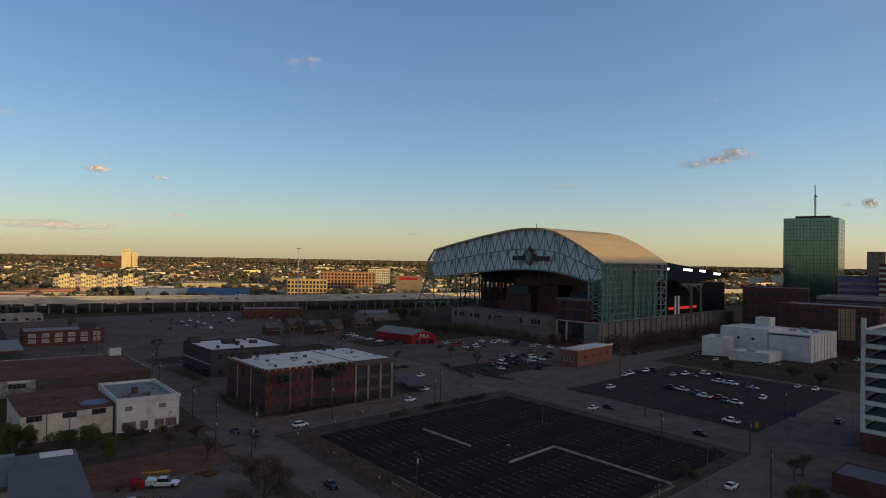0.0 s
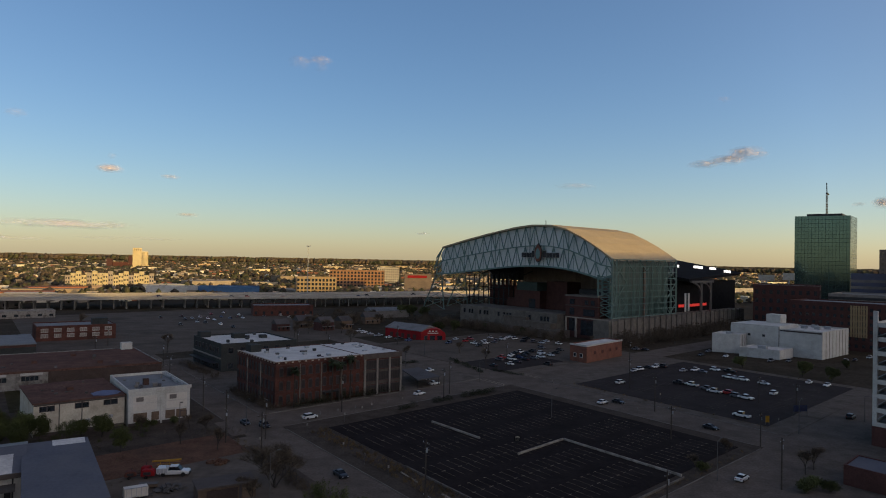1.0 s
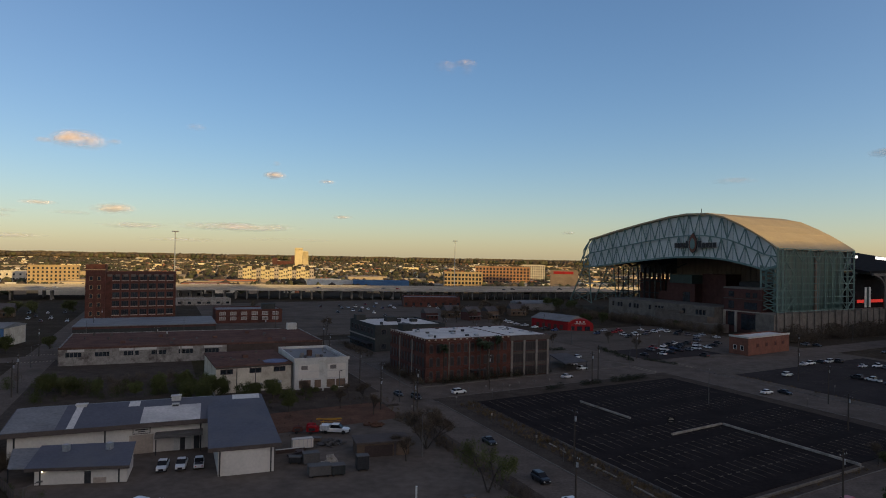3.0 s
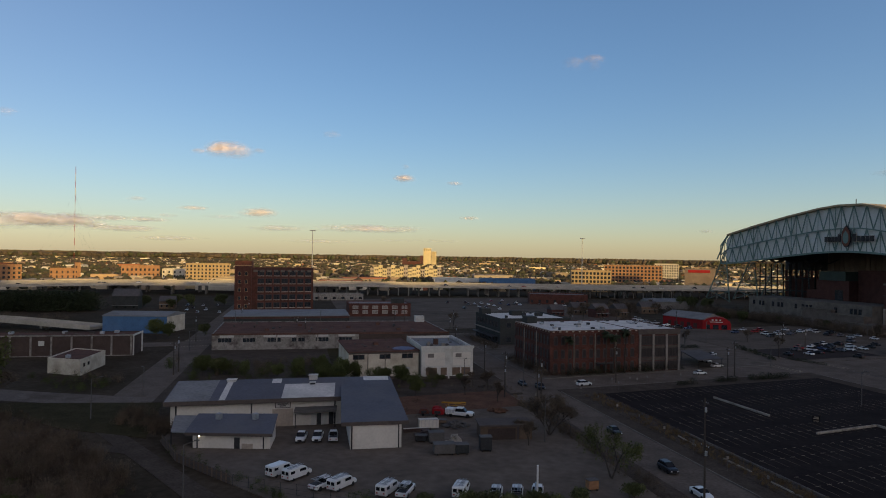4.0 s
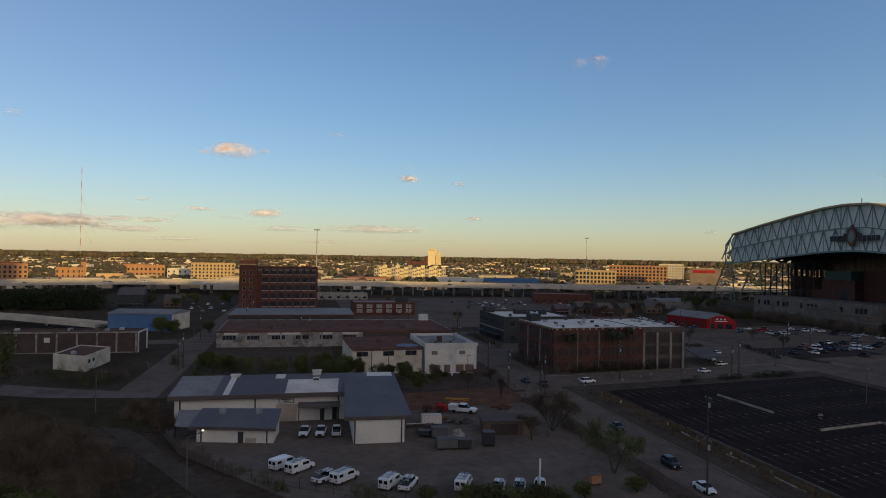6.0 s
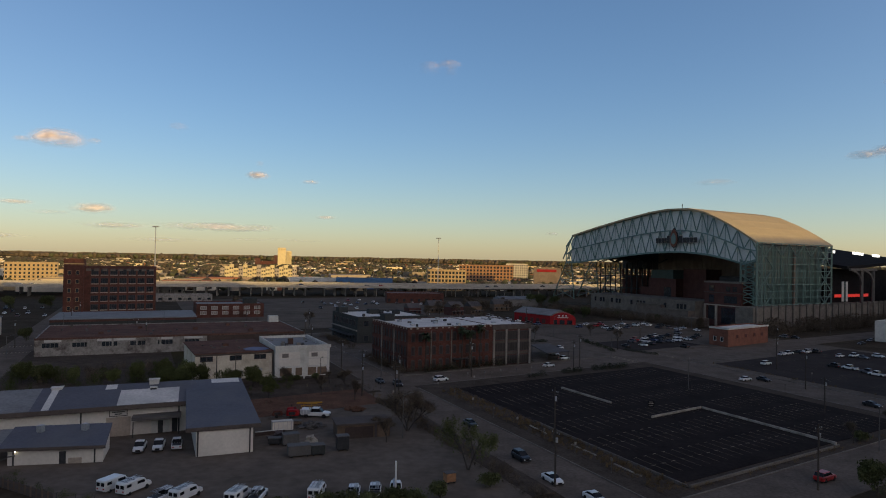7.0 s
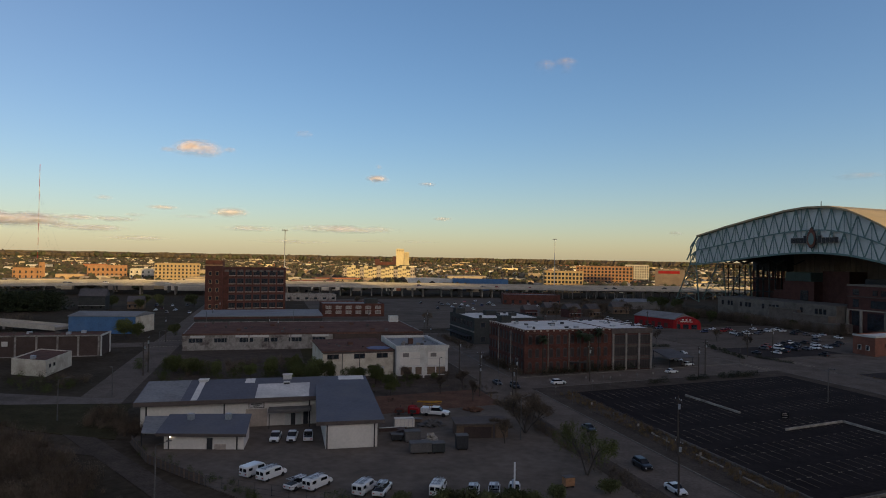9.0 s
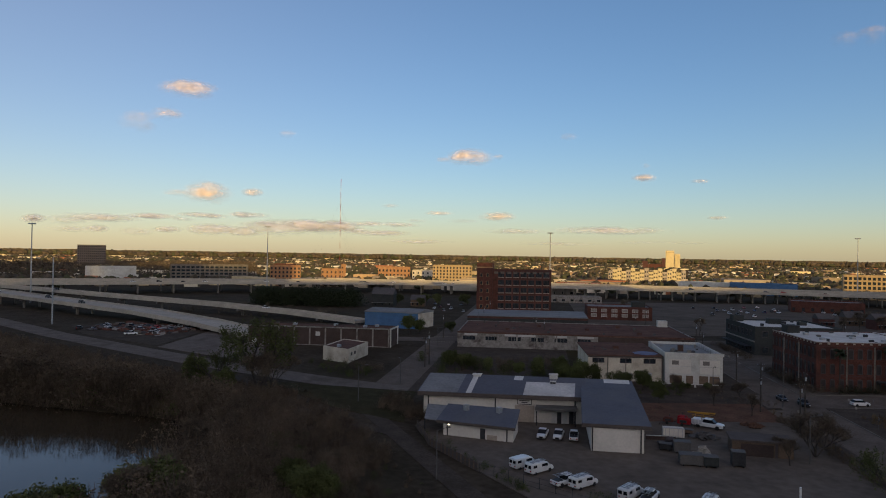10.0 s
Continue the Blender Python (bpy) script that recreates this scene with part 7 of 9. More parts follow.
# leafless street and lot trees of the quarter behind
for x, y, h in ((-90, 424, 8), (-79, 426, 9), (-70, 430, 8), (-100, 432, 8), (-94, 402, 8), (-57, 381, 8), (-94, 351, 7), (-110, 470, 9), (-66, 462, 9), (-52, 478, 9), (-96, 452, 9), (-30, 445, 8), (-110, 310, 6), (-53, 318, 6), (-34, 261, 6), (17, 326, 6), (-245, 440, 8), (-148, 350, 7), (70, 420, 6), (85, 400, 6), (5, 350, 6), (-22, 330, 6), (-75, 300, 6), (-60, 520, 9), (-85, 515, 9)):
    plant("bare", x, y, h * 1.1, rnd.randrange(3), 0.0)
thicket("hedge", [(-384 - 52 * k + rnd.uniform(-4, 4), 303 - 37 * k + rnd.uniform(-5, 5), -0.2, rnd.uniform(11, 15)) for k in [i / 55 for i in range(66)]], M["leaf_dark"], "dense dark row of evergreen trees", "hedge", 40, 320, 0.038)
thicket("undergrowth", spots_in(((-178, 166), (-150, 152), (-108, 178), (-122, 192)), 40, 1.5, 4.5) + spots_in(((-110, 172), (-96, 164), (-74, 178), (-88, 186)), 14, 1.0, 2.4), M["brush_green"], "tangled green undergrowth behind the workshop", "bushes", 60, 380, 0.03)
thicket("courtyard_brush", spots_in(((-182, 176), (-150, 160), (-112, 186), (-128, 204)), 80, 1.0, 4.0), M["brush"], "brown overgrown brush in the warehouse courtyard", "brush", 90, 120, 0.03)
# brush on the bayou banks
LANE = [(-430, 78), (-330, 83), (-268, 91), (-215, 97), (-172, 104), (-150, 106), (-112, 92), (-92, 82), (-70, 72), (-40, 57)]


def lane_y(x):
    for (x0, y0), (x1, y1) in zip(LANE, LANE[1:]):
        if x0 <= x <= x1:
            return y0 + (y1 - y0) * (x - x0) / (x1 - x0)
    return 92 if x < 0 else 50


bank = []
for i in range(3900):
    x, y = rnd.uniform(-420, -46), rnd.uniform(-12, 112)
    d = bayou_distance(x, y)
    if d < 33 or d > 120 or y > lane_y(x) - 2:
        continue
    gz = ground_height(x, y)
    hb = rnd.choice((4.5, 5.5, 7, 8.5)) * rnd.uniform(0.8, 1.15) * (2.1 if d < 50 and x < -150 else 1.3 if d < 46 else 1.0)
    # lower growth towards the lane
    bank.append((x, y, gz - 0.2, min(hb, max(0.9, 0.165 * (lane_y(x) - y) + 0.6 - gz))))
for i in range(700):
    x, y = rnd.uniform(-330, -146), rnd.uniform(0, 90)
    if 32.5 < bayou_distance(x, y) < 41 and y < lane_y(x) - 20:
        gz = ground_height(x, y)
        bank.append((x, y, gz - 0.2, min(rnd.uniform(12, 17), 0.19 * (lane_y(x) - y) + 2.0 - gz)))
thicket("brush", bank, M["bank_brush"], "dense tangle of bare brown brush on the bank", "brush", 120, 230, 0.019)
thicket("bank_growth", [(x + 2, y + 1, z, h * 0.55) for x, y, z, h in bank[::7]], M["brush_green"], "patches of green growth between the bare brush", "bushes", 40, 260, 0.03)
for i in range(110):
    x, y = rnd.uniform(-330, -60), rnd.uniform(-10, 92)
    if 34 < bayou_distance(x, y) < 100 and y < lane_y(x) - 10:
        plant("bare", x, y, min(rnd.uniform(8, 12.5), max(2.5, 0.14 * (lane_y(x) - y) - ground_height(x, y))), i)
for i in range(90):
    x, y = -260 + 1.5 * i + rnd.uniform(-3, 3), rnd.uniform(20, 90)
    if 35 < bayou_distance(x, y) < 54:
        plant("bare", x, y, min(rnd.uniform(10, 14), max(2.5, 0.14 * (lane_y(x) - y) - ground_height(x, y))), i)
for st, x, y, h in (("round", -83.5, 53.0, 7.0), ("round", -88.5, 54.5, 6.6), ("round", -86.0, 57.5, 5.6), ("round", -81.0, 55.5, 5.8), ("round", -117.5, 25, 10.4), ("round", -114, 29, 10.2), ("round", -109, 37, 10.4), ("round", -106, 41, 9.6), ("round", -187, 86, 9.0), ("round", -182, 83, 8.0), ("round", -171, 73, 5.0), ("willow", -167, 95, 19), ("willow", -179, 88, 11), ("spread", -163, 96, 13), ("round", -172, 87, 8.0)):
    plant(st, x, y, h, rnd.randrange(3))
thicket("lane_brush", spots_in(((-176, 100), (-122, 94), (-104, 70), (-150, 74)), 190, 1.6, 4.2, -0.3) + spots_in(((-122, 92), (-94, 80), (-84, 60), (-110, 60)), 150, 1.6, 4.4, -0.6) + spots_in(((-136, 122), (-112, 108), (-107, 101), (-128, 105)), 60, 1.2, 3.6), M["bank_brush"], "soft brown leafless brush beside the lane", "brush", 110, 200, 0.018)
thicket("hut_weeds", spots_in(((-188, 136), (-168, 132), (-164, 140), (-182, 146)), 30, 1.0, 3.4) + spots_in(((-136, 134), (-120, 140), (-124, 150), (-140, 142)), 24, 0.8, 2.6), M["brush"], "bare brown shrubs beside the street", "shrubs", 100, 160, 0.02)
thicket("weeds", spots_in(((-197, 130), (-160, 122), (-165, 136), (-190, 142)), 36, 0.8, 2.6) + spots_in(((-62, 84), (-24, 92), (-20, 98), (-58, 88)), 20, 1.0, 2.6) + spots_in(((-106, 99), (-95, 91), (-62, 82), (-63, 85)), 40, 0.6, 1.6), M["brush_green"], "weeds and bushes along the edge of the yard", "weeds", 70, 160, 0.035)
thicket("dry_tufts", [(*G(rnd.uniform(2, 92), rnd.uniform(-6.5, -1)), 0.15, rnd.uniform(0.4, 1.2)) for i in range(460)] + [(*G(rnd.uniform(92.6, 94), rnd.uniform(0, 84)), 0.1, rnd.uniform(0.3, 0.9)) for i in range(70)] + [(*G(rnd.uniform(-5, 60), rnd.uniform(-28, -24)), 0.05, rnd.uniform(0.3, 1.0)) for i in range(90)] + [(*G(rnd.uniform(8, 88), rnd.choice((114, 115, 212))), 0.1, rnd.uniform(0.4, 1.0)) for i in range(80)], M["tuft"], "dead grass tufts along the kerbs", "grass", 90, 40, 0.05)
sh = []
for i in range(150):
    q = SP + SU * rnd.uniform(-24, -8) + SV * rnd.uniform(-20, 170)
    sh.append((q.x, q.y, 0, rnd.uniform(4, 9)))
for i in range(120):
    q = SP + SU * rnd.uniform(20, 135) + SV * rnd.uniform(-34, -20)
    sh.append((q.x, q.y, 0, rnd.uniform(3, 7)))
thicket("shrubs", sh, M["brush"], "brown leafless shrubs below the stadium walls", "shrubs", 110, 200, 0.035)
thicket("street_shrubs", [(*G(-26.5 - rnd.uniform(0, 2), 2 + 1.2 * i), 0.1, rnd.uniform(1.2, 3.0)) for i in range(40)] + [(*G(rnd.uniform(-3.5, -1.5), b), 0.1, rnd.uniform(1.4, 2.3)) for b in (30, 31, 33, 47, 49, 51, 53, 61, 63, 65, 67, 69, 71, 73, 32, 34, 36, 46, 48, 50, 52, 54, 60, 62, 64, 66, 68, 70, 72, 74, 76)], M["leaf_dark"], "clipped dark shrubs along the pavement", "shrubs", 40, 300, 0.035)
thicket("corner_brush", [(*G(-27 - rnd.uniform(0, 3), rnd.uniform(-6, 34)), 0.1, rnd.uniform(1.2, 3.2)) for i in range(46)] + [(*(Vector((-56.1, 215.1)) + ang(128.4) * rnd.uniform(-2, 34) + ang(218.4) * rnd.uniform(0.8, 3.5)), 0.1, rnd.uniform(1.2, 3.4)) for i in range(44)] + [(*(Vector((-95, 274)) + ang(128.4) * rnd.uniform(-10, 34) + ang(218.4) * rnd.uniform(2, 6)), 0.1, rnd.uniform(1.2, 3.0)) for i in range(40)], M["brush"], "dark leafless shrubs round the brick building", "shrubs", 90, 200, 0.028)
thicket("kerb_hedge", [(0.8 + 6.6 * k + rnd.uniform(-1, 1), 325 - 17 * k + rnd.uniform(-1, 1), 0.1, rnd.uniform(1.0, 1.8)) for k in [i / 14 for i in range(30)]] + [(-22 + 5 * k, 311 + 3 * k, 0.1, rnd.uniform(0.9, 1.6)) for k in [i / 10 for i in range(14)]] + [(19 + 10 * k, 297 - 9 * k, 0.1, rnd.uniform(0.9, 1.5)) for k in [i / 14 for i in range(18)]], M["leaf_dark"], "low dark hedges between the car parks", "hedge", 40, 260, 0.045)
thicket("far_thicket", spots_in(((-1740, 370), (-1735, 1000), (-960, 560), (-1060, 215)), 900, 11, 17) + spots_in(((-1040, 220), (-960, 540), (-850, 520), (-900, 200)), 240, 8, 13), M["bank_brush"], "dark leafless woods beyond the highway", "woods", 8, 70, 0.07)
mid = spots_in(((-100, 470), (-40, 500), (-60, 560), (-130, 530)), 70, 3, 7) + spots_in(((-420, 180), (-330, 215), (-345, 260), (-440, 235)), 60, 2, 5) + spots_in(((-20, 470), (60, 520), (20, 580), (-40, 545)), 60, 3, 7)
thicket("scrub", mid, M["brush"], "dark scrub on the vacant lots", "scrub", 90, 200, 0.04)


thicket("fence_weeds", [(*G(rnd.uniform(6, 84), rnd.uniform(-29, -25)), 0.1, rnd.uniform(0.6, 2.2)) for i in range(110)] + [(*G(rnd.uniform(-20, 14), rnd.uniform(-72, -40)), 0.1, rnd.uniform(0.3, 0.9)) for i in range(50)] + spots_in(((-112, 172), (-60, 190), (-56, 182), (-104, 164)), 40, 0.5, 1.6, 0.1), M["brush"], "dry weeds along the fence", "weeds", 80, 90, 0.03)


def palm(x, y, h):
    e = thing("palm_tree", (x, y, 0.1), "tall palm with a ragged crown beside the brick building", "tree", "trees")
    bm = bmesh.new()
    for k in range(6):
        tube(bm, (0.05 * k, 0, h * k / 6), (0.05 * (k + 1), 0, h * (k + 1) / 6), 0.24 - 0.012 * k, 0.228 - 0.012 * k, 7)
    part("trunk", bm, M["bark"], e)
    rr = random.Random(int(x * 10))
    bm = bmesh.new()
    for i in range(44):
        a, el = rr.uniform(0, 6.28), rr.uniform(-0.7, 1.1)
        p, d = Vector((0.3, 0, h)), Vector((math.cos(a) * math.cos(el), math.sin(a) * math.cos(el), math.sin(el)))
        side = Vector((-math.sin(a), math.cos(a), 0))
        prev = None
        for k in range(5):
            w = 0.45 * (1 - abs(k - 1.6) / 3.6)
            cur = [bm.verts.new(p - side * w - Vector((0, 0, 0.12))), bm.verts.new(p), bm.verts.new(p + side * w - Vector((0, 0, 0.12)))]
            if prev:
                bm.faces.new((prev[0], prev[1], cur[1], cur[0]))
                bm.faces.new((prev[1], prev[2], cur[2], cur[1]))
            prev = cur
            p = p + d * 0.55
            d = (d + Vector((0, 0, -0.28))).normalized()
    part("crown", bm, M["palm"], e, "dark drooping fronds")


for s, h in ((5.5, 12.0), (20, 13.6), (23, 12.4), (27.5, 13.8)):
    q = Vector((-56.5, 214.8)) + ang(43.5) * s + ang(43.5 - 90) * 3.2
    palm(q.x, q.y, h)


# ---- poles ----
def make_lamp(h, label):
    e = thing("street_lamp", (0, 0, -70), label, "street lamp", "street lamps")
    bm = bmesh.new()
    cyl(bm, 0, 0, 0, h, 0.13, 0.08, 8)
    part("pole", bm, M["pole_paint"], e)
    bm = bmesh.new()
    tube(bm, (0, 0, h - 0.1), (1.8, 0, h + 0.4), 0.06, 0.05, 6)
    part("arm", bm, M["pole_paint"], e)
    bm = bmesh.new()
    box(bm, 1.6, 2.4, -0.16, 0.16, h + 0.32, h + 0.5)
    part("lamp_head", bm, M["pole_paint"], e)
    return e


def make_utility(h):
    e = thing("utility_pole", (0, 0, -70), "weathered wooden utility pole with a crossarm", "pole", "utility poles")
    bm = bmesh.new()
    cyl(bm, 0, 0, 0, h, 0.19, 0.13, 8)
    part("pole", bm, M["bark"], e)
    bm = bmesh.new()
    box(bm, -1.2, 1.2, -0.07, 0.07, h - 1.0, h - 0.85)
    part("crossarm", bm, M["bark"], e)
    for x in (-1.0, 0.4, 1.0):
        bm = bmesh.new()
        cyl(bm, x, 0, h - 0.85, h - 0.6, 0.06, 0.04, 6)
        part("insulator", bm, M["grey_metal"], e)
    bm = bmesh.new()
    cyl(bm, 0.35, 0, h - 2.6, h - 1.7, 0.22, 0.22, 8)
    part("transformer", bm, M["grey_metal"], e)
    return e


lamp0, util0 = make_lamp(9.5, "grey steel street lamp with one arm"), make_utility(11.5)
first = {"l": lamp0, "u": util0}


def pole(kind, x, y, rz=0.0, k=1.0):
    ob = first[kind]
    m = pose(x, y, 0.0, 0, 0, rz) @ Matrix.Diagonal((1, 1, k, 1))
    if ob.location.z < -60:
        ob.matrix_basis = m
    else:
        copy_thing(ob, Matrix()).matrix_basis = m


for x, y in ((-60, 181), (-77, 209), (-73, 181), (-155, 322), (-123, 286), (-2, 235), (-13, 338), (16, 299), (26, 308), (68, 223), (116, 226), (-34, 212), (135, 405), (32, 210), (62, 188), (0, 245), (-49, 179)):
    pole("u" if rnd.random() < 0.45 else "l", x, y, rnd.choice((UA, VA)), rnd.uniform(0.8, 1.05))
for x, y in ((-136, 106), (-146, 130), (-166, 162), (-198, 199), (-58, 174), (-45, 161), (-163, 157), (-216, 221), (-56, 185), (-64, 192), (61, 153), (40, 123), (84, 182), (73, 148), (102, 197), (-230, 262), (-250, 290), (-262, 310), (-98, 240), (-110, 262), (-3.5, 113.5), (-4.6, 138), (-36, 135.5), (-160, 300), (-140, 330), (-120, 350), (-180, 350), (-100, 330), (-80, 350), (-60, 330), (-205, 300), (-30, 380), (20, 350), (60, 390), (-20, 300), (12, 270), (70, 262), (110, 240), (132, 215), (88, 330), (-172, 240), (-190, 258)):
    pole("u" if rnd.random() < 0.6 else "l", x, y, rnd.choice((UA, VA)), rnd.uniform(0.8, 1.05))


for x, y in ((-79, 77.5),):
    pole("l", x, y, 60, 0.9)


def tall_pole(x, y, h, r, label, head):
    e = thing("high_mast_light", (x, y, 0), label, "street lamp", "high mast lights")
    bm = bmesh.new()
    cyl(bm, 0, 0, 0, h, r, r * 0.6, 8)
    part("mast", bm, M["grey_metal"], e)
    if head:
        bm = bmesh.new()
        cyl(bm, 0, 0, h - 0.6, h - 0.2, 1.6, 1.6, 10)
        part("ring", bm, M["grey_metal"], e)
        for i in range(6):
            a = i * math.pi / 3
            bm = bmesh.new()
            box(bm, 1.9 * math.cos(a) - 0.5, 1.9 * math.cos(a) + 0.5, 1.9 * math.sin(a) - 0.5, 1.9 * math.sin(a) + 0.5, h - 0.8, h)
            part("lamp", bm, M["grey_metal"], e)


for x, y, h in ((-151.7, 704, 60.5), (-321, 457, 59), (-526, 315, 62), (-539, 133, 57)):
    tall_pole(x, y, h, 0.55, "tall steel high mast light beside the highway", True)
tall_pole(-383, 103, 34.5, 0.45, "tall pale steel pole beside the ramp", False)

# ---- loose things in the yard ----
def boxy(name, label, category, x, y, rz, w, d, h, m, z=0.12, bevel=0.06):
    e = thing(name, (x, y, z), label, category)
    e.rotation_euler = (0, 0, radians(rz))
    bm = bmesh.new()
    box(bm, -w / 2, w / 2, -d / 2, d / 2, 0.25, h)
    bmesh.ops.bevel(bm, geom=list(bm.edges), offset=bevel, segments=1, affect="EDGES")
    part("body", bm, M[m], e)
    bm = bmesh.new()
    box(bm, -w / 2 - 0.06, w / 2 + 0.06, -d / 2 - 0.06, d / 2 + 0.06, h + 0.003, h + 0.1)
    part("lid", bm, M["pole_paint"], e)
    for sx in (-1, 1):
        bm = bmesh.new()
        box(bm, sx * w * 0.35 - 0.1, sx * w * 0.35 + 0.1, -d / 2, d / 2, 0, 0.25)
        part("skid", bm, M["dark_steel"], e)
    return e


boxy("steel_container", "grey steel waste container", "container", -51.7, 118.2, 33, 4.2, 2.4, 2.0, "pole_paint")
boxy("steel_container", "grey steel tank box", "container", -56.4, 124.7, 33, 3.2, 2.2, 2.2, "pole_paint")
boxy("dumpster", "dark green steel waste dumpster", "dumpster", -48.6, 119.8, 33, 2.6, 2.0, 1.9, "dark_paint")
boxy("dumpster", "tall black steel waste dumpster", "dumpster", -45.1, 123.9, 30, 2.4, 2.0, 2.8, "dark_steel")


def towed(name, label, category, x, y, rz, ln, w, h, m):
    """A towed machine or trailer: body on an axle with two wheels, drawbar and jack."""
    e = thing(name, (x, y, 0.12), label, category, rz=rz)
    bm = bmesh.new()
    if category == "trailer":
        box(bm, -ln / 2, ln / 2, -w / 2, w / 2, 0.5, h)
    else:
        prof = [(-ln / 2, 0.5), (ln / 2, 0.5), (ln / 2, h * 0.7), (ln * 0.36, h * 0.95), (-ln * 0.1, h), (-ln * 0.42, h * 0.92), (-ln / 2, h * 0.6)]
        rings = [[bm.verts.new((px, py, pz)) for px, pz in prof] for py in (-w / 2, w / 2)]
        bm.faces.new(rings[0])
        bm.faces.new(rings[1][::-1])
        for k in range(len(prof)):
            n = (k + 1) % len(prof)
            bm.faces.new((rings[0][k], rings[0][n], rings[1][n], rings[1][k]))
    bmesh.ops.bevel(bm, geom=list(bm.edges), offset=0.06, segments=1, affect="EDGES")
    part("body", bm, M[m], e)
    for py in (-w / 2 - 0.14, w / 2 + 0.14):
        bm = bmesh.new()
        cyl(bm, 0, 0, -0.11, 0.11, 0.36, seg=12)
        wheel = part("wheel", bm, M["tyre"], e)
        wheel.matrix_basis = pose(-ln * 0.1, py, 0.36, 90, 0, 0)
    bar("axle", (-ln * 0.1, -w / 2 - 0.1, 0.36), (-ln * 0.1, w / 2 + 0.1, 0.36), 0.1, 0.1, M["dark_steel"], e)
    bar("drawbar", (ln / 2 - 0.1, 0, 0.55), (ln / 2 + 1.2, 0, 0.5), 0.12, 0.12, M["dark_steel"], e)
    bar("jack", (ln / 2 + 0.9, 0, 0), (ln / 2 + 0.9, 0, 0.8), 0.08, 0.08, M["dark_steel"], e)
    if category == "trailer":
        for k in range(5):
            px = -ln / 2 + ln * (k + 0.5) / 5
            bar("wall_rib", (px, -w / 2 - 0.03, 0.55), (px, -w / 2 - 0.03, h - 0.05), 0.08, 0.06, M["grey_metal"], e)
        bar("roof_rail", (-ln / 2, -w / 2, h + 0.05), (ln / 2, -w / 2, h + 0.05), 0.1, 0.1, M["grey_metal"], e)
    else:
        bar("exhaust", (ln * 0.1, 0.2, h * 0.9), (ln * 0.1, 0.2, h + 0.6), 0.1, 0.1, M["dark_steel"], e)
        bm = bmesh.new()
        box(bm, -ln * 0.3, ln * 0.25, -w / 2 - 0.04, -w / 2 - 0.003, 0.75, h * 0.75)
        part("side_grille", bm, M["dark_steel"], e)


towed("white_trailer", "small white box trailer with ribbed sides", "trailer", -62.2, 133.2, 34, 4.4, 2.0, 2.4, "service_white")
towed("red_compressor", "dull red towed compressor on the dirt", "machine", -65.4, 145.8, 12, 2.8, 1.6, 1.9, "red_paint")
towed("red_compressor", "dull red towed machine on the dirt", "machine", -68.9, 145.0, 24, 2.4, 1.5, 1.7, "brick")
towed("red_compressor", "dull red towed machine on the dirt", "machine", -67.0, 148.4, 80, 2.2, 1.4, 1.8, "red_paint")


def junk_pile(x, y, r, h, n, m, label):
    """Scrap boxes and sheets thrown on a heap, as one mesh."""
    rr = random.Random(int(x * 7 + y))
    bm = bmesh.new()
    for i in range(n):
        n0 = len(bm.verts)
        k = rr.random()
        w, d, t = rr.uniform(0.2, 0.9), rr.uniform(0.15, 0.6), rr.uniform(0.08, 0.45)
        box(bm, -w, w, -d, d, 0, t)
        bm.verts.ensure_lookup_table()
        a = rr.uniform(0, 6.28)
        move = pose(x + math.cos(a) * r * k, y + math.sin(a) * r * k, 0.1 + h * (1 - k) * rr.random(), rr.uniform(-30, 30), rr.uniform(-30, 30), rr.uniform(0, 180))
        for vert in bm.verts[n0:]:
            vert.co = move @ vert.co
    return tagged(part("junk_pile", bm, M[m], None), label, "junk", "", "stuff")


junk_pile(-51.4, 122.6, 1.9, 2.8, 40, "stained", "heap of pale broken goods in the yard")
junk_pile(-57.6, 138.6, 2.6, 1.4, 40, "pole_paint", "heap of grey metal junk on the dirt")
junk_pile(-60.5, 127.6, 2.2, 1.2, 34, "frame_dark", "heap of dark junk beside the brick wall")
junk_pile(-54.0, 157.0, 2.4, 1.0, 30, "dirt", "heap of reddish rubble on bare dirt")


def lot_sign(x, y, rz):
    e = thing("lot_sign", (x, y, 0.2), "black sign board with white bars on two legs", "sign", rz=rz)
    for px in (-0.6, 0.6):
        bar("leg", (px, 0, 0), (px, 0, 0.5), 0.1, 0.1, M["dark_steel"], e)
    bm = bmesh.new()
    box(bm, -0.85, 0.85, -0.08, 0.08, 0.25, 1.75)
    bmesh.ops.bevel(bm, geom=list(bm.edges), offset=0.03, segments=1, affect="EDGES")
    board = part("board", bm, M["black_steel"], e)
    for z0, z1, wd in ((1.4, 1.58, 0.5), (1.05, 1.23, 0.62), (0.5, 0.62, 0.55)):
        bm = bmesh.new()
        box(bm, -wd, wd, -0.1, -0.083, z0, z1)
        part("lettering_bar", bm, M["stained"], board)


lot_sign(18.5, 181.2, 6)


def banner(x, y, rz, w, z0, z1, m, label):
    e = thing("banner_sign", (x, y, 0.15), label, "sign", rz=rz)
    for px in (-w / 2, w / 2):
        bar("post", (px, 0, 0), (px, 0, z1), 0.12, 0.12, M["pole_paint"], e)
    bm = bmesh.new()
    box(bm, -w / 2, w / 2, -0.1, -0.06, z0, z1)
    part("panel", bm, M[m], e)


banner(114.3, 220.1, 10, 5.0, 1.6, 3.6, "navy_panel", "dark blue banner on two posts at the car park corner")
banner(97.7, 207.4, 10, 1.3, 0.8, 2.8, "yellow_paint", "small yellow sign on two posts at the kerb")

boxy("mixer", "small orange machine near the trees", "machine", -21, 110.5, 40, 1.8, 1.4, 1.7, "brick_orange")


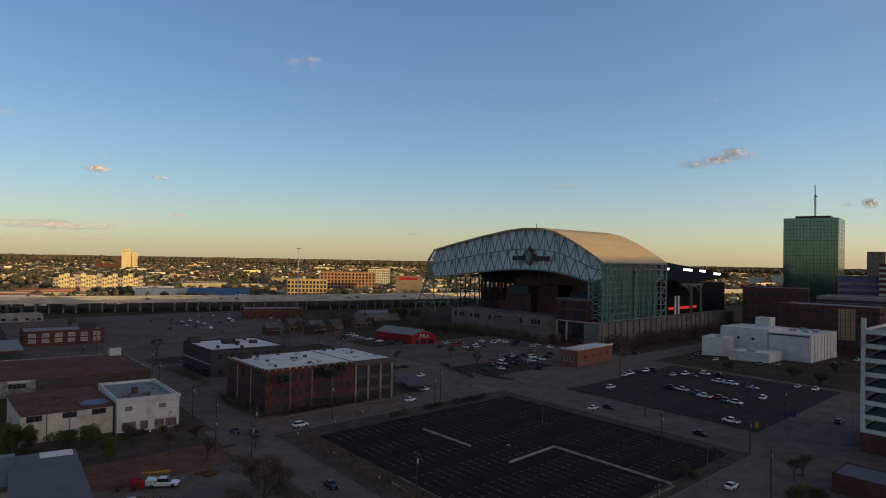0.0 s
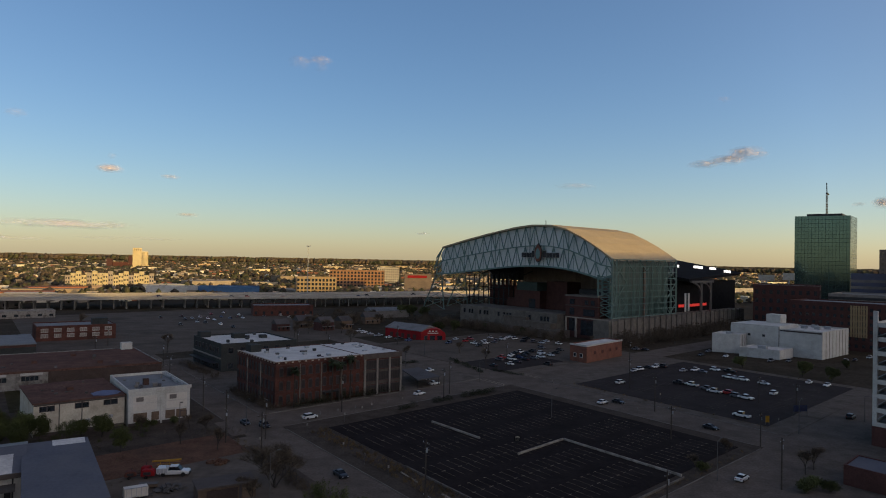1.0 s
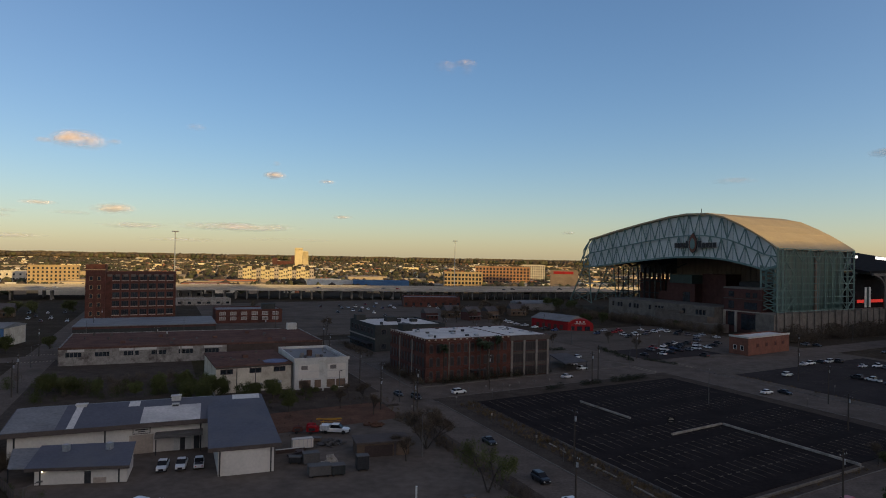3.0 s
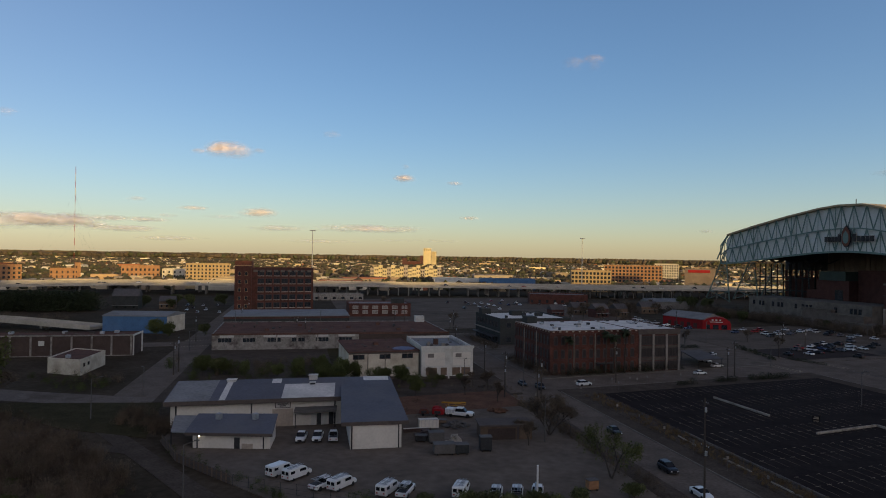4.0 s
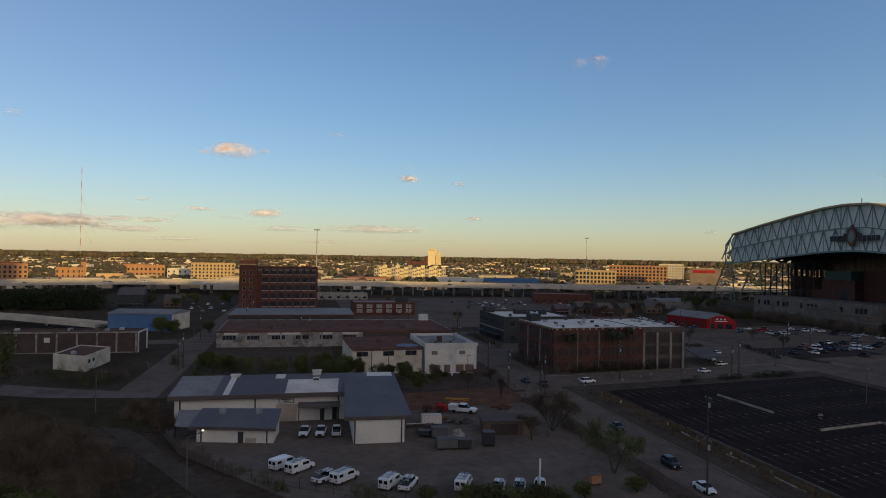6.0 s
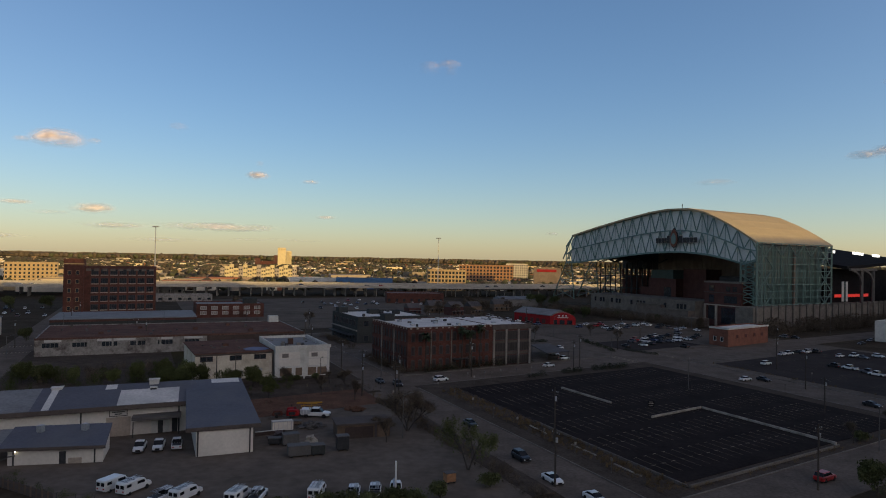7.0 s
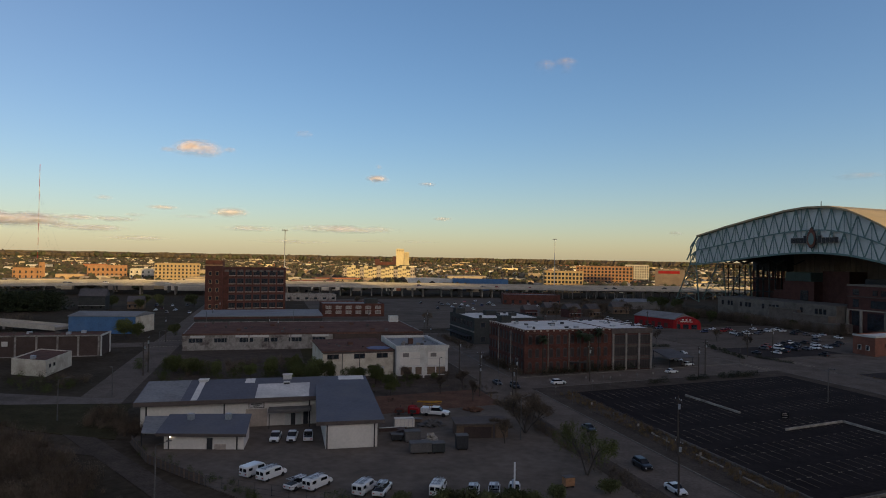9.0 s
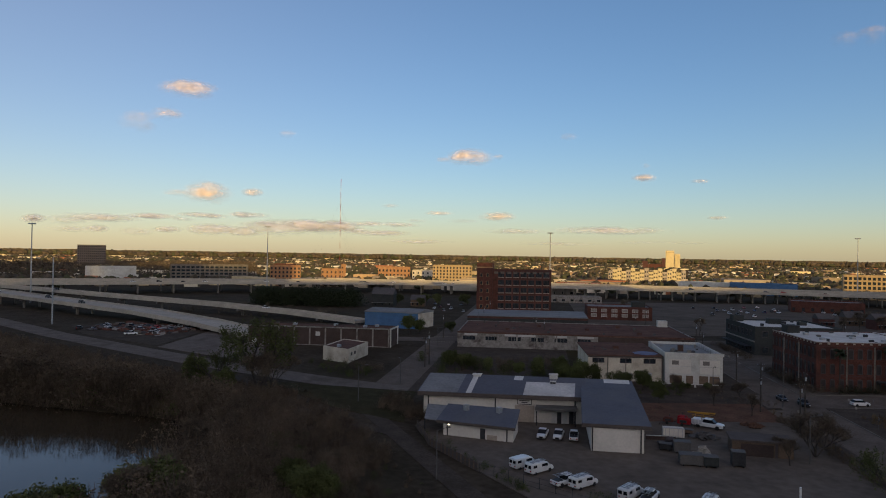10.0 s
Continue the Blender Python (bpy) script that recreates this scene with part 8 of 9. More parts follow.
boxy("steel_container", "grey steel junk bin", "container", -59.5, 124.0, 20, 2.4, 1.6, 1.3, "dark_steel")
boxy("pallet_load", "stack of brown timber on the dirt", "goods", -62.5, 139.5, 15, 3.6, 1.4, 0.9, "wood")


def carport():
    e = thing("carport", (-12.3, 266, 0.1), "flat grey carport roof on thin steel posts", "carport")
    c = [Vector(p) - Vector((-12.3, 266)) for p in ((-19.6, 274), (-13, 280.6), (-3.8, 260), (-11.9, 251))]
    bm = bmesh.new()
    prism(bm, c, 3.2, 3.55)
    part("roof", bm, M["roof_dark"], e)
    for p in c:
        q = p * 0.93
        bar("post", (q.x, q.y, 0), (q.x, q.y, 3.2), 0.2, 0.2, M["dark_steel"], e)


carport()


def small_house(x, y, rz, w, d, h, m):
    e = thing("house", (x, y, 0), "small dark timber house with a gable roof", "house", "houses on the vacant lots", rz=rz)
    bm = bmesh.new()
    box(bm, -w / 2, w / 2, -d / 2, d / 2, 0, h)
    part("wall", bm, M[m], e)
    bm = bmesh.new()
    v = [bm.verts.new(p) for p in ((-w / 2 - 0.4, -d / 2 - 0.4, h), (w / 2 + 0.4, -d / 2 - 0.4, h), (w / 2 + 0.4, d / 2 + 0.4, h), (-w / 2 - 0.4, d / 2 + 0.4, h), (-w / 2 - 0.4, 0, h + d * 0.4), (w / 2 + 0.4, 0, h + d * 0.4))]
    for f in ((0, 1, 5, 4), (2, 3, 4, 5), (3, 0, 4), (1, 2, 5), (0, 3, 2, 1)):
        bm.faces.new([v[i] for i in f])
    part("roof", bm, M["roof_dark"], e)
    for k in range(3):
        bm = bmesh.new()
        s = -w / 2 + w * (k + 0.5) / 3
        box(bm, s - 0.5, s + 0.5, -d / 2 - 0.06, -d / 2 + 0.05, 1.0, 2.6)
        part("window", bm, M["glass"], e)
    bm = bmesh.new()
    box(bm, -w / 2, w / 2, -d / 2 - 2, -d / 2 - 0.01, 2.8, 3.0)
    part("porch_roof", bm, M["roof_grey"], e)


for row in ((-85, 448, 49, 10, 9, 5.5, "brick_dark"), (-74, 461, 49, 9, 8, 5.5, "wood"), (-102, 462, 40, 11, 9, 5, "wood"), (-112, 440, 40, 9, 8, 4.5, "brick_dark"), (-378, 325, 36, 16, 12, 9, "dark_paint"), (-60, 500, 30, 12, 9, 5, "wood"), (-362, 345, 36, 10, 9, 5, "wood")):
    small_house(*row)


def fence(a, b, h, label, m="dark_steel"):
    a, b = Vector(a), Vector(b)
    e = thing("chain_fence", (a.x, a.y, 0.1), label, "fence", "", "structure")
    ln = (b - a).length
    d = (b - a).normalized()
    n = int(ln / 3)
    for i in range(n + 1):
        q = d * (ln * i / n)
        bar("post", (q.x, q.y, 0), (q.x, q.y, h), 0.06, 0.06, M[m], e)
    for z in (0.1, h * 0.5, h):
        bar("rail", (0, 0, z), (d.x * ln, d.y * ln, z), 0.03, 0.03, M[m], e)


def board_fence(a, b, h):
    a, b = Vector(a), Vector(b)
    e = thing("board_fence", (a.x, a.y, 0.0), "weathered grey board fence beside the lane", "fence", "", "structure")
    ln, d = (b - a).length, (b - a).normalized()
    n = int(ln / 0.5)
    for i in range(n):
        q0, q1 = d * (ln * i / n + 0.02), d * (ln * (i + 1) / n - 0.02)
        bm = bmesh.new()
        prism(bm, strip(q0, q1, 0.03), 0, h + rnd.uniform(-0.1, 0.08))
        part("board", bm, M["fascia"] if i % 3 else M["wood"], e)
    for z in (0.4, h - 0.4):
        bar("rail", (0, 0, z), (d.x * ln, d.y * ln, z), 0.1, 0.1, M["wood"], e)


def scrap_heap():
    """Crushed panels and parts between the wrecks."""
    rr = random.Random(5)
    bm = bmesh.new()
    for i in range(260):
        u, v = rr.random(), rr.random()
        a = Vector((-356, 110)).lerp(Vector((-302, 122)), u)
        q = a.lerp(Vector((-364, 136)).lerp(Vector((-318, 159)), u), v)
        n0 = len(bm.verts)
        w, d, h = rr.uniform(0.5, 2.2), rr.uniform(0.4, 1.6), rr.uniform(0.3, 1.3)
        box(bm, -w, w, -d, d, 0, h)
        bm.verts.ensure_lookup_table()
        t = pose(q.x, q.y, -0.05, rr.uniform(-12, 12), rr.uniform(-12, 12), rr.uniform(0, 180))
        for vert in bm.verts[n0:]:
            vert.co = t @ (vert.co + Vector((rr.uniform(-0.15, 0.15), rr.uniform(-0.15, 0.15), 0)))
    tagged(part("scrap_heap", bm, SCRAP), "heaps of rusty and faded scrap car parts on dirt", "scrap", "", "stuff")


board_fence((-106, 98.6), (-94.5, 91.2), 1.9)
board_fence((-94.3, 91.1), (-77, 86), 1.6)


def sign_post(x, y, rz, m):
    e = thing("sign_post", (x, y, 0.1), "small street sign on a thin steel post", "street sign", "street signs", rz=rz)
    bm = bmesh.new()
    cyl(bm, 0, 0, 0, 2.8, 0.04, 0.04, 6)
    part("post", bm, M["pole_paint"], e)
    bm = bmesh.new()
    box(bm, -0.25, 0.25, -0.06, -0.03, 2.2, 2.8)
    part("panel", bm, M[m], e)


for k in range(16):
    q = G(-6.5, -5 + 6.5 * k) if k < 8 else G(3 + 11 * (k - 8), -7.6)
    sign_post(q.x, q.y, 40 + 90 * (k % 2), "concrete")
for x, y in ((-27, 208), (-31, 199), (60, 215), (100, 205), (-48, 170), (-38, 156), (20, 250), (40, 262), (75, 240), (-95, 250), (-86, 236)):
    sign_post(x, y, 40, "concrete")
fence((-76, 85.5), (-20, 89), 1.8, "thin dark fence along the yard")
fence(G(8, -26), G(60, -26), 1.8, "grey fence between yard and street")
fence(G(2, -1.2), G(90, -1.2), 0.9, "low rail beside the car park")

# ---- far city ----
def island_mat(name, cols, rough=0.85, vary=0.2):
    """A material whose colour differs from piece to piece of one mesh."""
    m = mat(name, (1, 1, 1), rough, 0.0, 6.0, vary)
    n, l = m.node_tree.nodes, m.node_tree.links
    geo = n.new("ShaderNodeNewGeometry")
    ramp = n.new("ShaderNodeValToRGB")
    ramp.color_ramp.interpolation = "CONSTANT"
    el = ramp.color_ramp.elements
    while len(el) < len(cols):
        el.new(0.5)
    for i, c in enumerate(cols):
        el[i].position = i / len(cols)
        el[i].color = (*c, 1)
    l.new(geo.outputs["Random Per Island"], ramp.inputs[0])
    sc = [x for x in n if x.bl_idname == "ShaderNodeVectorMath"][0]
    l.new(ramp.outputs[0], sc.inputs[0])
    return m


SCRAP = island_mat("scrap_parts", [(0.1, 0.045, 0.033), (0.07, 0.045, 0.035), (0.2, 0.19, 0.18), (0.05, 0.05, 0.05), (0.09, 0.04, 0.03), (0.11, 0.09, 0.075), (0.06, 0.055, 0.055)])
scrap_heap()
HOUSE = island_mat("far_house_walls", [(0.463, 0.362, 0.214), (0.579, 0.512, 0.371), (0.361, 0.25, 0.146), (0.258, 0.106, 0.056), (0.386, 0.312, 0.214), (0.515, 0.413, 0.248), (0.258, 0.213, 0.158), (0.644, 0.575, 0.45), (0.206, 0.163, 0.113), (0.309, 0.237, 0.146)])
# leaf colours lightened to stand in for haze over the distance
WOOD = island_mat("far_woods_leaves", [(0.056, 0.058, 0.03), (0.043, 0.045, 0.026), (0.075, 0.059, 0.038), (0.064, 0.061, 0.032), (0.05, 0.042, 0.031), (0.08, 0.062, 0.044), (0.066, 0.052, 0.037)], 0.9, 0.35)


def stuff(name, verts, faces, material, label, category):
    me = bpy.data.meshes.new(name)
    me.from_pydata(verts, [], faces)
    me.materials.append(material)
    return tagged(new(name, me), label, category, "", "stuff")


def hw_side(x, y):
    """How far a place lies beyond the highway, seen from the viewpoint."""
    az = math.degrees(math.atan2(x, y))
    r = math.hypot(x, y)
    lim = {-90: 780, -70: 740, -60: 760, -50: 740, -35: 690, -20: 740, 0: 830, 40: 900}
    ks = sorted(lim)
    for a, b in zip(ks, ks[1:]):
        if a <= az <= b:
            return r - (lim[a] + (lim[b] - lim[a]) * (az - a) / (b - a))
    return r - 800


def far_field():
    rr = random.Random(11)
    hv, hf, tv, tf = [], [], [], []
    ico = bmesh.new()
    bmesh.ops.create_icosphere(ico, subdivisions=1, radius=1)
    iv = [v.co.copy() for v in ico.verts]
    fi = [[v.index for v in f.verts] for f in ico.faces]
    ico.free()

    def house(x, y, w, d, h, rz, gable):
        c, s = math.cos(rz), math.sin(rz)
        b = len(hv)
        for z in (0, h):
            for px, py in ((-w, -d), (w, -d), (w, d), (-w, d)):
                hv.append((x + (px * c - py * s) / 2, y + (px * s + py * c) / 2, z))
        for q in ((0, 1, 5, 4), (1, 2, 6, 5), (2, 3, 7, 6), (3, 0, 4, 7)):
            hf.append([b + i for i in q])
        if gable:
            for px in (-w, w):
                hv.append((x + px * c / 2, y + px * s / 2, h + d * 0.28))
            hf.extend([[b + 4, b + 5, b + 9, b + 8], [b + 6, b + 7, b + 8, b + 9], [b + 7, b + 4, b + 8], [b + 5, b + 6, b + 9]])
        else:
            hf.append([b + 4, b + 5, b + 6, b + 7])

    def clump(x, y, r, h):
        b = len(tv)
        for p in iv:
            k = rr.uniform(0.7, 1.25)
            tv.append((x + p.x * r * k, y + p.y * r * k, h * 0.55 + p.z * h * 0.5 * k))
        for f in fi:
            tf.append([b + i for i in f])

    for i in range(3000):
        az = radians(rr.uniform(-86, 42))
        r = 720 * math.exp(rr.random() ** 0.8 * math.log(4300 / 720))
        x, y = math.sin(az) * r, math.cos(az) * r
        if hw_side(x, y) < 20:
            continue
        big = rr.random() < 0.1
        w, d = (rr.uniform(30, 75), rr.uniform(15, 35)) if big else (rr.uniform(7, 16), rr.uniform(6, 11))
        house(x, y, w, d, rr.uniform(6, 11) if big else rr.uniform(3, 6.5), radians(rr.choice((UA, VA, 0, 20)) + rr.uniform(-6, 6)), not big)
    for i in range(19000):
        az = radians(rr.uniform(-88, 44))
        r = 730 * math.exp(rr.random() ** 0.7 * math.log(4550 / 730))
        x, y = math.sin(az) * r, math.cos(az) * r
        if hw_side(x, y) < 0:
            continue
        s = rr.uniform(3, 6.5) * (1 if r < 2000 else 1.5)
        clump(x, y, s, rr.uniform(5, 11))
    for i in range(420):
        az = radians(-88 + 132 * i / 420)
        for r in (4520, 4600):
            clump(math.sin(az) * r, math.cos(az) * r, rr.uniform(14, 26), rr.uniform(26, 38))
    stuff("distant_houses", hv, hf, HOUSE, "countless small sunlit houses and sheds", "houses")
    stuff("distant_woods", tv, tf, WOOD, "broad belt of distant dark trees", "woods")
    # last belt of woods before the horizon, its haze put into the leaf colour
    bm = bmesh.new()
    prev = None
    for i in range(900):
        az = radians(-100 + 160 * i / 899)
        x, y = math.sin(az) * 4700, math.cos(az) * 4700
        cur = [bm.verts.new((x, y, -1)), bm.verts.new((x, y, 38 + 4.0 * noise.noise(Vector((i * 0.11, 0, 0))) + 3 * noise.noise(Vector((i * 0.6, 3, 0)))))]
        if prev:
            bm.faces.new((prev[0], cur[0], cur[1], prev[1]))
        prev = cur
    tagged(part("backdrop", bm, WOOD), "belt of woods on the horizon, colour lightened for haze", "woods", "", "structure")


far_field()


def far_block(name, label, x0, y0, x1, y1, depth, h, wall_m, roof_m, cols, floors, w, hh, glass_m=None):
    """A far building whose front runs from one point to another."""
    a, b = Vector((x0, y0)), Vector((x1, y1))
    d = b - a
    az = math.degrees(math.atan2(d.y, d.x))
    k = Block(name, label, "building", (x0, y0), az + 90, depth, az, d.length, h, wall_m, roof_m, 0.8)
    if cols:
        step = (h - 1.5) / floors
        k.windows("b", spread(cols, d.length, w), [1.2 + step * i for i in range(floors)], w, min(hh, step * 0.62), wall_m, glass_m or M["glass"], far=True)
    return k


far_block("brick_loft", "sunlit four-storey tan loft building with a window grid", -181, 778, -136, 790, 24, 25, M["brick_tan"], M["roof_grey"], 11, 5, 2.6, 3.2)
far_block("long_brick_loft", "long sunlit red brick building with arched windows", -180, 984, -100, 996, 26, 30, M["brick_orange"], M["roof_grey"], 16, 6, 2.8, 3.4)
far_block("cream_block", "distant cream apartment block", -133, 1193, -94, 1197, 20, 32, M["cream"], M["roof_grey"], 10, 7, 2, 2.4)
rs = far_block("red_store", "distant grey store with a red sign band", -63, 898, -27, 901, 18, 28, M["ribbed"], M["roof_dark"], 0, 1, 1, 1)
rs.on("b", 4, 30, 23, 26.5, 0.0, 0.4, M["red_paint"], "sign_band", "plain red sign band")
far_block("blue_roof_shed", "low shed with a bright blue roof", -286, 752, -222, 772, 30, 13, M["blue_paint"], M["blue_paint"], 0, 1, 1, 1)
far_block("white_shed", "long low white shed", -345, 752, -292, 772, 24, 12, M["white"], M["roof_grey"], 0, 1, 1, 1)
far_block("orange_church", "sunlit orange brick church hall", -729, 520, -714, 541, 30, 18, M["brick_orange"], M["roof_rust"], 5, 3, 1.6, 3)
far_block("church_tower", "square orange brick church tower", -714, 541, -711, 546, 8, 25, M["brick_orange"], M["roof_rust"], 1, 4, 1.4, 2)
far_block("brick_depot", "long sunlit red brick depot", -722, 612, -691, 645, 25, 21, M["brick_orange"], M["roof_grey"], 9, 3, 2.2, 3)
far_block("cream_depot", "sunlit cream depot building", -690, 648, -640, 690, 25, 17, M["cream"], M["roof_white"], 10, 3, 2, 2.4)
far_block("brick_apartments", "sunlit five-storey tan and brick apartment building", -601, 600, -563, 632, 22, 26, M["brick_tan"], M["roof_grey"], 12, 6, 1.8, 2.2)
far_block("red_depot", "dark red brick depot", -765, 470, -749, 491, 25, 24, M["brick"], M["roof_grey"], 4, 4, 2, 2.4)
far_block("dark_office", "distant dark grey office block", -1428, 440, -1412, 488, 40, 48, M["ribbed"], M["roof_dark"], 14, 10, 2, 2.6)
# darker wall material on the garage stands in for shade falling on it
far_block("grey_garage", "grey concrete parking garage, wall darkened in place of shade", -820, 357, -778, 440, 30, 22, M["old_stone"], M["roof_grey"], 16, 5, 4, 2.2)
far_block("brick_house", "sunlit red brick office", -678, 411, -659, 440, 22, 24, M["brick_orange"], M["roof_grey"], 8, 5, 2, 2.4)
far_block("white_hall", "long pale low hall", -854, 270, -835, 322, 22, 19, M["white"], M["roof_white"], 0, 1, 1, 1)
far_block("brick_store", "long low dark red brick store before the highway", -160, 541, -115, 558, 26, 8.5, M["brick"], M["roof_grey"], 8, 1, 2.0, 2.4)
far_block("pale_shop", "low pale flat-roofed shop before the highway", -328, 470, -295, 496, 18, 5.5, M["peeling"], M["roof_grey"], 6, 1, 2.6, 1.6)
far_block("pale_shop", "low pale concrete store beside the highway", -397, 556, -374, 576, 14, 8.5, M["concrete"], M["roof_white"], 4, 1, 2.6, 2.4)
for i in range(17):
    k = i / 17
    x, y = -484 + 92 * k, 832 + 46 * k
    far_block("townhouse", "narrow sunlit cream townhouse in a row", x, y, x + 5.0, y + 2.5, 12, 20 + 2.5 * (i % 3), M["gold_render"] if i % 4 else M["stone"], M["roof_grey"], 2, 4, 1.4, 2.2)


def silo():
    e = thing("grain_silo", (-1026, 2170, 0), "tall sunlit white concrete grain elevator", "silo")
    e.rotation_euler = (0, 0, radians(24))
    for x0, x1, z1, m, nm in ((-14, 13, 66, "gold_render", "headhouse"), (14, 32, 55, "gold_render", "silo_block"), (-26, -15, 40, "brick_dark", "mill"), (-72, -27, 19, "brick", "annex"), (-90, -73, 30, "brick_dark", "store")):
        bm = bmesh.new()
        box(bm, x0, x1, 0, 24, 0, z1)
        part(nm, bm, M[m], e)
    for i in range(5):
        bm = bmesh.new()
        cyl(bm, 16.5 + 3.6 * i, -1, 0, 52, 1.8, 1.8, 10)
        part("silo_tube", bm, M["gold_render"], e)
    for i in range(4):
        bm = bmesh.new()
        box(bm, -11 + 6.5 * i, -9 + 6.5 * i, -0.2, 0.1, 58, 62)
        part("window", bm, M["glass"], e)


silo()


def radio_mast():
    e = thing("radio_mast", (-2545, 1928, 0), "very tall thin guyed radio mast", "mast")
    for k in range(13):
        bar("mast_section", (0, 0, 30 * k), (0, 0, 30 * k + 30), 1.3, 1.3, M["white"] if k % 2 else M["red_paint"], e)
    for a in (0, 120, 240):
        d = ang(a) * 140
        for z in (150, 280):
            bar("guy_wire", (d.x, d.y, 0), (0, 0, z), 0.12, 0.12, M["dark_steel"], e)


radio_mast()


# ---- clouds ----
def cloud_material(name, colour):
    m = bpy.data.materials.new(name)
    m.use_nodes = True
    n, l = m.node_tree.nodes, m.node_tree.links
    n.remove(n["Principled BSDF"])
    out = n["Material Output"]
    dif, tra, tr = n.new("ShaderNodeBsdfDiffuse"), n.new("ShaderNodeBsdfTranslucent"), n.new("ShaderNodeBsdfTransparent")
    dif.inputs[0].default_value = tra.inputs[0].default_value = (*colour, 1)
    mix, mx2 = n.new("ShaderNodeMixShader"), n.new("ShaderNodeMixShader")
    mix.inputs[0].default_value = 0.5
    l.new(dif.outputs[0], mix.inputs[1])
    l.new(tra.outputs[0], mix.inputs[2])
    att = n.new("ShaderNodeAttribute")
    att.attribute_name = "thickness"
    geo = n.new("ShaderNodeNewGeometry")
    no = n.new("ShaderNodeTexNoise")
    no.inputs["Scale"].default_value, no.inputs["Detail"].default_value, no.inputs["Roughness"].default_value = 0.011, 6, 0.58
    sc = n.new("ShaderNodeVectorMath")
    sc.operation = "MULTIPLY"
    sc.inputs[1].default_value = (0.6, 0.6, 1.6)
    l.new(geo.outputs["Position"], sc.inputs[0])
    l.new(sc.outputs[0], no.inputs["Vector"])
    a = n.new("ShaderNodeMath")
    a.operation = "MULTIPLY_ADD"
    a.inputs[1].default_value = 2.4
    a.inputs[2].default_value = -1.0
    l.new(no.outputs[0], a.inputs[0])
    b = n.new("ShaderNodeMath")
    b.operation = "MULTIPLY_ADD"
    b.inputs[1].default_value = 0.75
    l.new(att.outputs["Fac"], b.inputs[0])
    l.new(a.outputs[0], b.inputs[2])
    c = n.new("ShaderNodeMath")
    c.operation, c.use_clamp = "MULTIPLY", True
    l.new(b.outputs[0], c.inputs[0])
    l.new(att.outputs["Fac"], c.inputs[1])
    l.new(c.outputs[0], mx2.inputs[0])
    l.new(tr.outputs[0], mx2.inputs[1])
    l.new(mix.outputs[0], mx2.inputs[2])
    l.new(mx2.outputs[0], out.inputs[0])
    return m


CLOUD, CLOUD_LOW = cloud_material("thin_cloud", (0.8, 0.68, 0.62)), cloud_material("grey_cloud", (0.6, 0.62, 0.73))


def cloud(az, el, w, h, k):
    """A bulging bank of vapour that thins out towards its edge."""
    dist = 4300.0
    a, e = radians(az), radians(el)
    c = Vector((math.sin(a) * math.cos(e), math.cos(a) * math.cos(e), math.sin(e))) * dist + Vector((0, 0, 42))
    right, up = Vector((math.cos(a), -math.sin(a), 0)), Vector((0, 0, 1))
    toward = Vector((-math.sin(a), -math.cos(a), 0))
    hw, hh = dist * radians(w) * 0.62, dist * radians(h) * 0.72
    bm = bmesh.new()
    lay = bm.verts.layers.float.new("thickness")
    nx, ny = 28, 12
    g = []
    for j in range(ny + 1):
        row = []
        for i in range(nx + 1):
            u, v = -1 + 2 * i / nx, -1 + 2 * j / ny
            r2 = min(1.0, u * u + (v * v if v > 0 else (v * 1.15) ** 2))
            lump = 0.35 * noise.noise(Vector((u * 3 + az, v * 2 + el, 1)))
            p = c + right * u * hw + up * v * hh + toward * ((1 - r2) * (0.8 + lump) * hh * 1.5)
            vert = bm.verts.new(p)
            vert[lay] = max(0.0, (1 - r2) ** 1.1) * k * (0.92 if el > 3 else 1.0)
            row.append(vert)
        g.append(row)
    for j in range(ny):
        for i in range(nx):
            bm.faces.new((g[j][i], g[j][i + 1], g[j + 1][i + 1], g[j + 1][i]))
    ob = part("cloud", bm, CLOUD if el > 3 else CLOUD_LOW, smooth=True)
    return tagged(ob, "small soft evening cloud tinted by the low sun" if el > 3 else "long flat grey evening cloud above the horizon", "cloud", "clouds")


for row in ((-65.11, 12.65, 4.01, 1.26, 0.9), (-66.62, 10.64, 2.23, 0.82, 0.75), (-68.76, 9.8, 2.64, 1.45, 0.4), (-63.56, 4.63, 3.44, 1.55, 1), (-60.05, 4.83, 1.61, 0.63, 0.8), (-65.84, 4.57, 1.92, 0.48, 0.5), (-57.23, 9.72, 1.38, 0.58, 0.4), (-41.94, 8.23, 3.57, 1.26, 1), (-44.21, 8.06, 1.16, 0.39, 0.5), (-39.48, 8.34, 0.96, 0.39, 0.4), (-39.54, 3.28, 2.98, 0.73, 0.8), (-48.64, 4.09, 1.35, 0.34, 0.5), (-44.47, 3.5, 2.22, 0.34, 0.6), (-27.39, 6.48, 1.77, 0.63, 0.75), (-27.27, 7.48, 0.71, 0.39, 0.4), (-23.13, 6.16, 1.35, 0.34, 0.6)):
    cloud(*row)
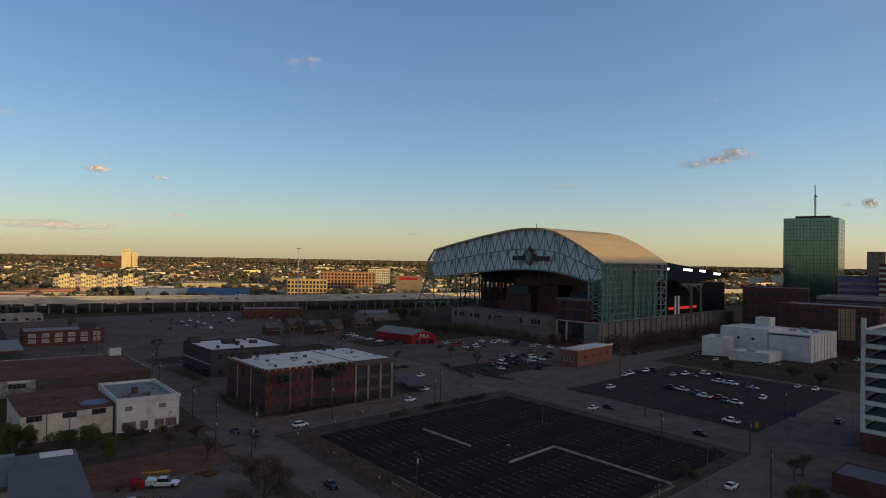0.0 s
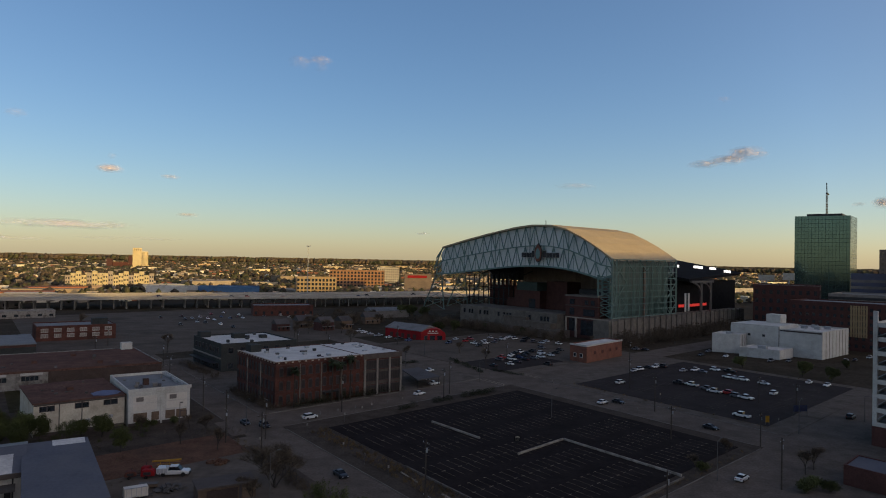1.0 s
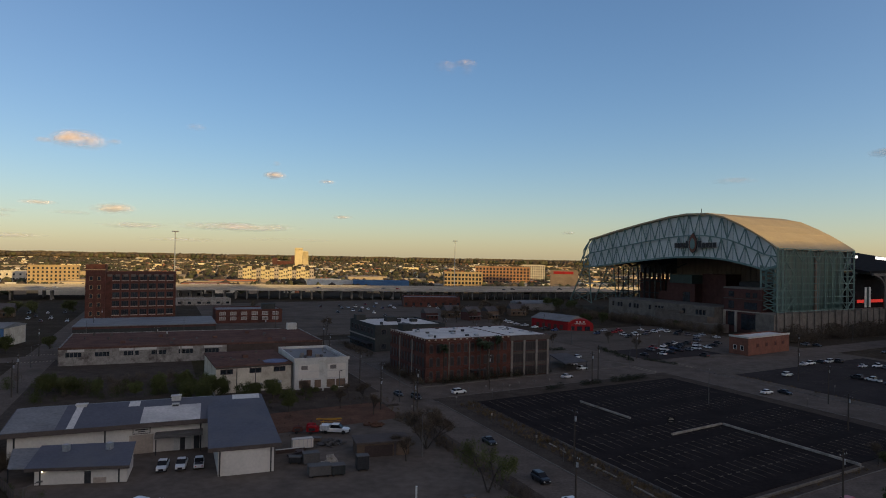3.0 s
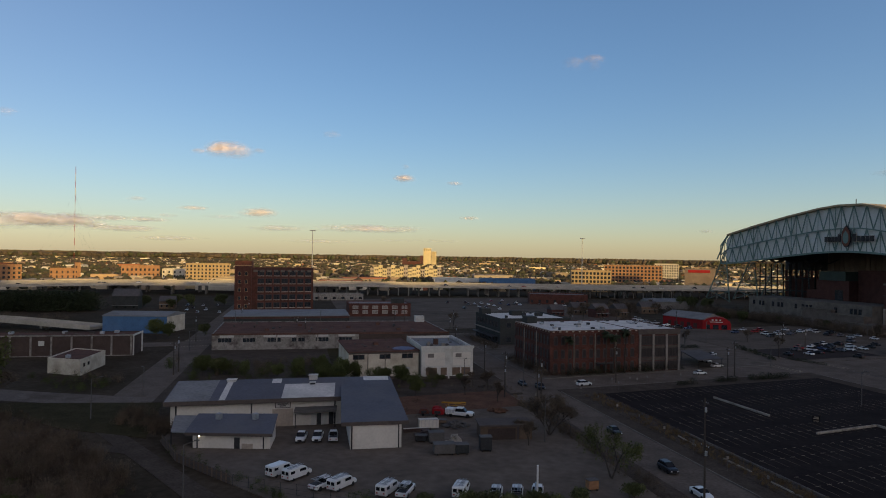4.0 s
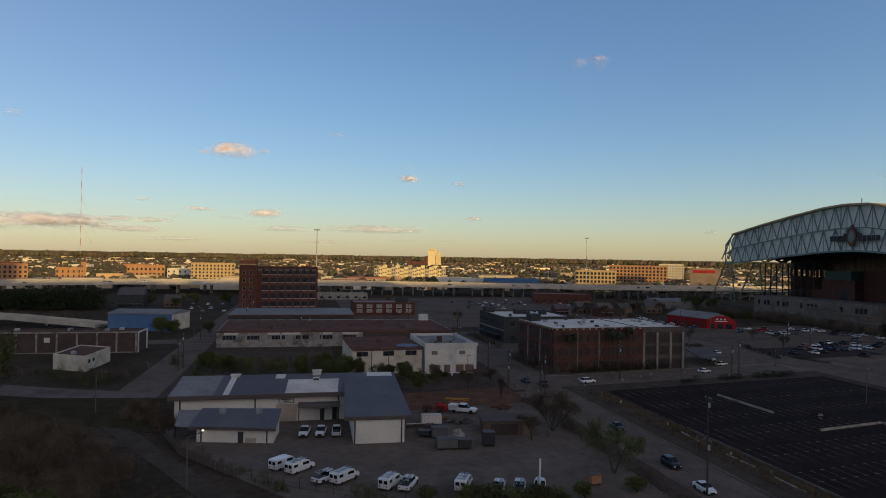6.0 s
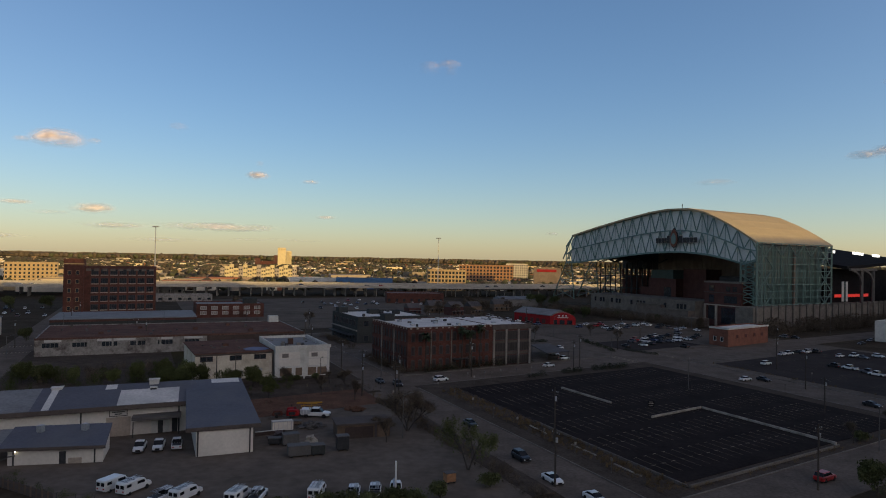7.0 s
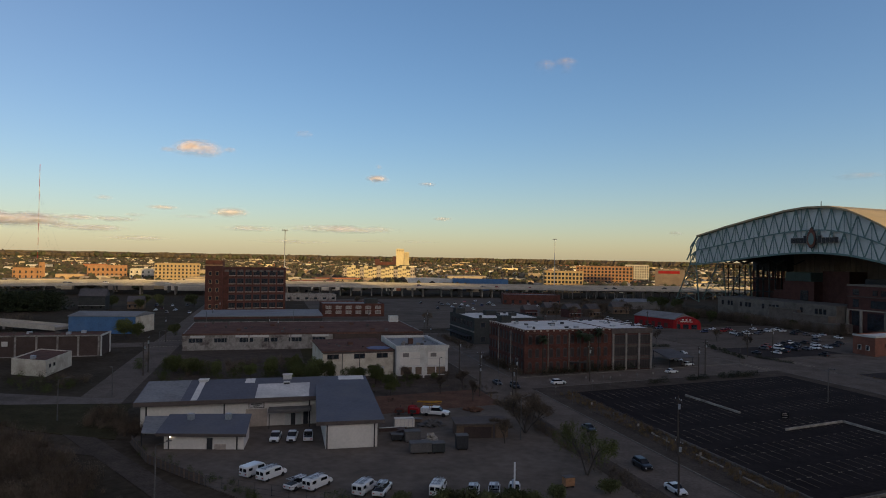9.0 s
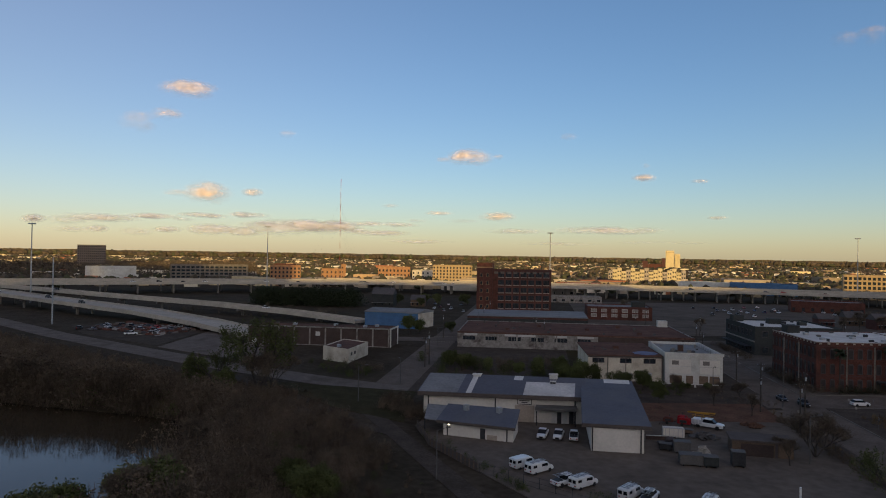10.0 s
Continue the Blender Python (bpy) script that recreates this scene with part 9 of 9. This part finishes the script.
for row in ((-33.56, 9.95, 1.31, 0.58, 0.35), (-21.68, 3.23, 1.65, 0.29, 0.6), (-13.21, 15.86, 1.64, 0.97, 0.3), (-11.45, 15.61, 0.96, 0.68, 0.25), (-75.51, 2.14, 1.41, 0.58, 0.7), (-71.67, 2.38, 4.94, 0.58, 0.6), (-67.74, 2.62, 2.84, 0.48, 0.6), (-63.99, 2.85, 2.57, 0.44, 0.6), (-60.64, 2.96, 2.49, 0.48, 0.7), (-55.48, 2.4, 6.97, 0.58, 0.8), (-50.29, 2.47, 5.26, 0.44, 0.6), (-62.68, 1.79, 3.48, 0.53, 0.6), (-59.6, 2.25, 2.69, 0.44, 0.5), (-52.9, 1.94, 6.61, 0.44, 0.7), (-49.32, 1.77, 3.36, 0.34, 0.5), (-30.26, 2.17, 9.58, 0.63, 0.9)):
    cloud(*row)
for row in ((-37.75, 2.05, 5.26, 0.44, 0.7), (-34.41, 1.04, 6.11, 0.29, 0.5), (-26, 1.23, 6.56, 0.24, 0.4), (-72.97, 1.48, 3.34, 0.48, 0.5), (-66.7, 1.59, 1.65, 0.44, 0.5), (-42.34, 2.86, 2.9, 0.29, 0.4), (-46.21, 2.84, 1.93, 0.29, 0.4), (23.5, 8.7, 2.7, 0.95, 0.85), (22.0, 8.25, 2.6, 0.75, 0.75), (20.45, 8.02, 2.38, 0.6, 0.65), (32.51, 4.7, 1.37, 0.68, 1), (31.11, 4.66, 0.92, 0.29, 0.6), (21.66, 12.92, 1.25, 0.48, 0.3), (10.24, 6.39, 3.28, 0.48, 0.3), (-2.6, 2.25, 1.16, 0.24, 0.5), (-11.52, 16.1, 1.86, 0.77, 0.35)):
    cloud(*row)
for row in ((-75.68, 2.11, 1.65, 0.54, 0.9), (-73.53, 2.1, 3.16, 0.63, 0.75), (-70.32, 2.37, 4.12, 0.56, 0.85), (-67.54, 2.63, 3.77, 0.44, 0.9), (-65.26, 2.49, 1.8, 0.32, 0.7), (-64.21, 2.84, 3.18, 0.41, 0.9), (-62.92, 2.79, 2.06, 0.37, 0.8), (-60.28, 2.97, 3.25, 0.42, 0.9), (-63.11, 1.71, 3.89, 0.82, 0.9), (-60.7, 1.61, 2.78, 0.7, 0.8), (-58.01, 1.96, 5.63, 1.17, 0.9), (-55.25, 2.22, 6.41, 0.95, 1.0), (-53.37, 2.12, 4.53, 1.05, 0.9), (-49.09, 2.47, 5.3, 0.43, 0.9), (-49.56, 1.72, 5.06, 0.48, 0.85), (-71.46, 1.53, 1.5, 0.52, 0.8), (-66.5, 1.64, 2.24, 0.49, 0.8), (-68.73, 1.4, 2.42, 0.62, 0.6), (-46.18, 1.05, 5.32, 0.34, 0.6)):
    cloud(*row)
